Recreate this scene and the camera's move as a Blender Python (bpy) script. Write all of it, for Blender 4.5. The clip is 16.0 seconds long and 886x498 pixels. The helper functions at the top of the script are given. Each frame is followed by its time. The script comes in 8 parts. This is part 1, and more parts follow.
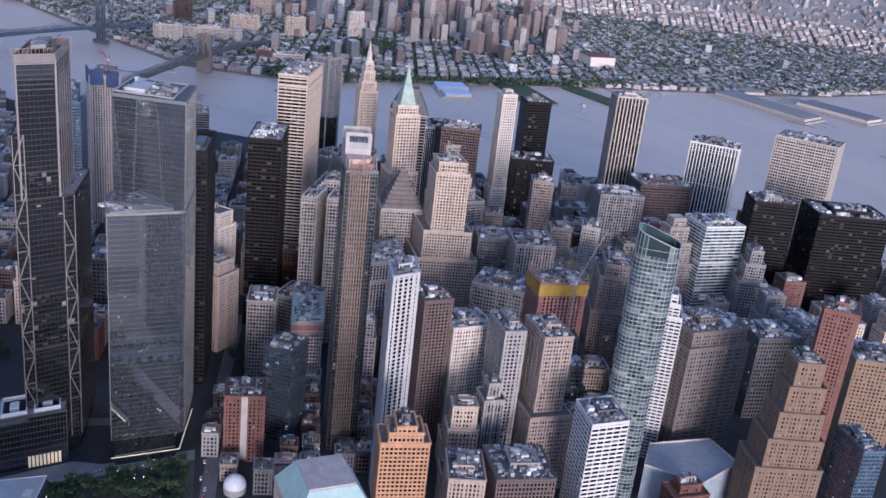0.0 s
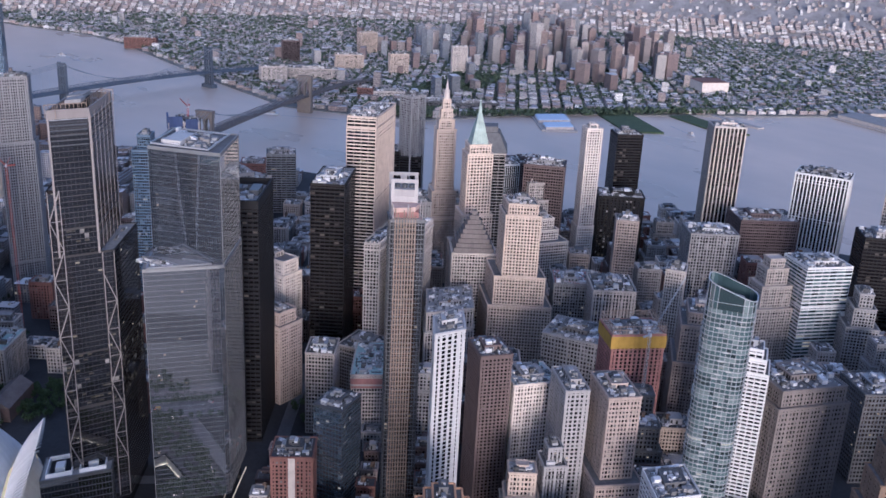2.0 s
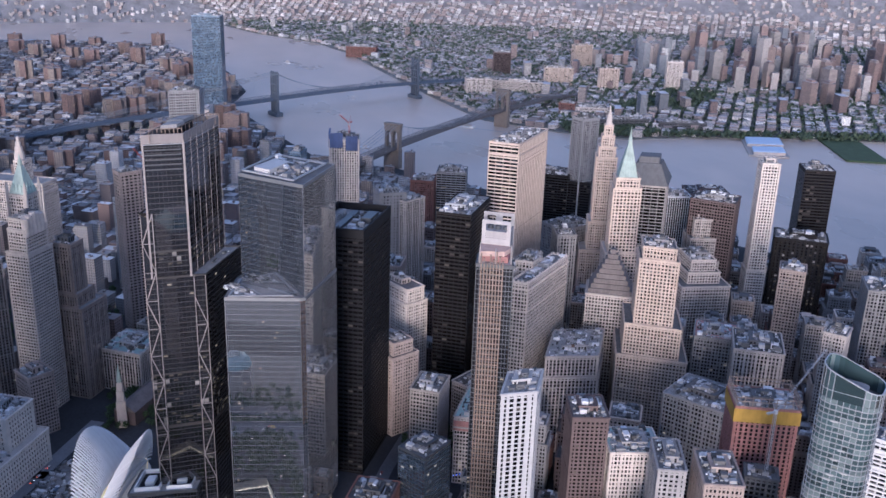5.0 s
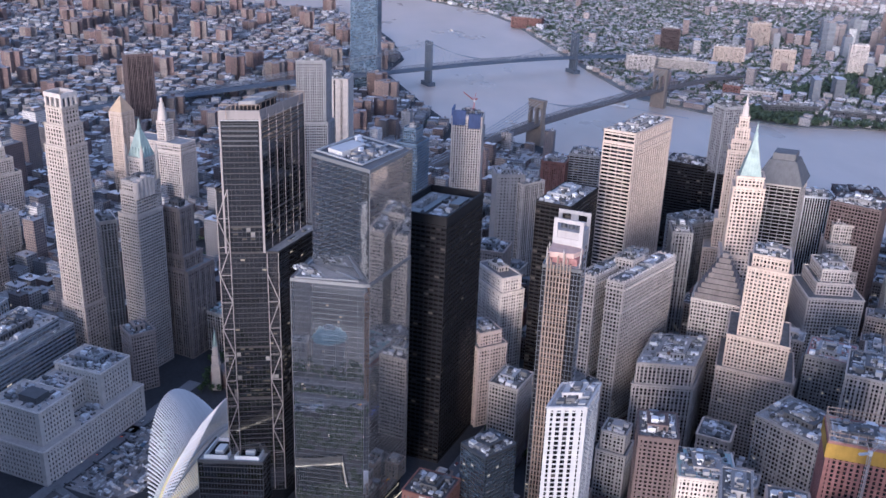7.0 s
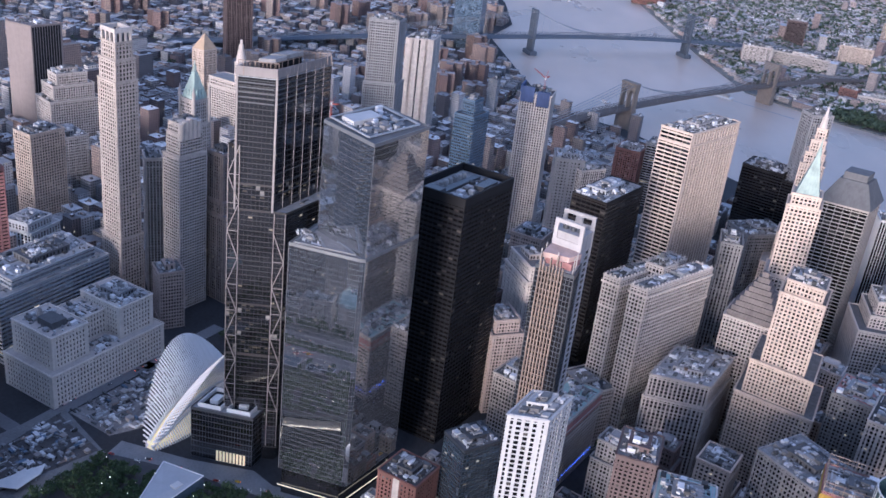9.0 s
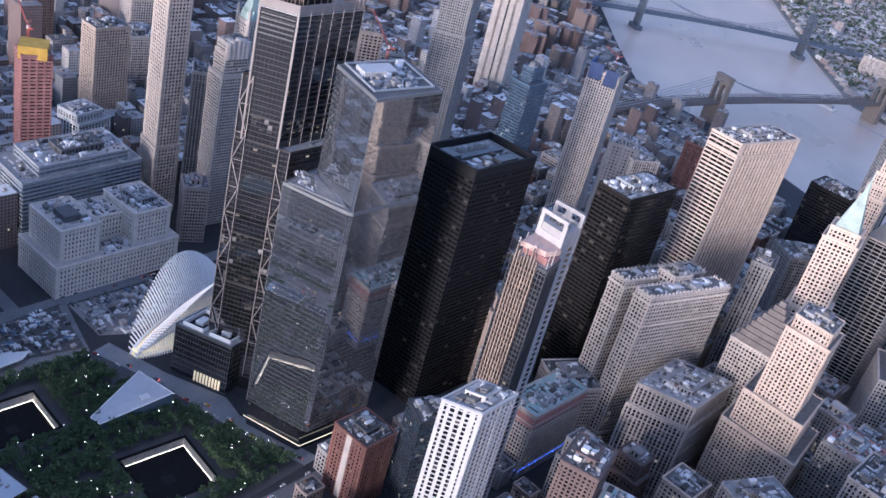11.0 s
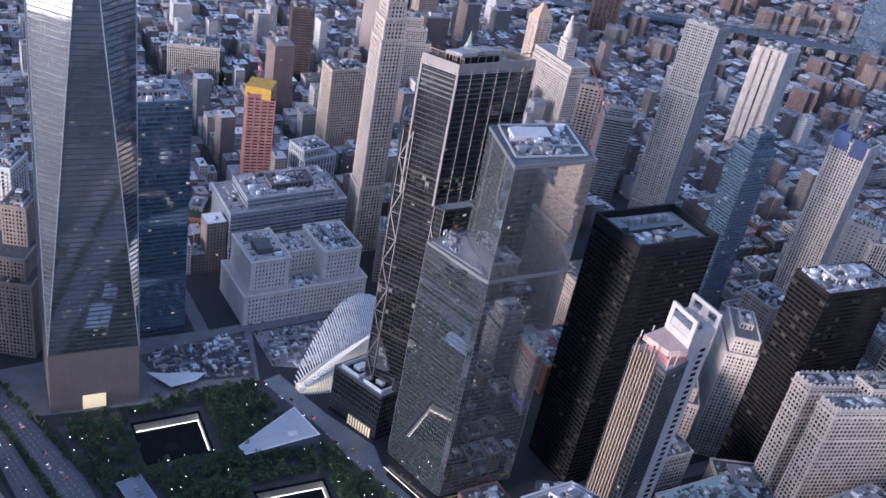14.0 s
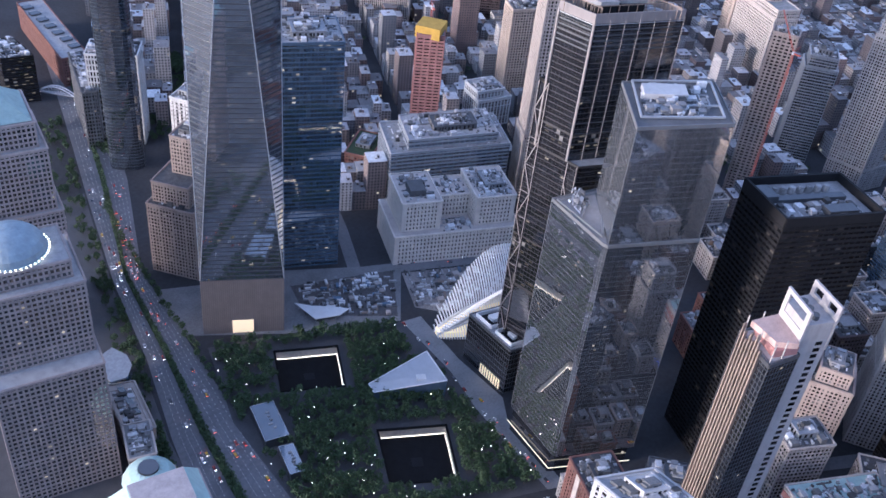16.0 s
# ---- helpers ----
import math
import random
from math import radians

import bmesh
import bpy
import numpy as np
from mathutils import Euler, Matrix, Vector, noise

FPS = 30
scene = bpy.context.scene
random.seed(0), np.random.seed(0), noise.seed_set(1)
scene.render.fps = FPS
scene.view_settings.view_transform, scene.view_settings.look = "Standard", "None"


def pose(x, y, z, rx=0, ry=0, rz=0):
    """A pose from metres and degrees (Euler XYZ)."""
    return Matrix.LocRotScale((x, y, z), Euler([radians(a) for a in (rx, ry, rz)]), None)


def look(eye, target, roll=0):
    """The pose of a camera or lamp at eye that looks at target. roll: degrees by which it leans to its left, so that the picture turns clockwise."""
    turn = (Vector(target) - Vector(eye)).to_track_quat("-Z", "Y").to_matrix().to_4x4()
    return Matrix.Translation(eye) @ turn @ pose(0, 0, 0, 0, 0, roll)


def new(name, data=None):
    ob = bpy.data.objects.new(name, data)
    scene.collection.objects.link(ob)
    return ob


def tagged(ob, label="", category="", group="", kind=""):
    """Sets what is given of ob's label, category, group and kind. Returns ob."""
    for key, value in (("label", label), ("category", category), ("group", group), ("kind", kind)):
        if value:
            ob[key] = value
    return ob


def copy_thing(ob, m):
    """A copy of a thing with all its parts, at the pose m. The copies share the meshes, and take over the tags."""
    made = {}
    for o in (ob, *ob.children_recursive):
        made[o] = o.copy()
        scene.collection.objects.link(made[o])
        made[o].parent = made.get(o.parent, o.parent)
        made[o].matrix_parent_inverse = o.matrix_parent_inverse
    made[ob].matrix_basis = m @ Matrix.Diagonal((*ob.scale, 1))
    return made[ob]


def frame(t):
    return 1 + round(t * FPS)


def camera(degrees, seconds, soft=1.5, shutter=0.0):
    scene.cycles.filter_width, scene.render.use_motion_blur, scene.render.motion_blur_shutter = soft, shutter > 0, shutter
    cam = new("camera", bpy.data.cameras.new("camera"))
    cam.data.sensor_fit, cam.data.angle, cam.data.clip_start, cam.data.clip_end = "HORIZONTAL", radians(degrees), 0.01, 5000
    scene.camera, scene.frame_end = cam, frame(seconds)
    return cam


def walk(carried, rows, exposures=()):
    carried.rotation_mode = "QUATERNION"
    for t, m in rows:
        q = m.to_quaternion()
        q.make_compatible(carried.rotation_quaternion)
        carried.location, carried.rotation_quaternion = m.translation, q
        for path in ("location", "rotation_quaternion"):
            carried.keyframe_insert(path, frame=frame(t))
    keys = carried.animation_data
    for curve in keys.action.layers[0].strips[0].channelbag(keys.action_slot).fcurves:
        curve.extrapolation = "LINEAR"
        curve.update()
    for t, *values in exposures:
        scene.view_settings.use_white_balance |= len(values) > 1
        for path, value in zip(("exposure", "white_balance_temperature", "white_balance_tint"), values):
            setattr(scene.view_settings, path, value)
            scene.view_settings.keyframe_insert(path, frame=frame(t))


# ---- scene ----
# x east, y north, z up; the origin lies in the middle of the memorial square
cam = camera(50.01, 16.0, soft=1.6)
PATH = [  # seconds, x, y, z, yaw, pitch, roll
    (0.0, -651.6, 109.3, 458.9, -125.46, -20.68, -5.98),
    (0.5, -647.1, 90.5, 459.0, -124.24, -20.04, -6.27),
    (1.0, -643.0, 71.6, 459.3, -122.93, -18.72, -5.32),
    (1.5, -639.6, 52.5, 460.0, -121.15, -18.39, -4.37),
    (2.0, -636.6, 33.4, 461.0, -118.63, -19.39, -2.74),
    (2.5, -633.9, 14.4, 462.4, -115.83, -20.08, -1.39),
    (3.0, -631.5, -4.3, 464.0, -114.16, -19.29, -1.83),
    (5.5, -619.5, -97.9, 476.5, -101.35, -20.05, -1.47),
    (6.0, -614.1, -116.3, 478.4, -98.43, -20.71, -1.29),
    (6.5, -608.3, -134.8, 480.4, -95.62, -21.61, -1.53),
    (7.0, -602.6, -153.3, 482.6, -93.21, -21.76, -2.03),
    (7.5, -596.9, -171.6, 485.1, -91.18, -21.74, -2.72),
    (8.0, -590.8, -189.6, 488.1, -89.21, -22.98, -4.01),
    (8.5, -584.0, -207.4, 491.5, -86.66, -23.20, -4.93),
    (9.0, -577.0, -225.0, 495.1, -84.29, -24.77, -6.32),
    (11.5, -533.2, -301.7, 515.7, -71.97, -30.22, -14.22),
    (12.0, -521.0, -314.0, 519.4, -69.49, -29.96, -13.93),
    (12.5, -508.7, -326.1, 523.5, -66.71, -28.67, -12.86),
    (13.0, -496.3, -337.8, 527.6, -63.54, -29.32, -12.01),
    (13.5, -483.4, -348.9, 531.4, -59.62, -30.73, -10.12),
    (14.0, -469.9, -359.4, 535.1, -56.00, -31.05, -9.72),
    (14.5, -455.9, -369.5, 538.6, -50.59, -31.57, -8.61),
    (15.0, -441.5, -379.0, 541.8, -47.39, -32.74, -7.96),
    (15.5, -426.8, -387.9, 544.9, -44.51, -34.66, -6.41),
    (16.0, -412.2, -396.6, 547.9, -42.49, -36.85, -5.52),
]
walk(cam, [(t, pose(x, y, z, 90 + p, r, yaw)) for t, x, y, z, yaw, p, r in PATH], [(0, 0.96, 4800, 12), (6, 1.08, 4810, 12), (7.0, 1.31, 4820, 12), (9, 1.31, 4830, 11), (12.5, 1.54, 4840, 11), (13.2, 1.54, 4840, 11), (14, 1.49, 4840, 11), (15, 1.66, 4850, 11), (16, 1.72, 4850, 11)])

# ---- light ----
world = bpy.data.worlds.new("dusk_sky")
scene.world = world
world.use_nodes = True
wn = world.node_tree
sky = wn.nodes.new("ShaderNodeTexSky")
sky.sky_type, sky.sun_disc = "NISHITA", False
SUN_ELEVATION, SUN_BEARING = 6.5, 291.0
sky.sun_elevation, sky.sun_rotation = radians(SUN_ELEVATION), radians(SUN_BEARING)
sky.air_density, sky.dust_density, sky.ozone_density = 1.0, 2.5, 2.5
bg = wn.nodes["Background"]
bg.inputs["Strength"].default_value = 0.103
veil = wn.nodes.new("ShaderNodeMix")  # thin even cloud over the clear sky
veil.data_type = "RGBA"
veil.inputs[0].default_value = 0.42
veil.inputs[7].default_value = (3.45, 3.45, 4.45, 1)
wn.links.new(sky.outputs["Color"], veil.inputs[6])
wn.links.new(veil.outputs[2], bg.inputs["Color"])

sun_data = bpy.data.lights.new("sun", "SUN")
sun_data.energy, sun_data.angle, sun_data.color = 2.4, radians(20), (1.0, 0.74, 0.56)
sun = new("sun", sun_data)
b = radians(SUN_BEARING)
sun_from = Vector((math.sin(b), math.cos(b), math.tan(radians(SUN_ELEVATION))))
sun.matrix_world = look(sun_from * 1000, (0, 0, 0))
scene.view_settings.exposure = 0.0


# ---- materials ----
def nodes_of(name):
    m = bpy.data.materials.new(name)
    m.use_nodes = True
    n, l = m.node_tree.nodes, m.node_tree.links
    return m, n, l, n["Principled BSDF"]


def math_node(n, l, op, a, b=None, c=None):
    k = n.new("ShaderNodeMath")
    k.operation = op
    for i, v in enumerate((a, b, c)):
        if v is None:
            continue
        if isinstance(v, (int, float)):
            k.inputs[i].default_value = v
        else:
            l.new(v, k.inputs[i])
    return k.outputs[0]


def mix_color(n, l, fac, a, b, blend="MIX"):
    k = n.new("ShaderNodeMix")
    k.data_type, k.blend_type = "RGBA", blend
    for socket, v in ((k.inputs[0], fac), (k.inputs[6], a), (k.inputs[7], b)):
        if isinstance(v, (int, float)):
            socket.default_value = v
        elif isinstance(v, (tuple, list)):
            socket.default_value = (*v[:3], 1)
        else:
            l.new(v, socket)
    return k.outputs[2]


def noise_tex(n, l, scale, detail=3.0, vector=None, stretch=None):
    t = n.new("ShaderNodeTexNoise")
    t.inputs["Scale"].default_value, t.inputs["Detail"].default_value = scale, detail
    if vector is None:
        vector = n.new("ShaderNodeTexCoord").outputs["Object"]
    if stretch:
        mp = n.new("ShaderNodeMapping")
        mp.inputs["Scale"].default_value = stretch
        l.new(vector, mp.inputs["Vector"])
        vector = mp.outputs["Vector"]
    l.new(vector, t.inputs["Vector"])
    return t.outputs["Fac"]


def solid(name, color, rough=0.85, metal=0.0, var=0.25, scale=0.15, streak=True, bump=0.3):
    """A weathered surface: broad stains, rain streaks and a fine grain."""
    m, n, l, p = nodes_of(name)
    broad = noise_tex(n, l, scale, 4)
    fine = noise_tex(n, l, scale * 9, 3)
    run = noise_tex(n, l, 0.5, 3, stretch=(1, 1, 0.06)) if streak else fine
    f = math_node(n, l, "ADD", math_node(n, l, "MULTIPLY", broad, 0.5), math_node(n, l, "MULTIPLY", run, 0.3))
    f = math_node(n, l, "ADD", f, math_node(n, l, "MULTIPLY", fine, 0.2))
    f = math_node(n, l, "MULTIPLY_ADD", math_node(n, l, "SUBTRACT", f, 0.5), 2.4, 0.5)
    each = n.new("ShaderNodeObjectInfo").outputs["Random"]
    f = math_node(n, l, "ADD", f, math_node(n, l, "MULTIPLY_ADD", each, 0.7, -0.35))
    lo = [c * (1 - var) for c in color]
    hi = [min(0.95, c * (1 + var)) for c in color]
    l.new(mix_color(n, l, f, lo, hi), p.inputs["Base Color"])
    p.inputs["Roughness"].default_value, p.inputs["Metallic"].default_value = rough, metal
    if bump:
        bn = n.new("ShaderNodeBump")
        bn.inputs["Strength"].default_value, bn.inputs["Distance"].default_value = bump, 0.15
        l.new(fine, bn.inputs["Height"])
        l.new(bn.outputs["Normal"], p.inputs["Normal"])
    return m


def glazing(name, color, ior=1.9, lit=0.02, blinds=0.25, rough=0.06, blind_color=(0.32, 0.31, 0.30), glow=1.0, wave=0.02):
    """Window glass, one pane a unit of UV: some panes with blinds, a few lit from inside."""
    m, n, l, p = nodes_of(name)
    uv = n.new("ShaderNodeUVMap")
    fl = n.new("ShaderNodeVectorMath")
    fl.operation = "FLOOR"
    l.new(uv.outputs["UV"], fl.inputs[0])
    off = n.new("ShaderNodeVectorMath")
    off.operation = "ADD"
    l.new(fl.outputs[0], off.inputs[0])
    oi = n.new("ShaderNodeObjectInfo")
    l.new(math_node(n, l, "MULTIPLY", oi.outputs["Random"], 91.7), off.inputs[1])
    wn1 = n.new("ShaderNodeTexWhiteNoise")
    wn1.noise_dimensions = "2D"
    l.new(off.outputs[0], wn1.inputs["Vector"])
    r = wn1.outputs["Value"]
    sep = n.new("ShaderNodeSeparateColor")
    l.new(wn1.outputs["Color"], sep.inputs[0])
    blind = math_node(n, l, "GREATER_THAN", sep.outputs[0], 1 - blinds)
    tone = math_node(n, l, "MULTIPLY_ADD", sep.outputs[1], 0.9, 0.55)
    base = mix_color(n, l, 1.0, color, tone, "MULTIPLY")
    base = mix_color(n, l, math_node(n, l, "MULTIPLY", blind, math_node(n, l, "MULTIPLY_ADD", sep.outputs[2], 0.6, 0.3)), base, blind_color)
    l.new(base, p.inputs["Base Color"])
    p.inputs["Roughness"].default_value, p.inputs["IOR"].default_value = rough, ior
    cluster = noise_tex(n, l, 0.35, 2, off.outputs[0])
    level = math_node(n, l, "ADD", r, math_node(n, l, "MULTIPLY", cluster, 0.5))
    on = math_node(n, l, "GREATER_THAN", level, 1.30 - lit * 2.0)
    inner = n.new("ShaderNodeSeparateXYZ")
    l.new(uv.outputs["UV"], inner.inputs[0])
    pane_v = math_node(n, l, "FRACT", inner.outputs[1])
    on = math_node(n, l, "MULTIPLY", on, math_node(n, l, "MULTIPLY", math_node(n, l, "GREATER_THAN", pane_v, 0.52), math_node(n, l, "LESS_THAN", pane_v, 0.86)))
    p.inputs["Emission Color"].default_value = (1.0, 0.74, 0.46, 1)
    l.new(math_node(n, l, "MULTIPLY", on, math_node(n, l, "MULTIPLY_ADD", sep.outputs[2], 0.22 * glow, 0.06 * glow)), p.inputs["Emission Strength"])
    if wave:
        bn = n.new("ShaderNodeBump")
        bn.inputs["Strength"].default_value, bn.inputs["Distance"].default_value = 0.5, wave
        l.new(math_node(n, l, "ADD", noise_tex(n, l, 0.25, 2), math_node(n, l, "MULTIPLY", r, 0.6)), bn.inputs["Height"])
        l.new(bn.outputs["Normal"], p.inputs["Normal"])
    return m


def city_wall(name, palette, roofs, window=(0.05, 0.055, 0.065), lit=0.012):
    """Far buildings: a wall colour for each, small windows by UV, a roof colour for each."""
    m, n, l, p = nodes_of(name)
    geo = n.new("ShaderNodeNewGeometry")
    rnd = geo.outputs["Random Per Island"]

    def ramp(fac, colors):
        k = n.new("ShaderNodeValToRGB")
        k.color_ramp.interpolation = "CONSTANT"
        e = k.color_ramp.elements
        while len(e) < len(colors):
            e.new(0.5)
        for i, c in enumerate(colors):
            e[i].position, e[i].color = i / len(colors), (*c, 1)
        l.new(fac, k.inputs[0])
        return k.outputs[0]
    wall = ramp(rnd, palette)
    r2 = math_node(n, l, "FRACT", math_node(n, l, "MULTIPLY", rnd, 37.31))
    r3 = math_node(n, l, "FRACT", math_node(n, l, "MULTIPLY", rnd, 171.7))
    roof = ramp(r2, roofs)
    tone = math_node(n, l, "MULTIPLY_ADD", r3, 0.5, 0.72)
    pos = geo.outputs["Position"]
    grime = math_node(n, l, "MULTIPLY_ADD", noise_tex(n, l, 0.12, 4, pos), 0.7, 0.65)
    wall = mix_color(n, l, 1.0, wall, math_node(n, l, "MULTIPLY", tone, grime), "MULTIPLY")
    roof = mix_color(n, l, 1.0, roof, math_node(n, l, "MULTIPLY_ADD", noise_tex(n, l, 0.3, 3, pos), 1.1, 0.45), "MULTIPLY")
    uv = n.new("ShaderNodeUVMap")
    s = n.new("ShaderNodeSeparateXYZ")
    l.new(uv.outputs["UV"], s.inputs[0])
    u, v = math_node(n, l, "FRACT", s.outputs[0]), math_node(n, l, "FRACT", s.outputs[1])
    mu = math_node(n, l, "MULTIPLY", math_node(n, l, "GREATER_THAN", u, 0.28), math_node(n, l, "LESS_THAN", u, 0.74))
    mv = math_node(n, l, "MULTIPLY", math_node(n, l, "GREATER_THAN", v, 0.25), math_node(n, l, "LESS_THAN", v, 0.76))
    win = math_node(n, l, "MULTIPLY", mu, mv)
    sn = n.new("ShaderNodeSeparateXYZ")
    l.new(geo.outputs["Normal"], sn.inputs[0])
    up = math_node(n, l, "GREATER_THAN", sn.outputs[2], 0.5)
    side = math_node(n, l, "SUBTRACT", 1.0, up)
    win = math_node(n, l, "MULTIPLY", win, side)
    col = mix_color(n, l, up, mix_color(n, l, win, wall, window), roof)
    l.new(col, p.inputs["Base Color"])
    l.new(math_node(n, l, "MULTIPLY_ADD", win, -0.7, 0.88), p.inputs["Roughness"])
    fl = n.new("ShaderNodeVectorMath")
    fl.operation = "FLOOR"
    l.new(uv.outputs["UV"], fl.inputs[0])
    wn1 = n.new("ShaderNodeTexWhiteNoise")
    wn1.noise_dimensions = "4D"
    l.new(fl.outputs[0], wn1.inputs["Vector"])
    l.new(rnd, wn1.inputs["W"])
    on = math_node(n, l, "MULTIPLY", win, math_node(n, l, "GREATER_THAN", wn1.outputs["Value"], 1 - lit))
    p.inputs["Emission Color"].default_value = (1.0, 0.75, 0.45, 1)
    l.new(math_node(n, l, "MULTIPLY", on, 0.3), p.inputs["Emission Strength"])
    return m


def emitter(name, color, strength):
    m, n, l, p = nodes_of(name)
    p.inputs["Base Color"].default_value = (*color, 1)
    p.inputs["Emission Color"].default_value = (*color, 1)
    p.inputs["Emission Strength"].default_value = strength
    return m


def river():
    m, n, l, p = nodes_of("sheen_pale_water")
    pos = n.new("ShaderNodeNewGeometry").outputs["Position"]
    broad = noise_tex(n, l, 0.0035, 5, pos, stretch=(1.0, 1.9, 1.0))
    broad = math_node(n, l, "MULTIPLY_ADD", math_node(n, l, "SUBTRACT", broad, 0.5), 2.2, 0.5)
    # pale base colour paints the sky's sheen; the specular is cut back below
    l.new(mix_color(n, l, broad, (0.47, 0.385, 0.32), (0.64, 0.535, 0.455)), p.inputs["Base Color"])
    l.new(math_node(n, l, "MULTIPLY_ADD", broad, 0.16, 0.24), p.inputs["Roughness"])
    p.inputs["IOR"].default_value = 1.33
    p.inputs["Specular IOR Level"].default_value = 0.3
    bn = n.new("ShaderNodeBump")
    bn.inputs["Strength"].default_value, bn.inputs["Distance"].default_value = 0.35, 0.9
    l.new(math_node(n, l, "ADD", noise_tex(n, l, 0.05, 5, pos), math_node(n, l, "MULTIPLY", noise_tex(n, l, 0.012, 3, pos), 1.5)), bn.inputs["Height"])
    l.new(bn.outputs["Normal"], p.inputs["Normal"])
    return m


def leaves(name, dark, light):
    m, n, l, p = nodes_of(name)
    rnd = n.new("ShaderNodeNewGeometry").outputs["Random Per Island"]
    oi = n.new("ShaderNodeObjectInfo").outputs["Random"]
    f = math_node(n, l, "FRACT", math_node(n, l, "ADD", rnd, math_node(n, l, "MULTIPLY", oi, 0.4)))
    l.new(mix_color(n, l, f, dark, light), p.inputs["Base Color"])
    p.inputs["Roughness"].default_value = 0.7
    return m


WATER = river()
ASPHALT = solid("asphalt", (0.034, 0.035, 0.039), 0.9, var=0.35, scale=0.03, streak=False)
PAVING = solid("pavement_concrete", (0.21, 0.21, 0.215), 0.9, var=0.3, scale=0.06, streak=False)
PLAZA = solid("plaza_stone", (0.08, 0.08, 0.085), 0.8, var=0.25, scale=0.1, streak=False)
EARTH = solid("bare_ground", (0.24, 0.225, 0.22), 0.95, var=0.5, scale=0.05, streak=False)
GRASS = solid("grass", (0.05, 0.075, 0.035), 0.95, var=0.4, scale=0.05, streak=False)
LIMESTONE = solid("limestone", (0.43, 0.385, 0.35))
PALE = solid("pale_stone", (0.56, 0.50, 0.45))
WHITE = solid("white_cladding", (0.66, 0.655, 0.65), 0.55, var=0.12)
TAN = solid("tan_brick", (0.36, 0.295, 0.26))
CREAM = solid("cream_brick", (0.53, 0.435, 0.36))
BRICK = solid("red_brick", (0.19, 0.095, 0.078))
BROWN = solid("brown_granite", (0.115, 0.085, 0.082))
ORANGE = solid("orange_brick", (0.50, 0.29, 0.17))
GREY = solid("grey_stone", (0.28, 0.27, 0.27))
DARKGREY = solid("dark_grey_stone", (0.12, 0.12, 0.125))
BLACK = solid("black_steel", (0.012, 0.012, 0.014), 0.75, 0.0, var=0.3)
BLACK.node_tree.nodes["Principled BSDF"].inputs["Specular IOR Level"].default_value = 0.25
BRONZE = solid("dark_bronze", (0.014, 0.012, 0.012), 0.7, 0.0, var=0.3)
BRONZE.node_tree.nodes["Principled BSDF"].inputs["Specular IOR Level"].default_value = 0.25
MULLION = solid("grey_mullion", (0.2, 0.205, 0.215), 0.45, 0.4, var=0.12)
ALU = solid("aluminium_mullion", (0.32, 0.33, 0.35), 0.4, 0.6, var=0.12)
STEEL = solid("steel_cladding", (0.46, 0.47, 0.49), 0.4, 0.4, var=0.1)
DARKALU = solid("dark_aluminium", (0.10, 0.105, 0.115), 0.4, 0.5, var=0.2)
BLUEMETAL = solid("blue_grey_metal", (0.12, 0.17, 0.24), 0.45, 0.3, var=0.2)
COPPER = solid("green_copper", (0.36, 0.44, 0.395), 0.75, var=0.35)
TEALROOF = solid("pale_copper", (0.34, 0.46, 0.45), 0.7, var=0.2)
SLATE = solid("slate_roof", (0.17, 0.15, 0.145), 0.8, var=0.3)
GRAVEL = solid("roof_gravel", (0.135, 0.13, 0.13), 0.95, var=0.4, scale=0.25, streak=False)
MEMBRANE = solid("pale_roof_membrane", (0.29, 0.285, 0.285), 0.85, var=0.4, scale=0.2, streak=False)
TARROOF = solid("tar_roof", (0.07, 0.07, 0.075), 0.9, var=0.4, scale=0.25, streak=False)
GALV = solid("galvanised_metal", (0.36, 0.37, 0.39), 0.5, 0.5, var=0.25, scale=0.5)
WOOD = solid("tank_wood", (0.16, 0.11, 0.08), 0.9)
RUST = solid("rust_brown_brick", (0.25, 0.175, 0.125))
PALEGREY = solid("pale_grey_panel", (0.47, 0.465, 0.465), 0.6, var=0.15)
# lightened to carry distance haze in its colour
SHORE = solid("hazed_shore_ground", (0.17, 0.17, 0.16), 0.95, var=0.5, scale=0.02, streak=False)
RAWCONC = solid("raw_concrete", (0.36, 0.33, 0.31), 0.9, var=0.25)
NETTING = solid("orange_netting", (0.37, 0.19, 0.175), 0.9, var=0.3)
YELLOW = solid("yellow_netting", (0.44, 0.28, 0.05), 0.9, var=0.25)
TAUPE = solid("taupe_concrete", (0.20, 0.175, 0.165), 0.7, var=0.15)
CLEANSTONE = solid("clean_limestone", (0.58, 0.53, 0.475))
HOARDING = solid("blue_hoarding", (0.07, 0.10, 0.22), 0.8, var=0.25)
HOIST = solid("rusty_hoist_steel", (0.27, 0.21, 0.17), 0.8, var=0.3)
REDSTEEL = solid("red_painted_steel", (0.45, 0.10, 0.07), 0.6, var=0.2)
PINKSTEEL = solid("pinkish_steel", (0.27, 0.245, 0.24), 0.5, 0.2, var=0.12)
RIBWHITE = solid("white_rib_steel", (0.80, 0.80, 0.81), 0.45, var=0.06)
GRANITE = solid("pool_granite", (0.012, 0.012, 0.013), 0.9, var=0.3)
GRANITE.node_tree.nodes["Principled BSDF"].inputs["Specular IOR Level"].default_value = 0.15
BRIDGESTONE = solid("bridge_stone", (0.18, 0.155, 0.135), 0.9)
BRIDGESTEEL = solid("blue_grey_bridge_steel", (0.09, 0.11, 0.145), 0.7)
SAND = solid("sandstone_bridge_steel", (0.16, 0.14, 0.13), 0.8)
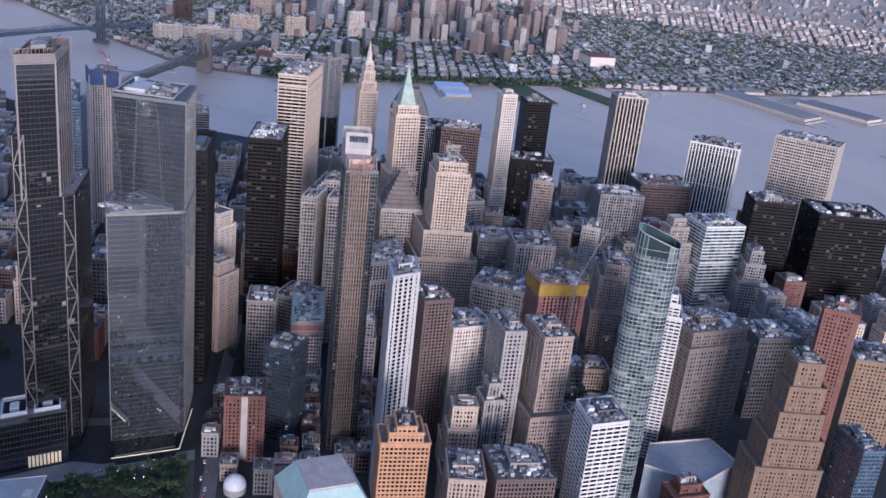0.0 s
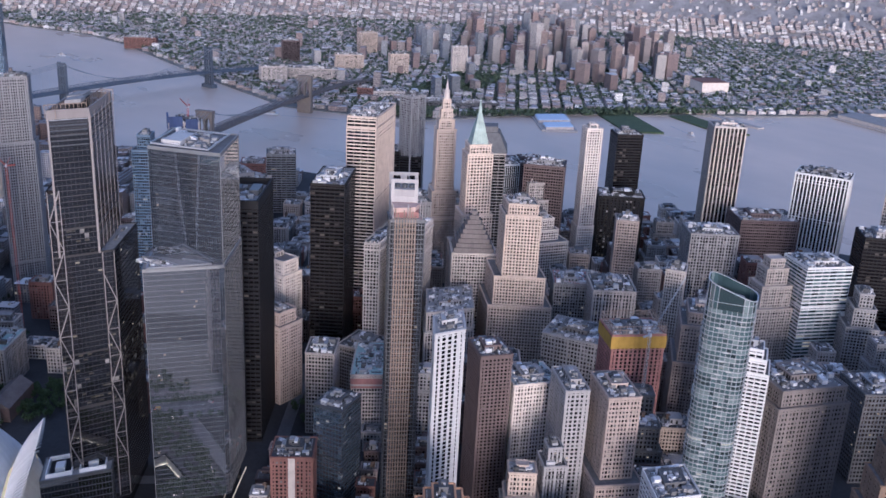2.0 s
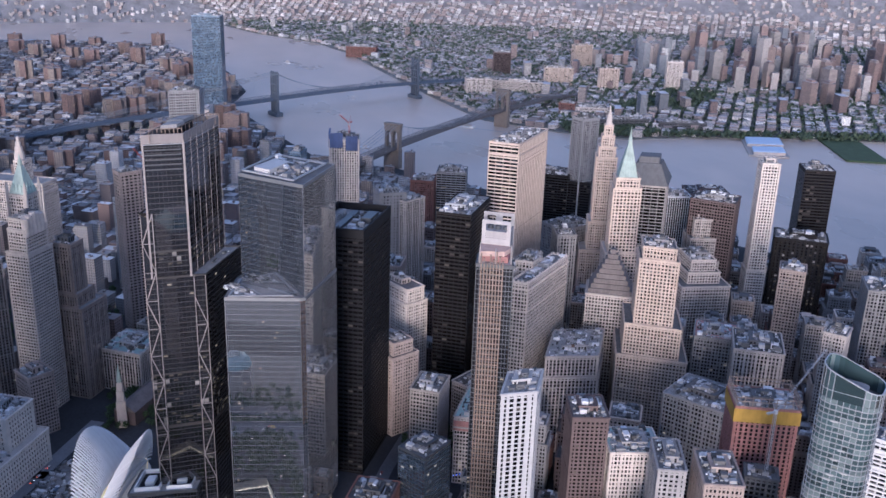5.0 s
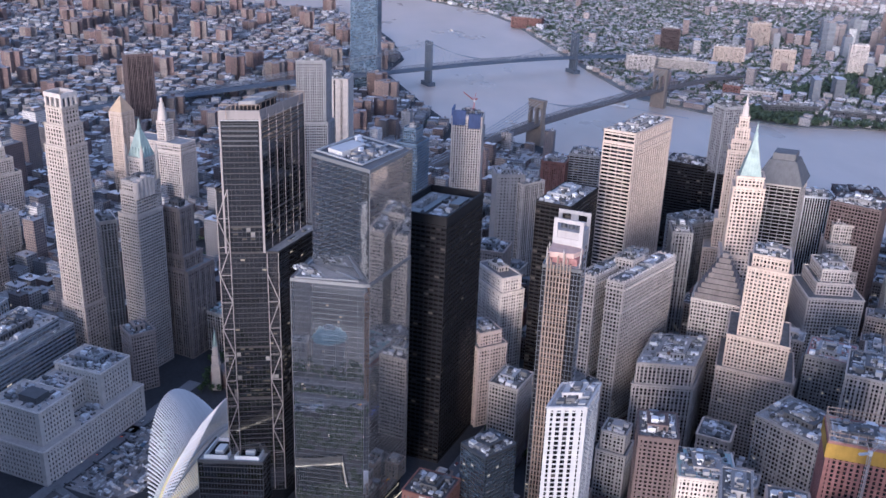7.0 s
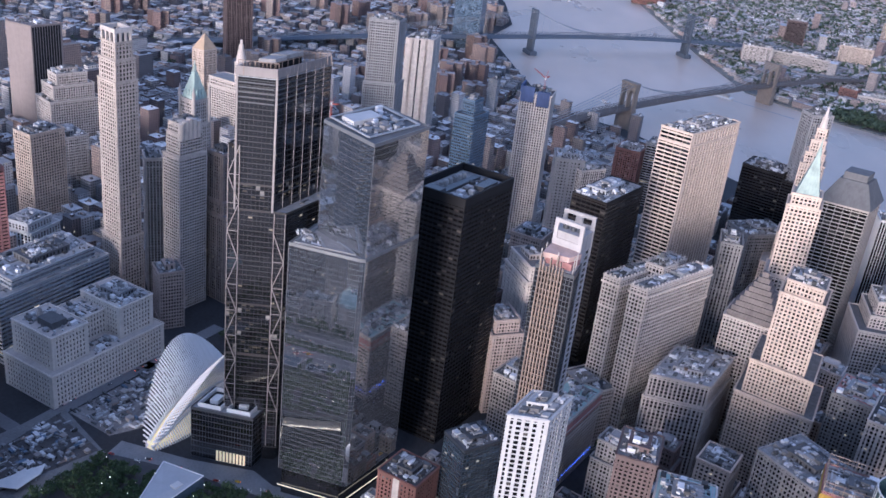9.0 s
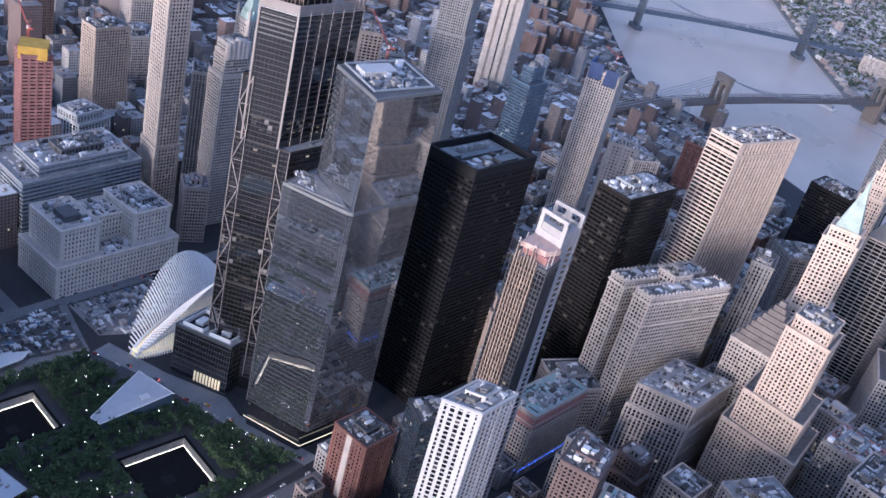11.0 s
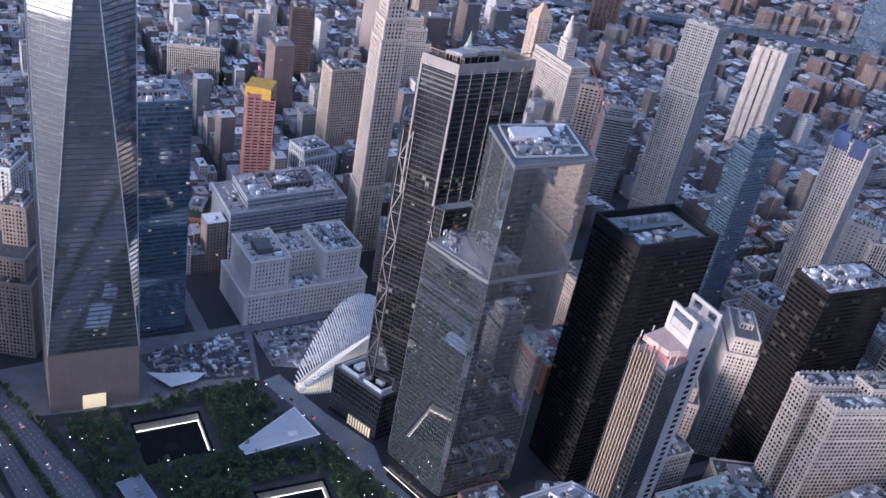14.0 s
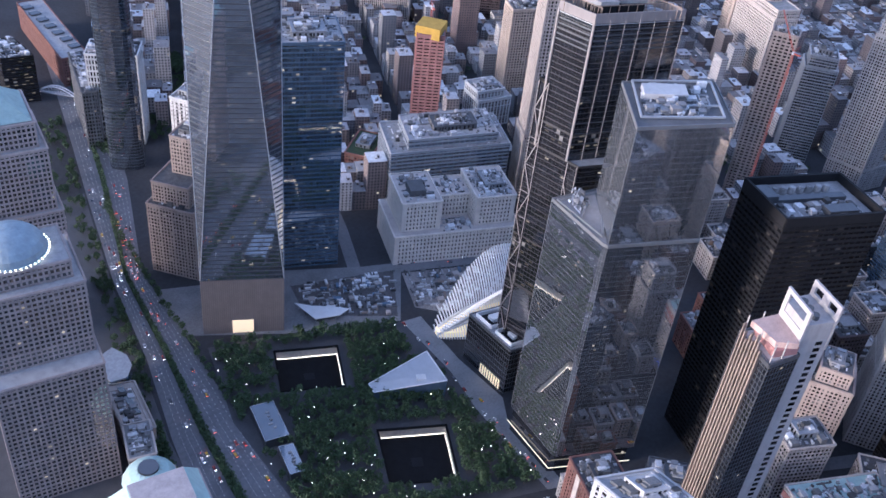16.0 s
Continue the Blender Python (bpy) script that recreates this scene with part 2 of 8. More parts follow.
GLASS = glazing("window_glass", (0.010, 0.011, 0.014), 1.45, lit=0.03, blinds=0.14, blind_color=(0.2, 0.195, 0.19))
GLASS_DARK = glazing("dark_tinted_glass", (0.009, 0.009, 0.011), 1.5, lit=0.03, blinds=0.06, glow=0.12, blind_color=(0.1, 0.09, 0.08))
GLASS_MIRROR = glazing("mirror_glass", (0.035, 0.043, 0.055), 7.0, lit=0.006, blinds=0.04, rough=0.03, blind_color=(0.06, 0.06, 0.065), wave=0.03)
GLASS_TALL = glazing("tall_tower_glass", (0.05, 0.066, 0.09), 6.0, lit=0.02, blinds=0.1, glow=0.4, rough=0.04, blind_color=(0.12, 0.14, 0.17), wave=0.03)
GLASS_LIT = glazing("lit_office_glass", (0.014, 0.015, 0.019), 2.0, lit=0.13, blinds=0.05, rough=0.05, glow=0.25)
GLASS_SLATE = glazing("slate_glass", (0.03, 0.042, 0.06), 3.2, lit=0.02, blinds=0.08, rough=0.05, glow=0.4, blind_color=(0.09, 0.11, 0.14), wave=0.03)
GLASS_SMOKE = glazing("smoked_glass", (0.014, 0.015, 0.019), 2.4, lit=0.02, blinds=0.05, rough=0.05, blind_color=(0.035, 0.035, 0.04), wave=0.02)
GLASS_BLUE = glazing("blue_glass", (0.045, 0.075, 0.115), 3.6, lit=0.03, blinds=0.2, rough=0.05, blind_color=(0.16, 0.2, 0.25))
GLASS_TEAL = glazing("green_glass", (0.045, 0.075, 0.08), 2.1, lit=0.03, blinds=0.3, rough=0.06, blind_color=(0.2, 0.25, 0.25))
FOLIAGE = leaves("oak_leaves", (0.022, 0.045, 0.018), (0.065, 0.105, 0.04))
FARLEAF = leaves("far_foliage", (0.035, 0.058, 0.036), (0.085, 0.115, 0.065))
BARK = solid("bark", (0.09, 0.07, 0.055), 0.95)
LAMP_WARM = emitter("lamp_globe", (1.0, 0.86, 0.62), 4.0)
LAMP_STRIP = emitter("light_strip", (1.0, 0.80, 0.50), 0.35)
LOBBY = emitter("lit_lobby", (1.0, 0.74, 0.42), 0.2)
BLUE_LED = emitter("blue_light", (0.12, 0.22, 1.0), 1.2)
TAIL = emitter("tail_light", (1.0, 0.10, 0.05), 4.0)
HEAD = emitter("head_light", (1.0, 0.92, 0.78), 5.0)
# walls and roofs raised a little in tone as painted haze
CITY = city_wall("hazed_city_masonry", [(0.234, 0.170, 0.152), (0.386, 0.351, 0.328), (0.281, 0.222, 0.199), (0.468, 0.445, 0.433), (0.257, 0.257, 0.269), (0.187, 0.158, 0.152), (0.562, 0.538, 0.526), (0.339, 0.292, 0.269)],
                 [(0.292, 0.287, 0.287), (0.129, 0.123, 0.123), (0.468, 0.456, 0.462), (0.199, 0.187, 0.187), (0.660, 0.660, 0.660), (0.339, 0.328, 0.322)])
# haze painted in: every wall and roof tone lifted by a fifth
BROOKLYN = city_wall("hazed_brooklyn_masonry", [(0.360, 0.288, 0.264), (0.504, 0.468, 0.444), (0.408, 0.336, 0.312), (0.600, 0.576, 0.564), (0.384, 0.384, 0.396), (0.300, 0.252, 0.240), (0.660, 0.648, 0.636), (0.444, 0.396, 0.372)],
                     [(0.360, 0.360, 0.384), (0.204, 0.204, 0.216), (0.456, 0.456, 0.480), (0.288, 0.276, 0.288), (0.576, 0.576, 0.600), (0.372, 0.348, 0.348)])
# darker walls; the roofs keep the haze-lifted tones
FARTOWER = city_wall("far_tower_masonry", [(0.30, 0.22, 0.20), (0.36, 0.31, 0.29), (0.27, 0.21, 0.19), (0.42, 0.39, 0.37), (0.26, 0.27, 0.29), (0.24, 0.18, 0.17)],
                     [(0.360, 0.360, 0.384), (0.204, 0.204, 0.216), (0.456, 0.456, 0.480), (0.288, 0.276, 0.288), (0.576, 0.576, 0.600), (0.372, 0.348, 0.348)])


def speckle(name, colors, rough=0.8):
    """Roof gear: one plain colour for each piece."""
    m, n, l, p = nodes_of(name)
    rnd = n.new("ShaderNodeNewGeometry").outputs["Random Per Island"]
    k = n.new("ShaderNodeValToRGB")
    k.color_ramp.interpolation = "CONSTANT"
    e = k.color_ramp.elements
    while len(e) < len(colors):
        e.new(0.5)
    for i, c in enumerate(colors):
        e[i].position, e[i].color = i / len(colors), (c, c, c * 1.02, 1)
    l.new(rnd, k.inputs[0])
    dirt = math_node(n, l, "MULTIPLY_ADD", noise_tex(n, l, 0.8, 3), 0.8, 0.6)
    l.new(mix_color(n, l, 1.0, k.outputs[0], dirt, "MULTIPLY"), p.inputs["Base Color"])
    p.inputs["Roughness"].default_value = rough
    return m


CLUTTER = speckle("roof_gear", [0.55, 0.12, 0.34, 0.70, 0.06, 0.24, 0.45, 0.16])


# ---- mesh builder ----
from mathutils.geometry import tessellate_polygon


class Shape:
    """Gathers faces, with UV, for one mesh."""

    def __init__(self):
        self.v, self.f, self.uv = [], [], []

    def face(self, pts, uv=None):
        i = len(self.v)
        self.v.extend(pts)
        self.f.append(tuple(range(i, i + len(pts))))
        self.uv.extend(uv or [(0.0, 0.0)] * len(pts))

    def solid_quads(self, c, top=True, bottom=False, uv=None, sides=(0, 1, 2, 3)):
        """Eight corners: four below, four above, anticlockwise seen from above; one island of faces."""
        i = len(self.v)
        self.v.extend(c)
        for k in sides:
            j = (k + 1) % 4
            self.f.append((i + k, i + j, i + 4 + j, i + 4 + k))
            self.uv.extend(uv[k] if uv else [(0.0, 0.0)] * 4)
        if top:
            self.f.append((i + 4, i + 5, i + 6, i + 7))
            self.uv.extend([(0.0, 0.0)] * 4)
        if bottom:
            self.f.append((i + 3, i + 2, i + 1, i))
            self.uv.extend([(0.0, 0.0)] * 4)

    def obox(self, p, u, n, a0, a1, b0, b1, z0, z1, back=True):
        """A box along a wall that starts at p, runs along u and faces n."""
        def at(a, b, z):
            return (p[0] + u[0] * a + n[0] * b, p[1] + u[1] * a + n[1] * b, z)
        ring = [(a0, b1), (a1, b1), (a1, b0), (a0, b0)]
        self.solid_quads([at(a, b, z0) for a, b in ring] + [at(a, b, z1) for a, b in ring], bottom=back, sides=(0, 1, 2, 3) if back else (0, 1, 3))

    def box(self, x0, x1, y0, y1, z0, z1):
        self.solid_quads([(x0, y0, z0), (x1, y0, z0), (x1, y1, z0), (x0, y1, z0), (x0, y0, z1), (x1, y0, z1), (x1, y1, z1), (x0, y1, z1)], bottom=True)

    def beam(self, p, q, w, h=None):
        """A square bar from p to q."""
        p, q = Vector(p), Vector(q)
        d = (q - p).normalized()
        s = d.cross(Vector((0, 0, 1)))
        s = s.normalized() if s.length > 1e-4 else Vector((1, 0, 0))
        t = s.cross(d).normalized()
        s, t = s * w / 2, t * (h or w) / 2
        ring = [s + t, -s + t, -s - t, s - t]
        self.solid_quads([tuple(p + r) for r in ring] + [tuple(q + r) for r in ring], bottom=True)

    def prism(self, poly, z0, z1, bay=3.0, floor=3.6, top=True, poly2=None):
        """An upright block over poly; with poly2 as its upper outline it tapers."""
        poly2 = poly2 or poly
        k = len(poly)
        for i in range(k):
            p, q, p2, q2 = poly[i], poly[(i + 1) % k], poly2[i], poly2[(i + 1) % k]
            nb = max(1, round(math.dist(p, q) / bay))
            nf = max(1, round((z1 - z0) / floor))
            self.face([(*p, z0), (*q, z0), (*q2, z1), (*p2, z1)], [(0, 0), (nb, 0), (nb, nf), (0, nf)])
        if top:
            self.face([(*p, z1) for p in poly2])

    def cone(self, cx, cy, z0, z1, r0, r1, n=12, cap=True):
        a = [(math.cos(2 * math.pi * i / n), math.sin(2 * math.pi * i / n)) for i in range(n)]
        for i in range(n):
            (c, s), (c2, s2) = a[i], a[(i + 1) % n]
            self.face([(cx + c * r0, cy + s * r0, z0), (cx + c2 * r0, cy + s2 * r0, z0), (cx + c2 * r1, cy + s2 * r1, z1), (cx + c * r1, cy + s * r1, z1)],
                      [(i, 0), (i + 1, 0), (i + 1, (z1 - z0) / 3.6), (i, (z1 - z0) / 3.6)])
        if cap:
            self.face([(cx + c * r1, cy + s * r1, z1) for c, s in a])

    def mesh(self, name, material):
        me = bpy.data.meshes.new(name)
        me.from_pydata(self.v, [], self.f)
        layer = me.uv_layers.new(name="UVMap")
        layer.data.foreach_set("uv", np.array(self.uv, dtype=np.float32).ravel())
        me.materials.append(material)
        me.update()
        return me


def part(name, shape, material, parent, label=""):
    ob = new(name, shape.mesh(name, material))
    ob.parent = parent
    return tagged(ob, label)


def thing(name, label, category, at=(0, 0, 0), group="", kind=""):
    ob = new(name)
    ob.location = at
    return tagged(ob, label, category, group, kind)


def flat(name, shape, material, label, category, kind="structure", group=""):
    ob = new(name, shape.mesh(name, material))
    return tagged(ob, label, category, group, kind)


def ccw(poly):
    a = sum(p[0] * q[1] - q[0] * p[1] for p, q in zip(poly, poly[1:] + poly[:1]))
    return list(poly) if a > 0 else list(reversed(poly))


def quad(A, B, C):
    return [A, B, C, (A[0] + C[0] - B[0], A[1] + C[1] - B[1])]


def face_quad(P, Q, depth):
    """A plan from its front edge, P to Q, and its depth away to the east."""
    d = (Q[0] - P[0], Q[1] - P[1])
    s = math.hypot(*d)
    n = (-d[1] / s, d[0] / s)
    if n[0] < 0:
        n = (-n[0], -n[1])
    return [Q, P, (P[0] + n[0] * depth, P[1] + n[1] * depth), (Q[0] + n[0] * depth, Q[1] + n[1] * depth)]


def inset(poly, s0, s1, t0, t1):
    """A part of a four-cornered plan: s runs from its second corner to its first, t from its second to its third."""
    A, B, C = poly[:3]

    def at(s, t):
        return (B[0] + s * (A[0] - B[0]) + t * (C[0] - B[0]), B[1] + s * (A[1] - B[1]) + t * (C[1] - B[1]))
    return [at(s1, t0), at(s0, t0), at(s0, t1), at(s1, t1)]


def shrink(poly, k):
    cx, cy = sum(p[0] for p in poly) / len(poly), sum(p[1] for p in poly) / len(poly)
    return [(cx + (p[0] - cx) * k, cy + (p[1] - cy) * k) for p in poly]


def style(wall, glass=None, bay=3.2, fl=3.8, pier=0.5, span=0.45, pp=0.45, sp=0.38, fixed=False):
    return dict(wall=wall, glass=glass or GLASS, bay=bay, fl=fl, pier=pier, span=span, pp=pp, sp=sp, fixed=fixed)


def skin(shape, poly, z0, z1, st, band=1.6, panels=None):
    """Piers and spandrels that stand proud of the glass behind them."""
    k = len(poly)
    nf = max(1, round((z1 - z0) / st["fl"]))
    fh = (z1 - z0) / nf
    for i in range(k):
        p, q = poly[i], poly[(i + 1) % k]
        s = st["edges"][i % len(st["edges"])] if "edges" in st else st
        L = math.dist(p, q)
        if L < 0.8:
            continue
        u = ((q[0] - p[0]) / L, (q[1] - p[1]) / L)
        n = (u[1], -u[0])
        nb = max(1, round(L / s["bay"]))
        w = L / nb
        if s["pier"] > 0:
            hw = s["pier"] * w / 2
            grp = s.get("grp", 0)
            for b in range(nb + 1):
                k2, out = (1.55, 0.18) if grp and b % grp == 0 else (1.0, 0.0)
                if b in (0, nb) and s["pier"] > 0.3:
                    k2 = max(k2, 2.1)
                shape.obox(p, u, n, max(0.0, b * w - hw * k2) - (0.1 if b == 0 else 0), min(L, b * w + hw * k2), -0.3, s["pp"] + out, z0, z1, back=False)
            if s["pier"] > 0.3 and z1 - z0 > 34:
                levels = [3, nf - 3] + ([nf // 3 + 1, 2 * nf // 3] if nf > 20 else []) + ([nf - 2] if nf % 2 else [])
                for z in [z0 + k * fh for k in levels]:
                    shape.obox(p, u, n, -0.2, L + 0.2, -0.3, s["pp"] + 0.35, z - 0.1, z + 0.6)
        if s["span"] > 0:
            hs = s["span"] * fh
            for f in range(nf):
                (shape if panels is None or f in (0, nf - 1) else panels).obox(p, u, n, 0, L, -0.3, s["sp"], z0 + f * fh, z0 + f * fh + hs, back=False)
        if band:
            shape.obox(p, u, n, 0, L, -0.4, s["pp"] + 0.12, z1 - band, z1 + 0.9)
            if s["pier"] > 0.3:
                shape.obox(p, u, n, -0.3, L + 0.3, -0.3, s["pp"] + 0.75, z1 - 0.1, z1 + 0.5)
                for b in range(nb):
                    shape.obox(p, u, n, (b + 0.35) * w, (b + 0.65) * w, -0.3, s["pp"] + 0.55, z1 - 0.6, z1 - 0.1)


def unit_meshes():
    """Rooftop machines that many roofs share."""
    out = {}
    s = Shape()
    s.box(-2, 2, -1.3, 1.3, 0.3, 2.4)
    for x in (-1, 1):
        s.cone(x, 0, 2.4, 2.8, 0.8, 0.8, 10)
    for x in (-1.7, 1.7):
        s.box(x - 0.15, x + 0.15, -1.2, 1.2, 0, 0.3)
    out["cooling_unit"] = s.mesh("cooling_unit", GALV)
    s = Shape()
    s.box(-3.5, 3.5, -0.5, 0.5, 0.5, 1.4)
    s.box(2.5, 3.5, -0.5, 2.5, 0.5, 1.4)
    for x in (-3, 0, 3):
        s.box(x - 0.1, x + 0.1, -0.4, 0.4, 0, 0.5)
    out["air_duct"] = s.mesh("air_duct", GALV)
    s = Shape()
    s.cone(0, 0, 2.2, 5.6, 1.9, 1.8, 12)
    s.cone(0, 0, 5.6, 6.8, 2.0, 0.1, 12)
    for x in (-1.1, 1.1):
        for y in (-1.1, 1.1):
            s.box(x - 0.12, x + 0.12, y - 0.12, y + 0.12, 0, 2.2)
    out["water_tank"] = s.mesh("water_tank", WOOD)
    s = Shape()
    s.box(-2.2, 2.2, -1.8, 1.8, 0, 3.0)
    s.box(-2.4, 2.4, -2.0, 2.0, 3.0, 3.25)
    out["stair_bulkhead"] = s.mesh("stair_bulkhead", GREY)
    s = Shape()
    s.cone(0, 0, 0, 1.5, 0.7, 0.7, 10)
    s.cone(0, 0, 1.5, 1.9, 1.0, 1.0, 10)
    out["vent_fan"] = s.mesh("vent_fan", STEEL)
    return out


UNITS = unit_meshes()
PANEL = {"limestone": TAUPE, "pale_stone": LIMESTONE, "cream_brick": TAN, "tan_brick": TAUPE, "red_brick": BROWN, "brown_granite": BRONZE, "grey_stone": DARKGREY, "dark_grey_stone": BLACK, "white_cladding": GREY, "rose_granite": TAUPE}
FOOTPRINTS = []


def rooftop(parent, poly, z, count, rng, tank=False, kinds=("cooling_unit", "air_duct", "stair_bulkhead", "vent_fan")):
    A, B, C = poly[:3]
    ang = math.atan2(C[1] - B[1], C[0] - B[0])
    for i in range(count):
        s, t = rng.uniform(0.16, 0.84), rng.uniform(0.16, 0.84)
        kind = "water_tank" if tank and i == 0 else rng.choice(kinds)
        ob = new(kind, UNITS[kind])
        ob.parent = parent
        k = rng.uniform(0.8, 1.25)
        ob.location = (B[0] + s * (A[0] - B[0]) + t * (C[0] - B[0]), B[1] + s * (A[1] - B[1]) + t * (C[1] - B[1]), z)
        ob.rotation_euler = (0, 0, ang + rng.choice((0, math.pi / 2)))
        ob.scale = (k, k, k)


def clutter(parent, poly, z, rng, density=1.0):
    """Small machines, ducts, hatches and tanks strewn over a roof."""
    A, B, C = poly[:3]
    la, lc = math.dist(A, B), math.dist(B, C)
    ua, uc = ((A[0] - B[0]) / la, (A[1] - B[1]) / la), ((C[0] - B[0]) / lc, (C[1] - B[1]) / lc)
    s = Shape()
    for i in range(int(min(170, max(8, la * lc / 9 * density)))):
        big = rng.random() < 0.16
        w, d, h = (rng.uniform(3, 7), rng.uniform(2.5, 5), rng.uniform(1.5, 4)) if big else (rng.uniform(0.8, 3.4), rng.uniform(0.7, 2.2), rng.uniform(0.4, 1.8))
        if rng.random() < 0.15:
            w, d, h = rng.uniform(6, 12), rng.uniform(0.5, 1.0), rng.uniform(0.5, 1.0)
        if rng.random() < 0.5:
            w, d = d, w
        if w > la * 0.6 or d > lc * 0.6:
            continue
        a, c = rng.uniform(1.2, max(1.3, la - w - 1.2)), rng.uniform(1.2, max(1.3, lc - d - 1.2))
        pts = [(B[0] + ua[0] * x + uc[0] * y, B[1] + ua[1] * x + uc[1] * y) for x, y in ((a, c), (a + w, c), (a + w, c + d), (a, c + d))]
        pts = ccw(pts)
        s.solid_quads([(*p, z) for p in pts] + [(*p, z + h) for p in pts])
    tagged(part("roof_gear", s, CLUTTER, parent), kind="stuff")


def tower(name, label, poly, h, st, tiers=None, roof=None, units=5, pent=True, category="office tower", tank=False, base=True, group=""):
    """A building on a four-cornered plan: glass core, proud piers and spandrels, parapets, roof, machines."""
    rng = random.Random(round(poly[0][0] * 7 + poly[0][1] * 13 + h))
    cx, cy = sum(p[0] for p in poly) / 4, sum(p[1] for p in poly) / 4
    FOOTPRINTS.append(poly)
    local = [(p[0] - cx, p[1] - cy) for p in poly]
    ob = thing(name, label, category, (cx, cy, 0), group)
    glass, wall = Shape(), Shape()
    if st["pier"] > 0.35 and "edges" not in st and not st.get("fixed"):
        st = dict(st, bay=st["bay"] * rng.uniform(0.92, 1.2), fl=st["fl"] * rng.uniform(0.93, 1.08), grp=rng.choice((0, 0, 3, 4)), pier=min(0.6, st["pier"] * rng.uniform(0.82, 1.0)))
        st["pp"], st["sp"] = rng.choice(((0.22, 0.2), (0.2, 0.2), (0.28, 0.16)))
    panels = Shape() if not group and st["pier"] > 0.35 and "edges" not in st and not st.get("fixed") and rng.random() < 0.18 else None
    tiers = tiers or [(0, 1, 0, 1, 0, h)]
    for s0, s1, t0, t1, z0, z1 in tiers:
        pl = ccw(inset(local, s0, s1, t0, t1))
        glass.prism(pl, z0, z1 - 0.2, st["bay"], st["fl"], top=False)
        skin(wall, pl, z0, z1, st, panels=panels)
        r = Shape()
        r.face([(*p, z1 - 0.15) for p in pl])
        part("roof", r, roof or GRAVEL, ob)
    tagged(part("glazing", glass, st["glass"], ob), kind="stuff")
    tagged(part("facade", wall, st["wall"], ob), kind="stuff")
    if panels is not None and panels.f:
        tagged(part("spandrel", panels, PANEL.get(st["wall"].name, GREY), ob), kind="stuff")
    s0, s1, t0, t1, z0, z1 = tiers[-1]
    top = inset(local, s0, s1, t0, t1)
    if pent:
        p = Shape()
        pp = ccw(inset(local, s0 + (s1 - s0) * rng.uniform(0.2, 0.3), s1 - (s1 - s0) * rng.uniform(0.2, 0.35), t0 + (t1 - t0) * rng.uniform(0.2, 0.35), t1 - (t1 - t0) * rng.uniform(0.2, 0.3)))
        ph = rng.uniform(3.0, 5.5)
        p.prism(pp, z1 - 0.15, z1 + ph)
        for i in range(4):
            a, b2 = pp[i], pp[(i + 1) % 4]
            L = math.dist(a, b2)
            u = ((b2[0] - a[0]) / L, (b2[1] - a[1]) / L)
            p.obox(a, u, (u[1], -u[0]), 0, L, -0.3, 0.25, z1 + ph - 0.3, z1 + ph + 0.7)
        house = part("penthouse", p, rng.choice((st["wall"], GREY, DARKGREY, GALV)), ob)
        v = Shape()
        for i in range(4):
            a, b2 = pp[i], pp[(i + 1) % 4]
            L = math.dist(a, b2)
            u = ((b2[0] - a[0]) / L, (b2[1] - a[1]) / L)
            k = 1.0
            while k + 2.2 < L:
                v.obox(a, u, (u[1], -u[0]), k, k + rng.uniform(1.2, 2.0), -0.1, 0.06, z1 + 0.5, z1 + ph - 1.0)
                k += rng.uniform(2.6, 5.0)
        if v.f:
            tagged(part("louvre", v, BLACK, house), kind="stuff")
        if not group:
            clutter(ob, shrink([pp[0], pp[1], pp[2], pp[3]], 0.9), z1 + ph - 0.1, rng, 1.4)
    if units:
        rooftop(ob, top, z1 - 0.15, (1 if tank else 0) if group else max(2, units // 2), rng, tank)
        clutter(ob, top, z1 - 0.15, rng)
        for tier in tiers[:-1]:
            if tier[5] > 60 and rng.random() < 0.4:
                clutter(ob, inset(local, *tier[:4]), tier[5] - 0.15, rng, 0.3)
    return ob


# ---- ground and water ----
def slab(name, poly, z, material, label, category, thick=3.0, kind="structure"):
    s = Shape()
    s.prism(ccw(poly), z - thick, z, top=True)
    return flat(name, s, material, label, category, kind)


# the west edge runs out over the river, unseen, to stop mirrored sun glint
MANHATTAN = [(-1300, -350), (-1300, -700), (-1000, -1000), (-160, -1120), (80, -1230), (250, -1190), (330, -1130), (520, -960), (700, -800), (900, -640), (1100, -480), (1141, -449), (1189, -365), (1271, -300),
             (1464, -245), (1807, -160), (2000, -210), (2300, -180), (2501, -133), (2850, 0), (2960, 250), (3060, 900), (3250, 2000), (3000, 3600), (-300, 4500), (-1300, 4500), (-1300, 1000)]
BROOKLYN_LAND = [(4400, 2000), (4150, 800), (3755, -100), (3250, -330), (2980, -520), (2730, -595), (2334, -643), (1900, -697), (1571, -753), (1418, -892), (1330, -1023), (1323, -1229), (1300, -1400), (1230, -1600), (1150, -1850),
                 (1060, -2150), (960, -2500), (940, -2900), (760, -3300), (500, -3700), (300, -4600), (1500, -5200), (3400, -4300), (4500, -2600), (4900, 0), (4900, 2000)]
POOLS = [[(-88, 87), (-41, 61), (-65, 19), (-110, 45)], [(-75, -31), (-28, -60), (-57, -106), (-101, -78)]]


def holed(shape, outer, holes, z):
    """A flat sheet with holes through it."""
    loops = [[Vector((x, y, z)) for x, y in ccw(outer)]] + [[Vector((x, y, z)) for x, y in reversed(ccw(h))] for h in holes]
    flat_list = [v for loop in loops for v in loop]
    for a, b2, c in tessellate_polygon(loops):
        tri = [flat_list[a], flat_list[b2], flat_list[c]]
        if (tri[1] - tri[0]).cross(tri[2] - tri[0]).z < 0:
            tri.reverse()
        shape.face([tuple(v) for v in tri])


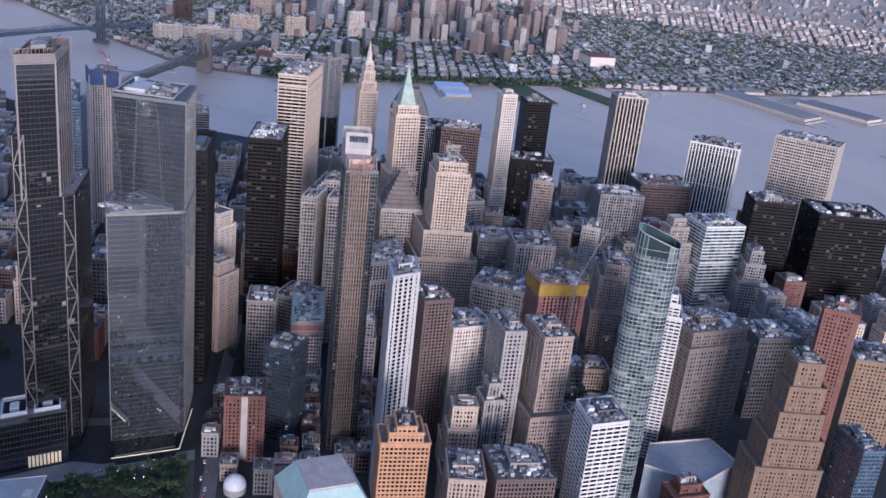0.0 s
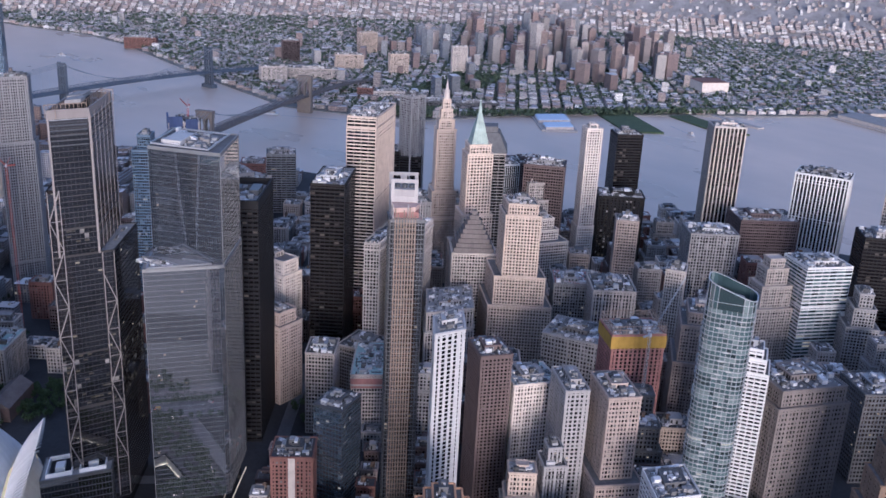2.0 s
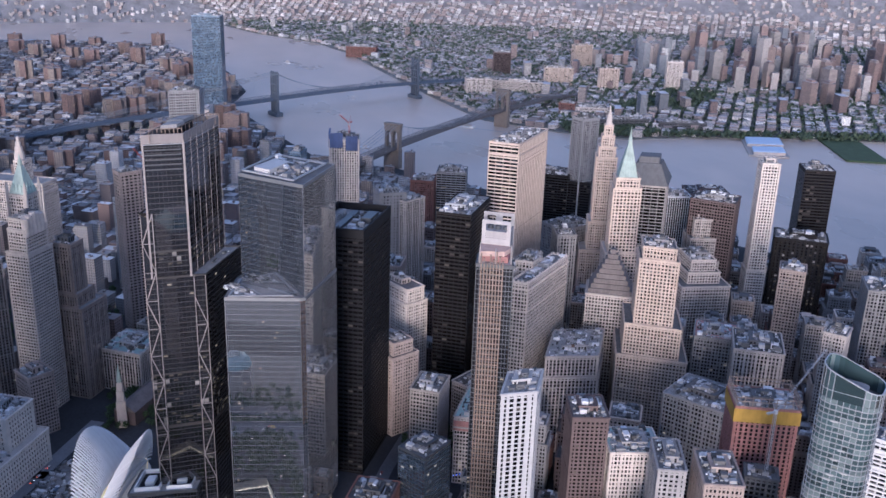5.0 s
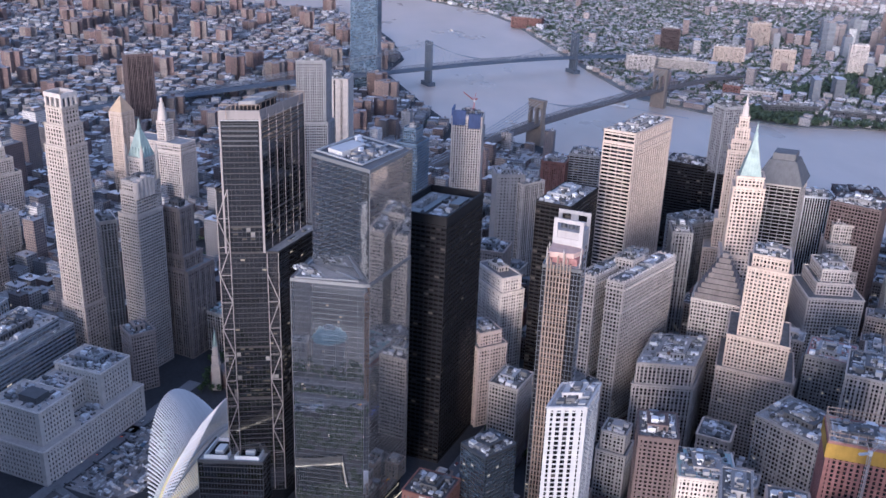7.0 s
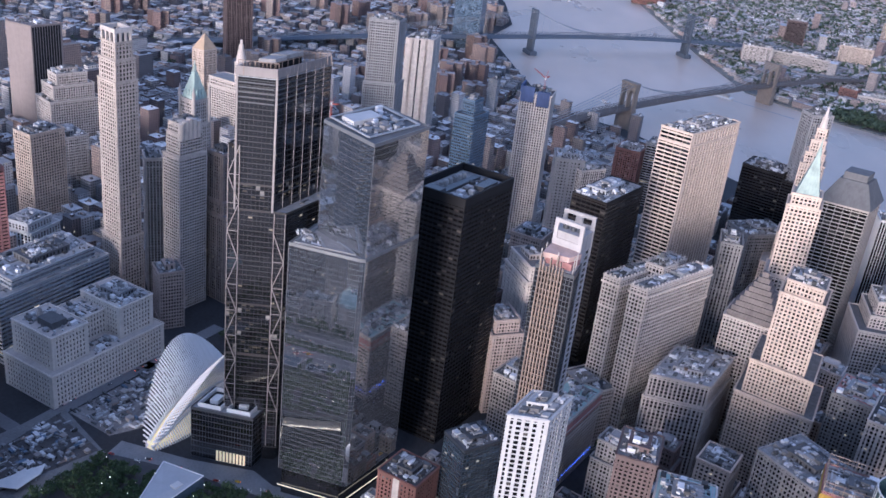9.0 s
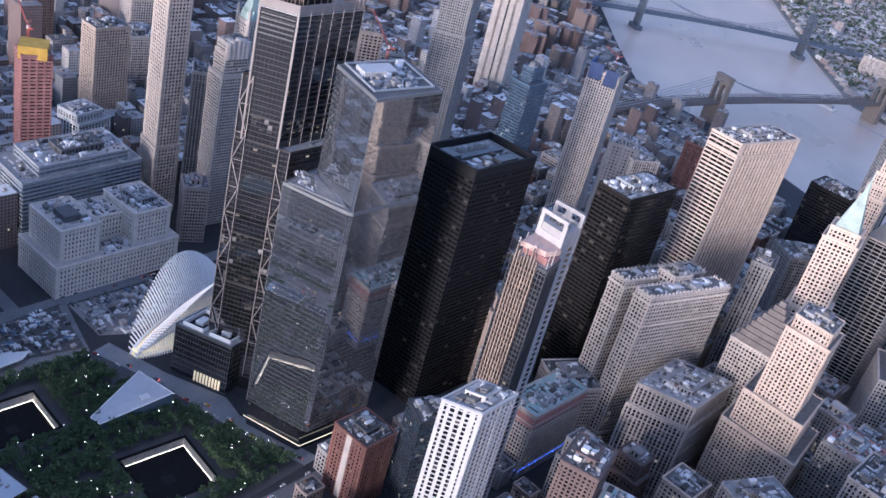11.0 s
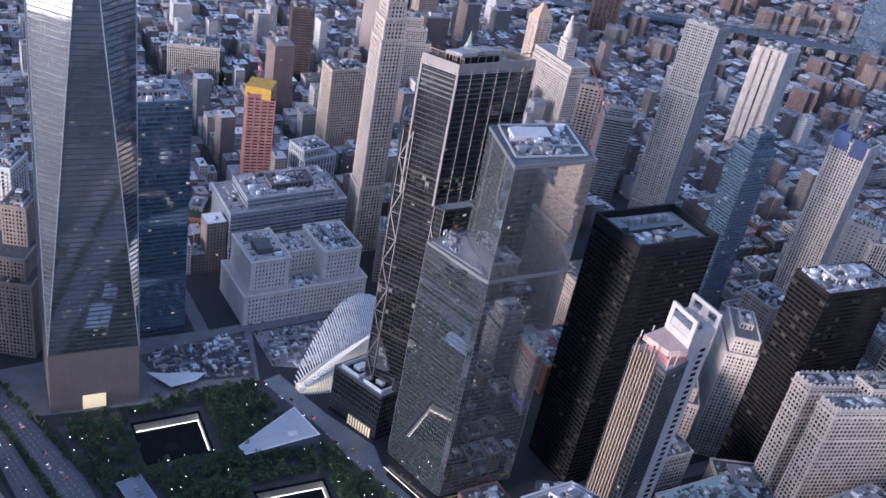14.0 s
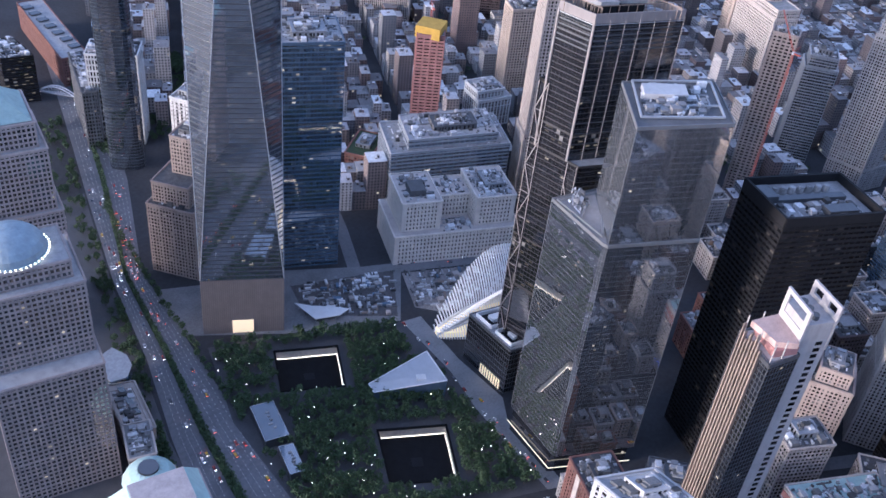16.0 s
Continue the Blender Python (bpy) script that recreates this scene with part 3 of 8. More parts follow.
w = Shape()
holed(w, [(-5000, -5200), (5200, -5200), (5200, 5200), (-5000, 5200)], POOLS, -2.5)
flat("water", w, WATER, "calm river water with the sky's sheen put into its pale colour", "river")
g = Shape()
g.prism(ccw(MANHATTAN), -5, 0, top=False)
holed(g, MANHATTAN, POOLS, 0.0)
flat("ground", g, ASPHALT, "dark city ground of asphalt streets", "ground")
# added slab out of view: gives the tower glass plain grey to reflect
slab("pavement_riverside", [(-1290, -340), (-1290, -690), (-1000, -980), (-420, -900), (-400, 900), (-1290, 900)], 0.06, PLAZA, "unseen grey slab added in the west for the tower glass to reflect", "pavement", 0.05)
slab("ground_far_shore", BROOKLYN_LAND, 0, SHORE, "city ground on the far shore of the river", "ground", 5)


def inside(x, y, poly):
    hit = False
    j = len(poly) - 1
    for i in range(len(poly)):
        xi, yi = poly[i]
        xj, yj = poly[j]
        if (yi > y) != (yj > y) and x < (xj - xi) * (y - yi) / (yj - yi) + xi:
            hit = not hit
        j = i
    return hit


# ---- towers of the financial district ----
S_GLASS_GRID = style(MULLION, GLASS_MIRROR, 1.6, 4.1, 0.045, 0.035, 0.05, 0.04)
S_SMOKE = style(BRONZE, GLASS_SMOKE, 3.0, 4.1, 0.035, 0.05, 0.06, 0.05)
S_BLACK = style(BLACK, GLASS_DARK, 4.5, 4.15, 0.14, 0.5, 0.3, 0.25)
S_BRONZE = style(BRONZE, GLASS_DARK, 4.5, 3.9, 0.08, 0.4, 0.14, 0.1)
S_LIME = style(LIMESTONE, GLASS, 2.9, 3.6, 0.46, 0.38)
S_PALE = style(PALE, GLASS, 2.9, 3.6, 0.46, 0.38)
S_CREAM = style(CREAM, GLASS, 3.0, 3.6, 0.48, 0.4)
S_TAN = style(TAN, GLASS, 2.9, 3.5, 0.5, 0.42)
S_BRICK = style(BRICK, GLASS, 3.0, 3.4, 0.54, 0.45)
S_BROWN = style(BROWN, GLASS_DARK, 2.9, 3.8, 0.42, 0.4)
S_GREY = style(GREY, GLASS, 2.9, 3.6, 0.45, 0.38)
S_DARK = style(DARKGREY, GLASS_SMOKE, 3.2, 3.9, 0.4, 0.4)
S_WHITEBAND = style(WHITE, GLASS, 6.0, 3.7, 0.16, 0.46, 0.3, 0.45)
S_VERT = style(PALE, GLASS_DARK, 2.6, 3.9, 0.42, 0.18, 0.6, 0.15)
S_BLUE = style(BLUEMETAL, GLASS_BLUE, 2.4, 3.5, 0.16, 0.22, 0.25, 0.3)

# One tall bank tower with ribbed long sides and banded ends
end = style(CREAM, GLASS_DARK, 8.5, 3.9, 0.06, 0.40, 0.3, 0.34)
side = style(CREAM, GLASS_SMOKE, 5.2, 3.9, 0.5, 0.12, 0.7, 0.12)
st28 = dict(side, edges=[end, side])
tower("bank_tower", "tall steel and glass bank tower with pale ribs and banded ends", quad((304, -373), (287, -399.5), (355, -456)), 250, st28,
      [(0, 1, 0, 1, 0, 238), (0.004, 0.996, 0.002, 0.998, 238, 250)], GRAVEL, 14)
# black steel tower
blk = tower("black_office_tower", "black steel office tower with dark window bands and open roof machinery", quad((119, -161), (99, -204.5), (162.5, -239.5)), 223, S_BLACK, roof=MEMBRANE, units=0, pent=False)
BQ = quad((119, -161), (99, -204.5), (162.5, -239.5))
bc = (sum(p[0] for p in BQ) / 4, sum(p[1] for p in BQ) / 4)
bl = [(p[0] - bc[0], p[1] - bc[1]) for p in BQ]
s = Shape()
ring = ccw(bl)
for i in range(4):
    p, q = ring[i], ring[(i + 1) % 4]
    L = math.dist(p, q)
    u = ((q[0] - p[0]) / L, (q[1] - p[1]) / L)
    s.obox(p, u, (u[1], -u[0]), 0, L, -1.2, 0.6, 222, 229)
part("roof_screen", s, BLACK, blk, "black steel roof screen")
for k in range(7):
    s = Shape()
    c = inset(bl, 0.74, 0.74, 0.2 + k * 0.09, 0.2)[1]
    s.cone(c[0], c[1], 223, 227.5, 2.4, 2.4, 14)
    s.cone(c[0], c[1], 227.5, 228.3, 2.0, 2.0, 14)
    part("cooling_tower", s, MEMBRANE, blk)
for a, h2 in (((0.5, 0.62, 0.15, 0.85), 3.0), ((0.12, 0.3, 0.5, 0.8), 4.5), ((0.5, 0.8, 0.02, 0.14), 6.0)):
    s = Shape()
    s.prism(ccw(inset(bl, *a)), 222.9, 223 + h2)
    part("machine_house", s, DARKALU, blk)
clutter(blk, inset(bl, 0.08, 0.55, 0.06, 0.9), 222.9, random.Random(8), 0.6)
tower("dark_bronze_tower", "dark bronze glass office tower on Broadway", quad((207, -293), (190, -322), (248, -359)), 207, S_BRONZE, roof=MEMBRANE, units=8)
# seven: mirrored parallelogram
tower("blue_glass_tower", "blue glass office tower with pale machinery roof", quad((5, 218), (-19, 174), (26, 150)), 222, style(BLUEMETAL, GLASS_BLUE, 3.0, 4.2, 0.05, 0.28, 0.1, 0.2), roof=MEMBRANE, units=8)
# white striped hotel
tower("white_hotel_tower", "slim white hotel tower with black window strips", quad((-133, -250), (-133, -273), (-105, -287)), 197, style(PALEGREY, GLASS_DARK, 4.6, 3.4, 0.46, 0.26, 0.5, 0.15), roof=MEMBRANE, units=5)
# H-shaped pale office block with a light court
tower("court_office_block", "pale stone office block, two wings round a light court", quad((150, -326), (129, -361), (193, -424)), 160, S_PALE,
      [(0, 1, 0, 1, 0, 20), (0, 0.38, 0, 1, 20, 160), (0.62, 1, 0, 1, 20, 160), (0.3, 0.7, 0.4, 0.62, 20, 168)], GRAVEL, 8)
cq = quad((150, -326), (129, -361), (193, -424))
cc = (sum(p[0] for p in cq) / 4, sum(p[1] for p in cq) / 4)
for ob in [o for o in bpy.data.objects if o.name == "court_office_block"]:
    for a in ((0, 0.38, 0, 1), (0.62, 1, 0, 1)):
        wing = ccw([(p[0] - cc[0], p[1] - cc[1]) for p in inset(cq, *a)])
        for i in range(4):
            p, q = wing[i], wing[(i + 1) % 4]
            L = math.dist(p, q)
            u = ((q[0] - p[0]) / L, (q[1] - p[1]) / L)
            n2 = (u[1], -u[0])
            s = Shape()
            s.obox(p, u, n2, -1.1, L + 1.1, -0.2, 1.2, 153.6, 154.8)
            s.obox(p, u, n2, -0.6, L + 0.6, -0.2, 0.7, 132, 132.8)
            k = 1.0
            while k < L - 1:
                s.obox(p, u, n2, k, k + 0.7, -0.1, 0.9, 152.2, 153.6)
                s.obox(p, u, n2, k, k + 1.4, -0.6, 0.35, 160, 162.4)
                k += 4.2
            tagged(part("cornice", s, PALE, ob, "projecting stone cornice and pinnacles"), kind="stuff")
        clutter(ob, wing, 159.85, random.Random(115 + int(a[0] * 10)), 0.8)
tower("gothic_office_block", "pale stone office block with carved cornice and cluttered roof", quad((102, -370), (94, -421), (152, -452)), 98, S_LIME,
      [(0, 1, 0, 1, 0, 78), (0.03, 0.97, 0.03, 0.97, 78, 98)], MEMBRANE, 8, tank=True)
tower("stepped_limestone_tower", "tall stepped limestone tower with arched crown window", quad((104, -442), (72, -497), (128, -520)), 199, S_CREAM,
      [(0, 1, 0, 1, 0, 95), (0.12, 0.92, 0.06, 0.9, 95, 125), (0.25, 0.8, 0.1, 0.7, 125, 188), (0.3, 0.76, 0.14, 0.64, 188, 199)], GRAVEL, 3)
# copper-roofed podium block
PARKSTONE = solid("honey_limestone", (0.47, 0.41, 0.36))
park = quad((262, 156), (246, 132), (268, 120))
pk = tower("park_tower", "tall slim pale stone tower with open crown near the park", park, 272, style(PARKSTONE, GLASS, 3.6, 3.7, 0.47, 0.38, 0.4, 0.3, True),
           [(-0.06, 1.06, -0.05, 1.05, 0, 78), (0, 1, 0, 1, 78, 236), (0.05, 0.95, 0.05, 0.95, 236, 256), (0.12, 0.88, 0.12, 0.88, 256, 272)], GRAVEL, 2, pent=False)
pkc = (sum(p[0] for p in park) / 4, sum(p[1] for p in park) / 4)
ring = ccw([(p[0] - pkc[0], p[1] - pkc[1]) for p in inset(park, 0.12, 0.88, 0.12, 0.88)])
for p, q in zip(ring, ring[1:] + ring[:1]):
    L = math.dist(p, q)
    u = ((q[0] - p[0]) / L, (q[1] - p[1]) / L)
    s = Shape()
    for k in range(4):
        s.obox(p, u, (u[1], -u[0]), k * (L - 2) / 3, k * (L - 2) / 3 + 2, -1.4, 0.2, 272, 281)
    s.obox(p, u, (u[1], -u[0]), -0.3, L + 0.3, -1.4, 0.5, 281, 285)
    part("crown_arcade", s, PALE, pk, "open pale stone crown arcade")
s = Shape()
s.prism(shrink(ring, 0.75), 272, 279)
part("penthouse", s, DARKGREY, pk)
tower("octagonal_flats_tower", "pale apartment tower with balconies and rounded crown", quad((274, 99), (261, 78), (290, 61)), 178, style(PALE, GLASS, 3.0, 3.2, 0.36, 0.42, 0.35, 0.6, True),
      [(0, 1, 0, 1, 0, 166), (0.1, 0.9, 0.08, 0.92, 166, 188), (0.14, 0.86, 0.12, 0.88, 188, 198)], PALE, 3)
for ob in [o for o in bpy.data.objects if o.name == "octagonal_flats_tower"]:
    fl8 = quad((274, 99), (261, 78), (290, 61))
    f8c = (sum(p[0] for p in fl8) / 4, sum(p[1] for p in fl8) / 4)
    for a in range(5):
        p = inset(fl8, 0.14, 0.86, 0.16 + a * 0.15, 0.9)[1]
        for e, sgn in ((p, 1),):
            s = Shape()
            s.cone(e[0] - f8c[0], e[1] - f8c[1], 182, 203 - abs(a - 2) * 2, 3.2, 3.2, 12)
            part("crown_drum", s, PALE, ob, "rounded pale crown drum")
tower("slim_brick_tower", "slim tan brick tower beside the park", quad((306, 65), (295, 46), (313, 36)), 162, S_TAN, [(-0.4, 1.4, -0.2, 1.8, 0, 98), (-0.15, 1.15, -0.1, 1.3, 98, 112), (0, 1, 0, 1, 112, 162)], MEMBRANE, 3)
tower("old_telephone_block", "pale office block with green copper roof edge", quad((310, 30), (286, -10), (330, -34)), 45, S_LIME, roof=TEALROOF, units=2)
tower("rippled_steel_tower", "tall rippled steel apartment tower", quad((575, -44), (580, -84), (622, -96)), 258, style(GREY, GLASS_SMOKE, 3.0, 3.3, 0.5, 0.4, 0.5, 0.35), [(0, 1, 0, 1, 0, 30), (0, 1, 0, 0.6, 30, 180), (0.05, 0.95, 0, 0.5, 180, 258)], GRAVEL, 3)
tower("white_slab_tower", "white windowless slab tower with one glass strip", quad((915, -54), (922, -97), (965, -104)), 165, style(PALE, GLASS_SMOKE, 14.0, 4.5, 0.82, 0.1, 0.5, 0.1, True), roof=MEMBRANE, units=4)
tower("unfinished_residential_tower", "unfinished pale residential tower with blue hoardings", quad((560, -240), (557, -278), (590, -284)), 196, style(PALE, GLASS, 3.2, 3.3, 0.5, 0.35, 0.25, 0.15, True), roof=GRAVEL, units=3)
UQ = quad((560, -240), (557, -278), (590, -284))
for ob in [o for o in bpy.data.objects if o.name == "unfinished_residential_tower"]:
    uc = (sum(p[0] for p in UQ) / 4, sum(p[1] for p in UQ) / 4)
    for a, z0, z1 in (((0.55, 0.98, -0.04, 0.02), 186, 205), ((0.05, 0.45, -0.04, 0.02), 182, 201), ((0.98, 1.03, 0.1, 0.9), 186, 205)):
        s = Shape()
        s.prism(ccw([(p[0] - uc[0], p[1] - uc[1]) for p in inset(UQ, *a)]), z0, z1)
        part("blue_hoarding", s, HOARDING, ob, "blue construction hoarding")
tower("blue_apartment_tower", "blue glass and metal apartment tower", quad((440, -170), (430, -192), (460, -207)), 205, S_BLUE, [(0, 1, 0, 1, 0, 195), (0.2, 0.8, 0.2, 0.8, 195, 211)], GRAVEL, 3)
# around Wall Street
tower("spire_tower_annex", "dark banded office tower with hipped roof", quad((330, -545), (312, -586), (350, -610)), 190, style(LIMESTONE, GLASS_DARK, 8, 3.9, 0.08, 0.24, 0.3, 0.4), roof=SLATE, units=0, pent=False)
tower("stone_exchange_tower", "slim pale stone tower with arched top windows", face_quad((295, -693), (288, -714), 24), 218, S_PALE, [(0, 1, 0, 1, 0, 90), (0.05, 0.95, 0, 0.9, 90, 218)], GRAVEL, 2)
tower("black_ribbed_tower", "black glass office tower by the river", face_quad((365, -802), (352, -836), 34), 188, S_BRONZE, roof=GRAVEL)
tower("brown_octagon_tower", "brown granite office tower with dark windows", face_quad((352, -642), (319, -682), 40), 163, S_BROWN, roof=TARROOF)
tower("striped_river_tower", "dark river tower with pale vertical fins", face_quad((281, -896), (260, -932), 36), 212, style(PALE, GLASS_DARK, 5.0, 3.9, 0.28, 0.06, 0.9, 0.1), roof=TARROOF, units=8)
tower("white_finned_block", "white finned office block by the river", face_quad((181, -947), (125, -983), 45), 170, style(WHITE, GLASS_DARK, 4.0, 3.9, 0.38, 0.06, 0.9, 0.1), roof=TARROOF, units=6)
tower("waffle_grid_tower", "large pale tower with a square waffle window grid", face_quad((102, -1025), (26, -1056), 50), 195, style(PALE, GLASS_DARK, 3.4, 3.9, 0.4, 0.4, 0.9, 0.9), roof=GRAVEL, units=9)
tower("black_glass_block", "black glass office block near the harbour", face_quad((-63, -902), (-112, -975), 60), 148, S_BRONZE, roof=TARROOF, units=8)
tower("black_glass_tower", "black glass tower near the harbour", face_quad((-3, -856), (-34, -898), 40), 150, S_BRONZE, roof=TARROOF, units=5)
tower("teal_banded_tower", "stepped green glass and white banded office tower", face_quad((-25, -744), (-44, -806), 45), 138, style(WHITE, GLASS_TEAL, 9.0, 3.9, 0.04, 0.36, 0.25, 0.4), [(0, 1, 0, 1, 0, 95), (0, 0.8, 0, 1, 95, 138)], GRAVEL, 6)
tower("temple_top_tower", "pale stone tower with a stepped temple crown", face_quad((0, -705), (-14, -752), 40), 150, S_LIME, [(0, 1, 0, 1, 0, 88), (0.15, 0.85, 0.1, 0.8, 88, 112), (0.25, 0.75, 0.2, 0.7, 112, 130), (0.33, 0.67, 0.28, 0.62, 130, 140)], LIMESTONE, 0, pent=False)
tower("grey_office_tower", "grey stone office tower with vertical ribs", face_quad((103, -703), (77, -750), 42), 140, style(GREY, GLASS, 2.8, 3.8, 0.42, 0.3, 0.7, 0.2), roof=GRAVEL)
tower("brown_roof_block", "broad brown office block with flat roof", face_quad((195, -879), (161, -948), 55), 108, S_BROWN, roof=MEMBRANE, units=8)
tower("slim_tan_tower", "slim tan brick tower", face_quad((147, -632), (133, -652), 26), 150, S_TAN, roof=GRAVEL, units=2)
tower("slim_river_tower", "slim grey apartment tower", face_quad((591, -599), (598, -626), 26), 208, S_GREY, roof=GRAVEL, units=3)
# Greenwich Street and Battery
tower("brown_brick_tower", "brown brick residential tower with orange hoist", face_quad((-74, -325), (-80, -350), 34), 140, style(BROWN, GLASS_DARK, 3.0, 3.3, 0.5, 0.45), roof=GRAVEL, units=4)
tower("cream_apartment_block", "cream brick apartment block with copper cornice", face_quad((-82, -353), (-90, -390), 36), 113, S_PALE, [(0, 1, 0, 1, 0, 113)], TEALROOF, 5)
tower("grey_slim_tower", "slim grey stone tower with blank side wall", face_quad((-140, -359), (-146, -376), 40), 135, S_GREY, roof=GRAVEL, units=2)
tower("small_pale_tower", "small pale stone stepped tower", face_quad((-150, -338), (-156, -354), 22), 95, S_GREY, [(0, 1, 0, 1, 0, 82), (0.2, 0.8, 0.2, 0.8, 82, 95)], GRAVEL, 1)
tower("tan_slim_tower", "slim tan brick tower with setbacks", face_quad((-166, -378), (-174, -401), 42), 138, S_TAN, [(-0.25, 1.25, -0.2, 1, 0, 70), (0, 1, 0, 1, 70, 138)], GRAVEL, 3)
tower("balcony_apartment_tower", "white balconied apartment tower", face_quad((-165, -490), (-190, -512), 30), 158, style(WHITE, GLASS, 5, 3.3, 0.2, 0.42, 0.3, 0.9), [(0, 1, 0, 1, 0, 140), (0.1, 0.9, 0, 0.8, 140, 152), (0.2, 0.8, 0, 0.6, 152, 160)], GRAVEL, 3)
tower("arched_base_block", "grey stone office block with arched base windows", face_quad((-197, -522), (-212, -585), 55), 126, style(TAUPE, GLASS, 3.2, 3.8, 0.5, 0.45), [(0, 1, 0, 1, 0, 112), (0.05, 0.95, 0.05, 0.95, 112, 126)], GRAVEL, 6)
tower("stepped_tan_tower", "tan brick tower stepping up in many setbacks", face_quad((-297, -500), (-327, -546), 38), 150, style(RUST, GLASS, 3.2, 3.7, 0.58, 0.5), [(0, 1, 0, 1, 0, 60), (0.1, 0.92, 0.05, 0.95, 60, 85), (0.18, 0.85, 0.1, 0.9, 85, 108), (0.25, 0.78, 0.15, 0.85, 108, 130), (0.3, 0.7, 0.2, 0.8, 130, 150)], GRAVEL, 3)
tower("red_brick_slab_tower", "tall dark red brick tower with a flat gravel roof", face_quad((-290, -552), (-312, -566), 30), 186, S_BRICK, roof=GRAVEL, units=2)
tower("tan_harbour_block", "tan brick block by the harbour", face_quad((-282, -640), (-312, -672), 45), 118, style(RUST, GLASS, 3.2, 3.7, 0.58, 0.5), roof=MEMBRANE, units=6)
tower("white_banded_block", "white banded office block with cluttered roof", quad((-216, -371), (-249, -356), (-257, -386)), 110, S_WHITEBAND, roof=GRAVEL, units=7)
tower("orange_hotel_tower", "orange brick hotel tower with stepped top", face_quad((-204, -203), (-219, -233), 24), 118, style(ORANGE, GLASS_DARK, 3.0, 3.3, 0.34, 0.45, 0.2, 0.2), [(0, 1, 0, 1, 0, 112), (0.15, 0.85, 0, 0.9, 112, 120), (0.3, 0.7, 0, 0.8, 120, 125)], GRAVEL, 2)
rb = tower("red_brick_block", "dark red brick firehouse block with a white stripe", quad((-25, -171), (-39, -200), (-12, -214)), 62, S_BRICK, roof=TARROOF, units=5)
rq = quad((-25, -171), (-39, -200), (-12, -214))
rc = (sum(p[0] for p in rq) / 4, sum(p[1] for p in rq) / 4)
s = Shape()
u = Vector((rq[1][0] - rq[0][0], rq[1][1] - rq[0][1])).normalized()
L = math.dist(rq[0], rq[1])
s.obox((rq[0][0] - rc[0], rq[0][1] - rc[1]), tuple(u), (u.y, -u.x), L * 0.42, L * 0.58, -0.2, 0.9, 3, 62)
part("white_stripe", s, PALE, rb, "pale vertical stripe")


def shell(name, label, poly, z1, st, category="office tower", z0=0.0, roof=None, at=None):
    """A prism tower on any plan: glass core, mullions, roof."""
    poly = ccw(poly)
    FOOTPRINTS.append(poly)
    c = at or (sum(p[0] for p in poly) / len(poly), sum(p[1] for p in poly) / len(poly))
    ob = thing(name, label, category, (*c, 0))
    body(ob, [(p[0] - c[0], p[1] - c[1]) for p in poly], z0, z1, st, roof)
    return ob, c


def body(ob, local, z0, z1, st, roof=None, band=1.6):
    local = ccw(local)
    g, f, r = Shape(), Shape(), Shape()
    g.prism(local, z0, z1 - 0.2, st["bay"], st["fl"], top=False)
    skin(f, local, z0, z1, st, band)
    r.face([(*p, z1 - 0.15) for p in local])
    tagged(part("glazing", g, st["glass"], ob), kind="stuff")
    tagged(part("facade", f, st["wall"], ob), kind="stuff")
    part("roof", r, roof or GRAVEL, ob)


def hip(ob, local, z0, z1, k, material, name="pyramid_roof", label=""):
    s = Shape()
    local = ccw(local)
    s.prism(local, z0, z1, poly2=shrink(local, k))
    return part(name, s, material, ob, label)


# ---- glass tower with a lower wedge and a parallelogram top ----
low = [(7.5, -90.5), (-3.2, -142.2), (-2.6, -146), (51.2, -175.5), (89.5, -135), (44, -101)]
t4, c4 = shell("mirror_glass_tower", "mirror-glass office tower, a wedge with a taller parallelogram above", low, 215, S_GLASS_GRID, z0=24, roof=GREY)
body(t4, [(x - c4[0], y - c4[1]) for x, y in ((35, -104.5), (-2.4, -145.5), (51, -175), (88, -134.5))], 215, 297, S_GLASS_GRID, DARKGREY)
s = Shape()
s.prism(ccw([(x - c4[0], y - c4[1]) for x, y in ((8, -93), (0, -140), (52, -171), (85, -137), (44, -104))]), 0, 24, 2, 8)
part("podium", s, GLASS_SMOKE, t4, "recessed dark glass podium")
s = Shape()
for p, q in (((7.4, -90), (-2.8, -142.3)), ((-2.8, -142.3), (52, -175.2))):
    s.beam((p[0] - c4[0], p[1] - c4[1], 8), (q[0] - c4[0], q[1] - c4[1], 8), 0.5)
part("light_strip", s, LAMP_STRIP, t4, "warm light strip over the entrance")
s = Shape()
s.prism(ccw([(x - c4[0], y - c4[1]) for x, y in ((38, -116), (28, -126), (50, -142), (60, -132))]), 297, 301)
part("penthouse", s, PALEGREY, t4)
clutter(t4, [(x - c4[0], y - c4[1]) for x, y in ((40, -110), (8, -141), (48, -166))], 296.9, random.Random(14), 0.8)
clutter(t4, [(x - c4[0], y - c4[1]) for x, y in ((14, -96), (7, -118), (28, -108))], 214.9, random.Random(15), 1.2)
s = Shape()
for p, q in (((40, -108), (8, -140)), ((8, -140), (50, -168)), ((50, -168), (82, -136)), ((82, -136), (40, -108)), ((20, -132), (60, -158))):
    s.beam((p[0] - c4[0], p[1] - c4[1], 298.4), (q[0] - c4[0], q[1] - c4[1], 298.4), 1.1)
part("window_washing_rail", s, STEEL, t4)
s = Shape()
for p, q in (((9, -94), (40, -104)), ((9, -94), (2, -138)), ((2, -138), (38, -106)), ((6, -116), (22, -108))):
    s.beam((p[0] - c4[0], p[1] - c4[1], 215.8), (q[0] - c4[0], q[1] - c4[1], 215.8), 1.4)
part("terrace_frame", s, ALU, t4)
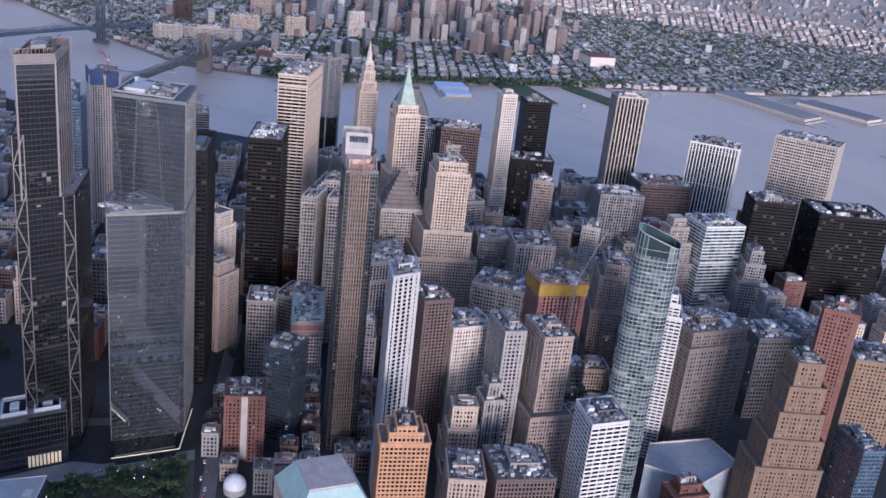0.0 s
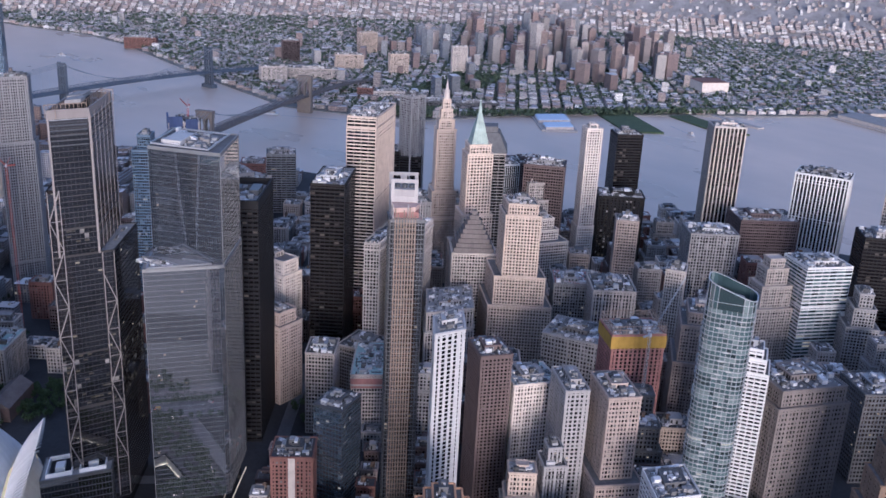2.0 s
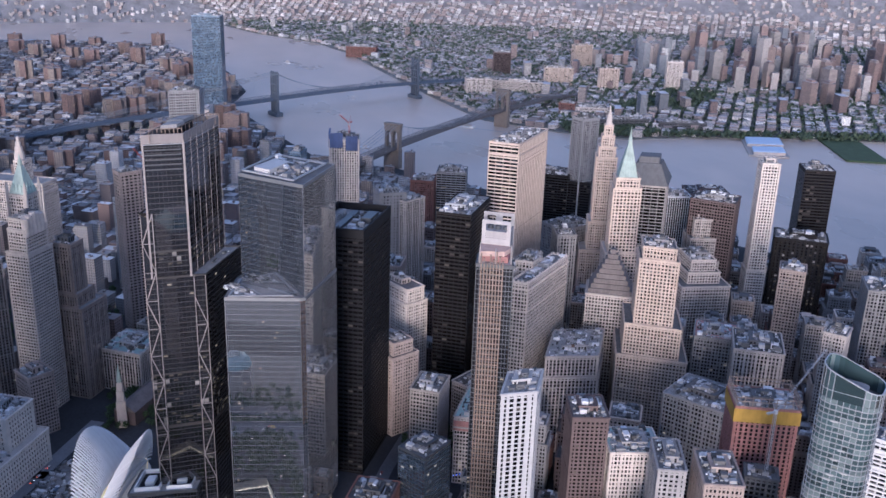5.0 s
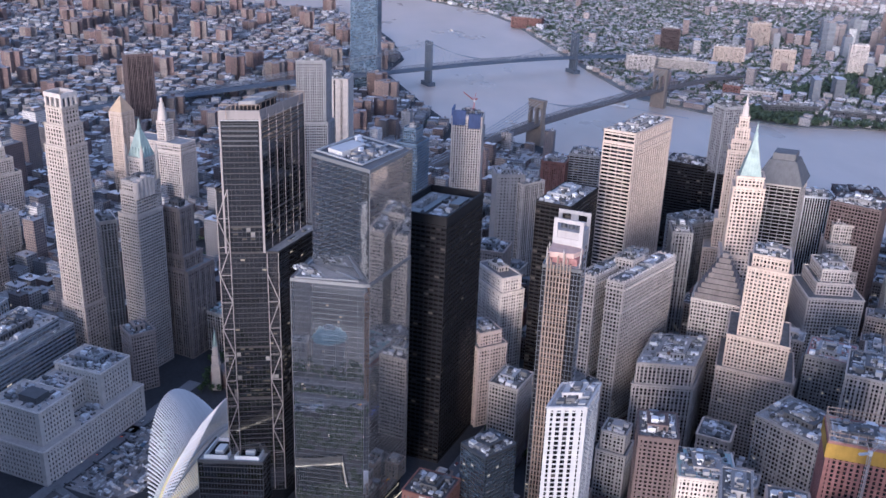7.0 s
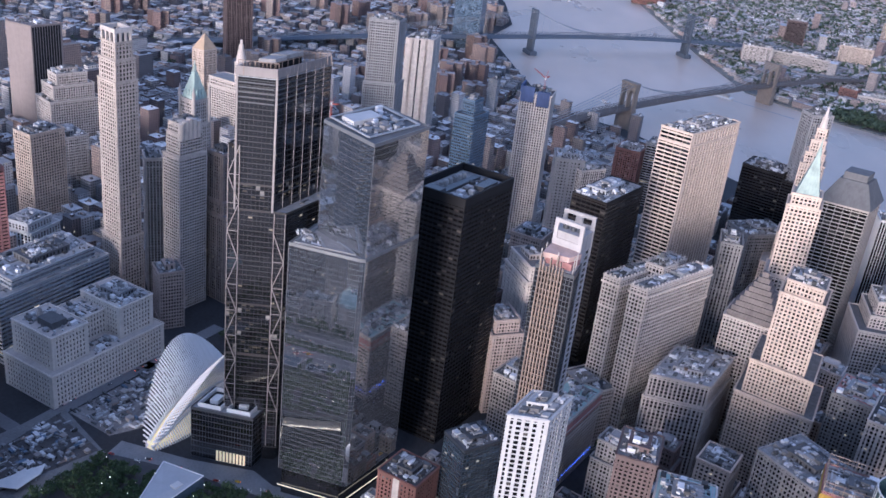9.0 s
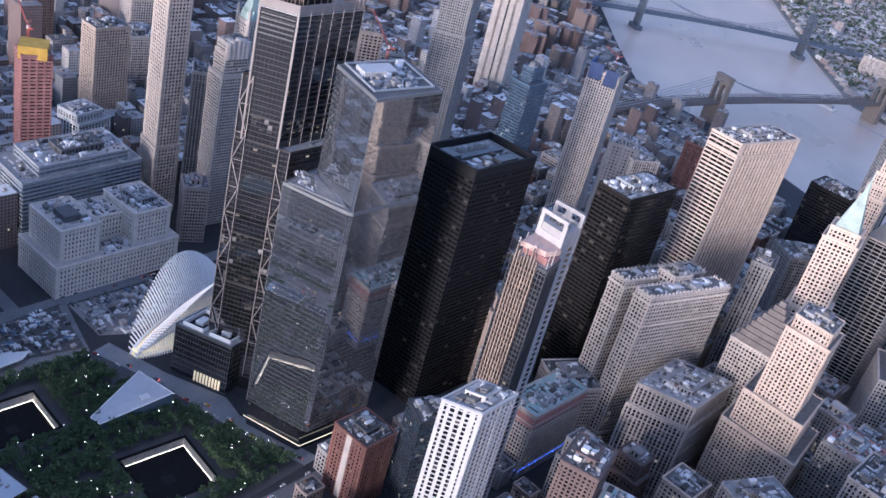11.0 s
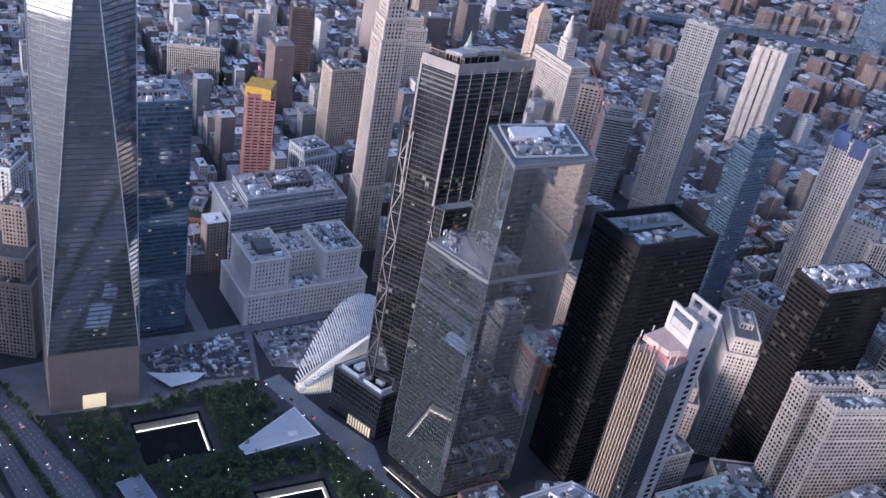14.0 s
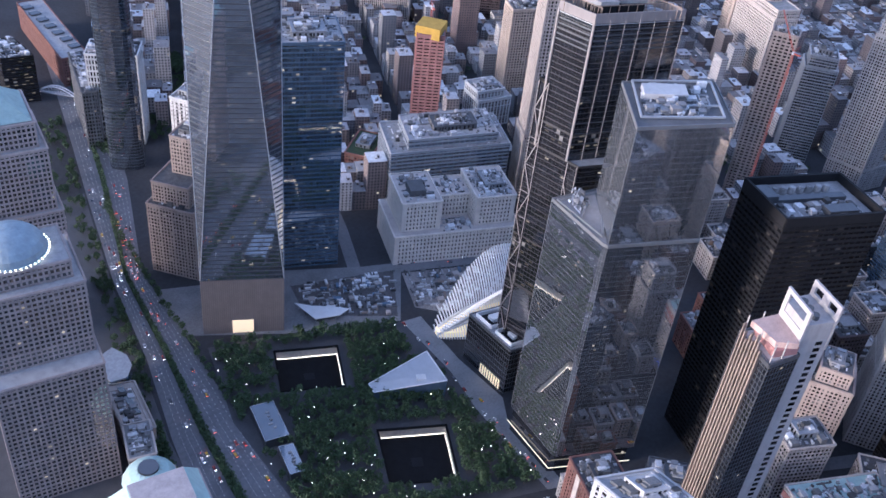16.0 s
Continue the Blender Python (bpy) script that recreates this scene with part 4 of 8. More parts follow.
rooftop(t4, [(38 - c4[0], -112 - c4[1]), (8 - c4[0], -142 - c4[1]), (48 - c4[0], -166 - c4[1])], 297, 14, random.Random(4))

# ---- dark tower with braced corners ----
DARKSTEEL = solid("dark_bronzed_steel", (0.045, 0.042, 0.042), 0.6, 0.2, var=0.2)
S_BRACED = style(DARKSTEEL, GLASS_SMOKE, 3.0, 4.1, 0.05, 0.12, 0.05, 0.06)
S_LIT = dict(S_BRACED, glass=GLASS_LIT)
b3 = [(42.6, -36), (46, -79), (104, -107), (110, -60)]
t3, c3 = shell("braced_glass_tower", "dark glass tower with steel cross-bracing at its corners", b3, 98, S_BRACED, z0=12, roof=GREY)
up = [(43.1, -41), (45.4, -68.5), (104, -94), (101, -66)]
for plan, z0, z1, st in ((b3, 98, 142, S_LIT), (b3, 142, 219, S_BRACED), (up, 219, 239, S_LIT), (up, 239, 319, S_BRACED)):
    body(t3, [(x - c3[0], y - c3[1]) for x, y in plan], z0, z1, st, MEMBRANE if z1 == 219 else GREY, 0.6)
body(t3, [(x - c3[0], y - c3[1]) for x, y in ((42.6, -36), (43.0, -42), (103, -66), (110, -60))], 219, 268, S_SMOKE, GREY)
s = Shape()
s.prism(ccw([(x - c3[0], y - c3[1]) for x, y in ((44, -37), (46, -77), (103, -104), (108, -61))]), 0, 12, 3, 6)
part("podium", s, GLASS_SMOKE, t3)


def west_edge(y, out=0.9):
    """A place just outside the west wall of the braced tower."""
    return (42.6 + (-36 - y) * 3.4 / 43 - out - c3[0], y - c3[1])


for y0, y1, ztop in ((-36.5, -44.5, 268), (-70.5, -78.5, 219)):
    for y in (y0, y1):
        s = Shape()
        s.beam((*west_edge(y), 14), (*west_edge(y), ztop), 0.5)
        part("corner_post", s, PINKSTEEL, t3, "pale steel corner post")
    z, k = 48.0, 0
    while z < ztop - 20:
        s = Shape()
        s.beam((*west_edge(y0 if k % 2 else y1), z), (*west_edge(y1 if k % 2 else y0), min(ztop, z + 22)), 0.6)
        s.beam((*west_edge(y0), z), (*west_edge(y1), z), 0.4)
        part("brace", s, PINKSTEEL, t3, "pale steel cross-brace")
        z, k = z + 22, k + 1
for x, y in ((43.0, -41.4), (45.2, -68.6)):
    s = Shape()
    s.beam((x - c3[0], y - c3[1], 219), (x - c3[0], y - c3[1], 320), 1.3)
    part("edge_pier", s, PINKSTEEL, t3, "pale steel edge pier")
for k in range(7):
    t = k / 6
    x, y = 45.4 + (104 - 45.4) * t, -68.5 + (-94 + 68.5) * t
    s = Shape()
    s.beam((x - 0.3 - c3[0], y - 0.8 - c3[1], 219), (x - 0.3 - c3[0], y - 0.8 - c3[1], 320), 0.42)
    part("steel_fin", s, PINKSTEEL, t3, "pale vertical steel fin")
s = Shape()
for z in (232, 240, 248):
    s.beam((45.6 - c3[0], -69.0 - c3[1], z), (103.6 - c3[0], -94.5 - c3[1], z), 0.35)
tagged(part("floor_edge", s, DARKALU, t3), kind="stuff")
ring = ccw([(x - c3[0], y - c3[1]) for x, y in up])
for p, q in zip(ring, ring[1:] + ring[:1]):
    L = math.dist(p, q)
    u = ((q[0] - p[0]) / L, (q[1] - p[1]) / L)
    n2 = (u[1], -u[0])
    s = Shape()
    s.obox(p, u, n2, -0.2, L + 0.2, -0.5, 0.35, 318, 324.5)
    for k in range(14):
        s.obox(p, u, n2, k * L / 14, k * L / 14 + 0.25, 0.3, 0.5, 318, 324.5)
    part("crown_wall", s, PINKSTEEL, t3, "pinkish steel crown wall")
    s = Shape()
    for z in (299, 302.5, 306, 309.5, 313):
        s.obox(p, u, n2, 1.5, L - 1.5, 0, 0.3, z, z + 0.9)
    tagged(part("louvre", s, DARKALU, t3, "grey louvre bands below the crown"), kind="stuff")
    s = Shape()
    s.obox(p, u, n2, 0, L, 0.36, 0.5, 317.2, 317.7)
    part("light_line", s, STEEL, t3)
    s = Shape()
    for k in range(11):
        a = k * L / 10
        s.obox(p, u, n2, a - 0.2, a + 0.2, -6.2, -5.8, 319, 327)
    s.obox(p, u, n2, 0, L, -6.2, -5.8, 326.6, 327.2)
    part("roof_frame", s, HOIST, t3, "open brown steel roof frame")
for a, h3 in (((50, -54, 62, -59), 329), ((66, -58, 82, -66), 329)):
    x0, y0, x1, y1 = a
    plan = ccw([(x0 - c3[0], y0 - c3[1]), (x0 + 3 - c3[0], y0 - 11 - c3[1]), (x1 + 3 - c3[0], y1 - 11 - c3[1]), (x1 - c3[0], y1 - c3[1])])
    s = Shape()
    s.prism(plan, 326.5, h3 + 0.4)
    m = part("machine_house", s, MEMBRANE, t3, "pale machine roof on posts")
    s = Shape()
    s.prism(shrink(plan, 0.9), 318.8, 326.5)
    part("dark_louvre", s, BLACK, m)
clutter(t3, [(x - c3[0], y - c3[1]) for x, y in ((80, -66), (84, -82), (100, -89))], 318.85, random.Random(5), 1.2)
clutter(t3, [(x - c3[0], y - c3[1]) for x, y in ((60, -77), (62, -84), (100, -102))], 218.9, random.Random(6), 0.15)
# low building at its foot
pod = quad((35, -12), (31, -63), (63, -72))
pt = tower("glass_shop_block", "low dark glass block with white roof machines and lit entrance", pod, 47, style(DARKALU, GLASS_SMOKE, 2.4, 5.0, 0.08, 0.12, 0.15, 0.12), roof=MEMBRANE, units=0, pent=False, category="shop building")
pc = (sum(p[0] for p in pod) / 4, sum(p[1] for p in pod) / 4)
lp = [(p[0] - pc[0], p[1] - pc[1]) for p in pod]
for a in ((0.56, 0.93, 0.1, 0.88), (0.08, 0.46, 0.1, 0.88)):
    ring = ccw(inset(lp, *a))
    for p, q in zip(ring, ring[1:] + ring[:1]):
        s = Shape()
        L = math.dist(p, q)
        u = ((q[0] - p[0]) / L, (q[1] - p[1]) / L)
        s.obox(p, u, (u[1], -u[0]), 0, L, -0.8, 0, 46.9, 50.4)
        part("white_screen", s, RIBWHITE, pt, "white roof screen")
    s = Shape()
    s.prism(ccw(inset(lp, a[0] + 0.03, a[1] - 0.03, a[2] + 0.05, a[3] - 0.05)), 46.9, 47.2)
    part("roof_well", s, BLACK, pt, "dark well in the roof")
    s = Shape()
    s.prism(ccw(inset(lp, a[0] + 0.12, a[1] - 0.12, a[2] + 0.2, a[3] - 0.3)), 47.2, 50.8)
    part("machine_house", s, WHITE, pt)
u = Vector((lp[1][0] - lp[0][0], lp[1][1] - lp[0][1])).normalized()
for k in range(9):
    t = 0.42 + k * 0.055
    x, y = lp[0][0] + (lp[1][0] - lp[0][0]) * t, lp[0][1] + (lp[1][1] - lp[0][1]) * t
    s = Shape()
    s.face([(x - 0.7, y, 1), (x - 0.7 + u[0] * 1.9, y + u[1] * 1.9, 1), (x - 0.7 + u[0] * 1.9, y + u[1] * 1.9, 11), (x - 0.7, y, 11)])
    part("lit_entrance_pane", s, LOBBY, pt, "warm lit entrance pane")

# ---- tall tapered tower on a square base ----
b1 = [(-122, 138), (-66, 103), (-33, 156), (-89, 191)]
FOOTPRINTS.append(b1)
c1 = (-77.5, 147)
loc = ccw([(x - c1[0], y - c1[1]) for x, y in b1])
t1 = thing("tapered_glass_tower", "very tall tapered mirror-glass tower on a pleated concrete base", "skyscraper", (*c1, 0))
mid = [((loc[i][0] + loc[(i + 1) % 4][0]) / 2, (loc[i][1] + loc[(i + 1) % 4][1]) / 2) for i in range(4)]
mid = shrink(mid, 1.0)
Z0, Z1 = 57.0, 417.0


def outline(z):
    """The eight-sided outline of the tapered tower at the height z."""
    k = (z - Z0) / (Z1 - Z0)
    pts = []
    for i in range(4):
        m0, m1, c = mid[i - 1], mid[i], loc[i]
        pts.append((c[0] + (m0[0] - c[0]) * k, c[1] + (m0[1] - c[1]) * k))
        pts.append((c[0] + (m1[0] - c[0]) * k, c[1] + (m1[1] - c[1]) * k))
    return pts


g, f = Shape(), Shape()
nf = 88
for i in range(8):
    wide = math.dist(outline(Z0)[i], outline(Z0)[(i + 1) % 8]) > 1
    for a in range(nf):
        za, zb = Z0 + (Z1 - Z0) * a / nf, Z0 + (Z1 - Z0) * (a + 1) / nf
        p, q, p2, q2 = outline(za)[i], outline(za)[(i + 1) % 8], outline(zb)[i], outline(zb)[(i + 1) % 8]
        wa, wb = math.dist(p, q) / 3, math.dist(p2, q2) / 3
        g.face([(*p, za), (*q, za), (*q2, zb), (*p2, zb)], [(50 - wa / 2, a), (50 + wa / 2, a), (50 + wb / 2, a + 1), (50 - wb / 2, a + 1)])
        if math.dist(p, q) > 1.5:
            f.beam((*p, za), (*q, za), 0.35, 0.9)
tagged(part("glazing", g, GLASS_TALL, t1), kind="stuff")
tagged(part("floor_line", f, DARKALU, t1), kind="stuff")
s = Shape()
for i in range(4):
    for m in (mid[i - 1], mid[i]):
        s.beam((*loc[i], Z0), (*m, Z1), 0.7)
part("corner_edge", s, STEEL, t1, "bright steel corner edges")
s = Shape()
s.prism(loc, 0, Z0)
part("base", s, TAUPE, t1, "taupe concrete base")
s = Shape()
for i in range(4):
    p, q = loc[i], loc[(i + 1) % 4]
    L = math.dist(p, q)
    u = ((q[0] - p[0]) / L, (q[1] - p[1]) / L)
    for k in range(40):
        s.obox(p, u, (u[1], -u[0]), k * L / 40, k * L / 40 + 0.5, 0, 0.22, 3, Z0)
part("base_fin", s, TAUPE, t1, "pleated glass fins on the base")
s = Shape()
p, q = (-122 - c1[0], 138 - c1[1]), (-66 - c1[0], 103 - c1[1])
L = math.dist(p, q)
u = ((q[0] - p[0]) / L, (q[1] - p[1]) / L)
s.obox(p, u, (u[1], -u[0]), L * 0.36, L * 0.62, 0.0, 0.9, 1, 14)
part("lit_entrance", s, LOBBY, t1, "warm lit entrance wall")

# ---- white ribbed station hall ----
hall = thing("ribbed_station_hall", "white steel ribbed station hall like spread wings", "station", (92, 4, 0))
W0, E0 = Vector((-57, 18)), Vector((62, -20))
ax = (E0 - W0).normalized()
pe = Vector((-ax.y, ax.x))
NR = 58
for side_sign in (1, -1):
    for i in range(NR + 1):
        t = i / NR
        a = W0.lerp(E0, t)
        k = math.sin(math.pi * t) ** 0.75
        pts = []
        for r in range(9):
            v = r / 8
            off = (3 + 15 * k) * (1 - v) ** 1.6 + (2.2 + 1.5 * k) * math.sin(math.pi * v) * 0 + (1.5 if v < 1 else 1.5)
            z = (4 + 25 * k) * math.sin(v * math.pi / 2)
            pts.append((a + pe * side_sign * off, z))
        for r in range(1, 6):
            v = r / 5
            far = math.sin(math.pi * min(1.0, t ** 1.25)) ** 0.9
            off = 1.5 + (5 + 19 * k) * v ** 1.4
            z = (4 + 25 * k) + (2 + 34 * far) * v
            pts.append((a + pe * side_sign * off, z))
        s = Shape()
        for (p, z), (q, z2) in zip(pts, pts[1:]):
            s.beam((p.x, p.y, z), (q.x, q.y, z2), 0.85, 1.1)
        part("rib", s, RIBWHITE, hall)
    s = Shape()
    for i in range(NR):
        for t, t2 in ((i / NR, (i + 1) / NR),):
            k, k2 = math.sin(math.pi * t) ** 0.75, math.sin(math.pi * t2) ** 0.75
            for frac in (0.0, 0.12):
                p = W0.lerp(E0, t) + pe * side_sign * (1.5 + (3 + 15 * k) * (0.45 + frac) ** 1.6)
                q = W0.lerp(E0, t2) + pe * side_sign * (1.5 + (3 + 15 * k2) * (0.45 + frac) ** 1.6)
                z = (4 + 25 * k) * math.sin((0.55 - frac) * math.pi / 2)
                z2 = (4 + 25 * k2) * math.sin((0.55 - frac) * math.pi / 2)
                s.beam((p.x, p.y, z), (q.x, q.y, z2), 2.6, 1.4)
    part("edge_arch", s, RIBWHITE, hall, "smooth white edge arch")
s = Shape()
ringp = []
for i in range(25):
    t = i / 24
    k = math.sin(math.pi * t) ** 0.75
    ringp.append((W0.lerp(E0, t) + pe * (3.2 + 14 * k) * 0.9, 0))
for i in range(25):
    t = 1 - i / 24
    k = math.sin(math.pi * t) ** 0.75
    ringp.append((W0.lerp(E0, t) - pe * (3.2 + 14 * k) * 0.9, 0))
s.prism(ccw([(p.x, p.y) for p, _ in ringp]), 0, 6, 3, 6)
part("lit_hall", s, emitter("lit_hall_glass", (1.0, 0.78, 0.45), 0.22), hall, "warm lit glass hall behind the ribs")
FOOTPRINTS.append([(28, 45), (28, -5), (165, -45), (165, 10)])

# ---- pale stepped federal building ----
fq = quad((94, 174), (67, 118), (178, 64))
fb = tower("federal_office_building", "pale limestone federal building with two blunt towers", fq, 62, style(CLEANSTONE, GLASS, 3.4, 4.6, 0.64, 0.46, 0.3, 0.2, True),
      [(0, 1, 0, 1, 0, 32), (0.42, 0.94, 0.34, 0.66, 32, 56), (0.12, 0.94, 0.06, 0.36, 32, 63), (0.12, 0.94, 0.64, 0.95, 32, 63)], LIMESTONE, 5, category="office building")
fl4 = [(p[0] - sum(q[0] for q in fq) / 4, p[1] - sum(q[1] for q in fq) / 4) for p in fq]
for a, z, sd in (((0.14, 0.92, 0.08, 0.34), 62.9, 1), ((0.14, 0.92, 0.66, 0.93), 62.9, 2), ((0.44, 0.92, 0.36, 0.64), 55.9, 3), ((0.02, 0.4, 0.36, 0.64), 31.9, 4)):
    clutter(fb, inset(fl4, *a), z, random.Random(sd), 0.5)
for a, z0, z1, mat in (((0.3, 0.6, 0.14, 0.26), 63, 69, DARKGREY), ((0.55, 0.85, 0.74, 0.86), 63, 67, LIMESTONE)):
    s = Shape()
    s.prism(ccw(inset(fl4, *a)), z0 - 0.1, z1)
    part("penthouse", s, mat, fb)
s = Shape()
p = inset(fl4, 0.7, 0.7, 0.2, 0.2)[0]
for r, z0, z1 in ((4, 63, 66), (3, 66, 69), (1.8, 69, 73)):
    s.cone(p[0], p[1], z0 - 0.1, z1, r, r * 0.8, 8)
part("cupola", s, LIMESTONE, fb)
tower("white_office_slab", "grey banded office block behind the federal building", quad((150, 245), (120, 190), (235, 140)), 76, style(STEEL, GLASS_BLUE, 6, 4.0, 0.05, 0.4, 0.2, 0.35), [(0, 1, 0, 1, 0, 66), (0.1, 0.9, 0.15, 0.9, 66, 76)], MEMBRANE, 9)

# ---- slim concrete tower under construction ----
PALECONC = solid("pale_concrete", (0.37, 0.35, 0.345), 0.8, var=0.2)
PINKDECK = solid("pinkish_concrete", (0.50, 0.36, 0.31), 0.85)
gt, cg = shell("unfinished_slim_tower", "unfinished slim tower with brown hoists and a white concrete spine", [(-46, -257), (-56, -280), (-37, -285), (-27, -264)], 250, style(DARKALU, GLASS_SMOKE, 2.2, 3.6, 0.14, 0.14, 0.3, 0.2), roof=RAWCONC)
s = Shape()
for z in range(12, 252, 4):
    s.obox((-47.5 - cg[0], -259 - cg[1]), (-0.36, -0.93), (-0.93, 0.36), 1, 15.5, 0.6, 1.4, z, z + 0.5)
for a in np.arange(1.0, 16.0, 2.1):
    s.obox((-47.5 - cg[0], -259 - cg[1]), (-0.36, -0.93), (-0.93, 0.36), a - 0.4, a + 0.4, 0.6, 2.2, 0, 252 + (a * 7) % 9)
part("hoist_frame", s, HOIST, gt, "rusty construction hoist frame")
s = Shape()
spine = ccw([(x - cg[0], y - cg[1]) for x, y in ((-28, -265.8), (-37.4, -283), (-22.5, -290.5), (-13.5, -271.3))])
s.prism(spine, 0, 268)
part("concrete_spine", s, PALECONC, gt, "white concrete spine wall")
s = Shape()
p, q = (-37.4 - cg[0], -283 - cg[1]), (-22.5 - cg[0], -290.5 - cg[1])
L = math.dist(p, q)
u = ((q[0] - p[0]) / L, (q[1] - p[1]) / L)
for z in np.arange(6, 258, 4.2):
    s.obox(p, u, (u[1], -u[0]), L * 0.58, L * 0.8, -0.2, 0.08, z, z + 2.3)
tagged(part("small_window", s, GLASS_DARK, gt), kind="stuff")
s = Shape()
s.prism(ccw([(x - cg[0], y - cg[1]) for x, y in ((-42, -262), (-50, -278), (-38, -284), (-29, -267))]), 250, 255, 3, 4)
part("top_storey", s, NETTING, gt, "pinkish sheeting round the top storey")
s = Shape()
s.prism(ccw([(x - cg[0], y - cg[1]) for x, y in ((-44, -260), (-48, -276), (-40, -284), (-33, -276), (-28, -265.5))]), 255, 258.5)
part("pink_deck", s, PINKDECK, gt, "pinkish concrete deck under the crown")
s = Shape()
s.prism(ccw([(x - cg[0], y - cg[1]) for x, y in ((-45, -259), (-53, -279), (-37, -285), (-27, -264))]), 249.9, 250.6)
part("floor_slab", s, RAWCONC, gt)
for x, y in ((-46, -259), (-50, -269), (-54, -279), (-47, -281), (-37, -262)):
    s = Shape()
    s.beam((x - cg[0], y - cg[1], 250), (x - cg[0], y - cg[1], 262), 0.6)
    part("column", s, RAWCONC, gt)
for p, q in (((-28, -265.8), (-37.4, -283)), ((-13.5, -271.3), (-22.5, -290.5))):
    d = Vector((q[0] - p[0], q[1] - p[1])).normalized()
    L = math.dist(p, q)
    s = Shape()
    front = p[0] < -20
    for a0, a1, z0, z1 in (((-0.3, 2.4, 258, 276), (L - 2.4, L + 0.3, 258, 276), (2.4, L - 2.4, 273.4, 276), (2.4, L - 2.4, 258, 263)) if front else
                           ((-0.3, 2.2, 250, 277), (L - 2.2, L + 0.3, 250, 277), (2.2, L - 2.2, 274.6, 277), (2.2, L - 2.2, 250, 270.4), (L / 2 - 2.5, L / 2 + 2.5, 270.4, 274.6))):
        s.obox((p[0] - cg[0], p[1] - cg[1]), tuple(d), (d.y, -d.x), a0, a1, -0.6, 0.6, z0, z1)
    part("crown_wall", s, PALECONC, gt, "white concrete crown wall with an opening")
for k in range(3):
    s = Shape()
    x, y = -24 + k * -2.6, -273 - k * 4.6
    s.cone(x - cg[0], y - cg[1], 268, 270.5, 2.0, 2.0, 14)
    part("roof_fan", s, DARKALU, gt, "round dark roof fan")

# ---- curved glass tower ----
ct = thing("curved_glass_tower", "round-cornered grey-green glass apartment tower with a slanted crown", "apartment tower", (-213, -434, 0))
prof = []
for (sx, sy), a0 in (((1, 1), 0), ((-1, 1), 90), ((-1, -1), 180), ((1, -1), 270)):
    for k in range(5):
        a = math.radians(a0 + k * 22.5)
        prof.append((sx * 8.5 + 8.0 * math.cos(a), sy * 4.5 + 8.0 * math.sin(a)))
rot = math.radians(42)
prof = ccw([(x * math.cos(rot) - y * math.sin(rot), x * math.sin(rot) + y * math.cos(rot)) for x, y in prof])
FOOTPRINTS.append([(p[0] - 213, p[1] - 434) for p in prof])
body(ct, prof, 0, 221, style(GALV, GLASS_TEAL, 3.2, 3.4, 0.1, 0.16, 0.15, 0.35), GRAVEL, 0)
s = Shape()
rng = random.Random(50)
for f in range(3, 64):
    for i in range(len(prof)):
        p, q = prof[i], prof[(i + 1) % len(prof)]
        L = math.dist(p, q)
        u = ((q[0] - p[0]) / L, (q[1] - p[1]) / L)
        if L > 5 and rng.random() < 0.5:
            k0 = rng.uniform(0, L - 4.5)
            s.obox(p, u, (u[1], -u[0]), k0, k0 + 4.2, 0, 0.9, f * 3.4 - 0.15, f * 3.4 + 0.75)
tagged(part("balcony", s, PALEGREY, ct, "pale balcony slabs"), kind="stuff")


def crown_top(p):
    """The slanted upper edge of the glass crown."""
    return 234 + 0.33 * (p[0] * math.cos(rot) + p[1] * math.sin(rot))


for i in range(len(prof)):
    p, q = prof[i], prof[(i + 1) % len(prof)]
    s = Shape()
    pi, qi = (p[0] * 0.97, p[1] * 0.97), (q[0] * 0.97, q[1] * 0.97)
    s.solid_quads([(*p, 221), (*q, 221), (*qi, 221), (*pi, 221), (*p, crown_top(p)), (*q, crown_top(q)), (*qi, crown_top(q)), (*pi, crown_top(p))])
    part("crown_pane", s, GLASS_TEAL, ct, "slanted glass crown pane")
s = Shape()
for i in range(len(prof)):
    p, q = prof[i], prof[(i + 1) % len(prof)]
    s.beam((*p, crown_top(p)), (*q, crown_top(q)), 0.6)
    s.beam((*p, 221), (*p, crown_top(p)), 0.35)
    s.beam((*p, 226), (*q, 226), 0.3)
part("crown_frame", s, STEEL, ct, "pale steel frame of the crown")
s = Shape()
s.prism(shrink(prof, 0.5), 221, 227)
part("penthouse", s, GREY, ct)
clutter(ct, [(p[0] * 0.8, p[1] * 0.8) for p in (prof[2], prof[7], prof[12])], 220.9, random.Random(51), 0.8)

# ---- tower with green copper pyramid ----
q40 = quad((223, -480), (216.5, -508), (242.5, -516))
p40 = tower("copper_spire_tower", "stone bank tower with a green copper pyramid and spire", q40, 228, S_CREAM, [(-0.3, 1.3, -0.2, 1.6, 0, 110), (-0.1, 1.1, -0.1, 1.3, 110, 150), (0, 1, 0, 1, 150, 218), (0.08, 0.92, 0.08, 0.92, 218, 228)], LIMESTONE, 0, pent=False)
cx, cy = sum(p[0] for p in q40) / 4, sum(p[1] for p in q40) / 4
l40 = [(p[0] - cx, p[1] - cy) for p in inset(q40, 0.16, 0.84, 0.16, 0.84)]
hip(p40, l40, 228, 263, 0.15, COPPER, "copper_roof", "green copper pyramid roof")
s = Shape()
s.cone(0, 0, 262, 268, 2.2, 1.6, 8)
s.cone(0, 0, 268, 279, 1.2, 0.1, 8)
part("spire", s, COPPER, p40)
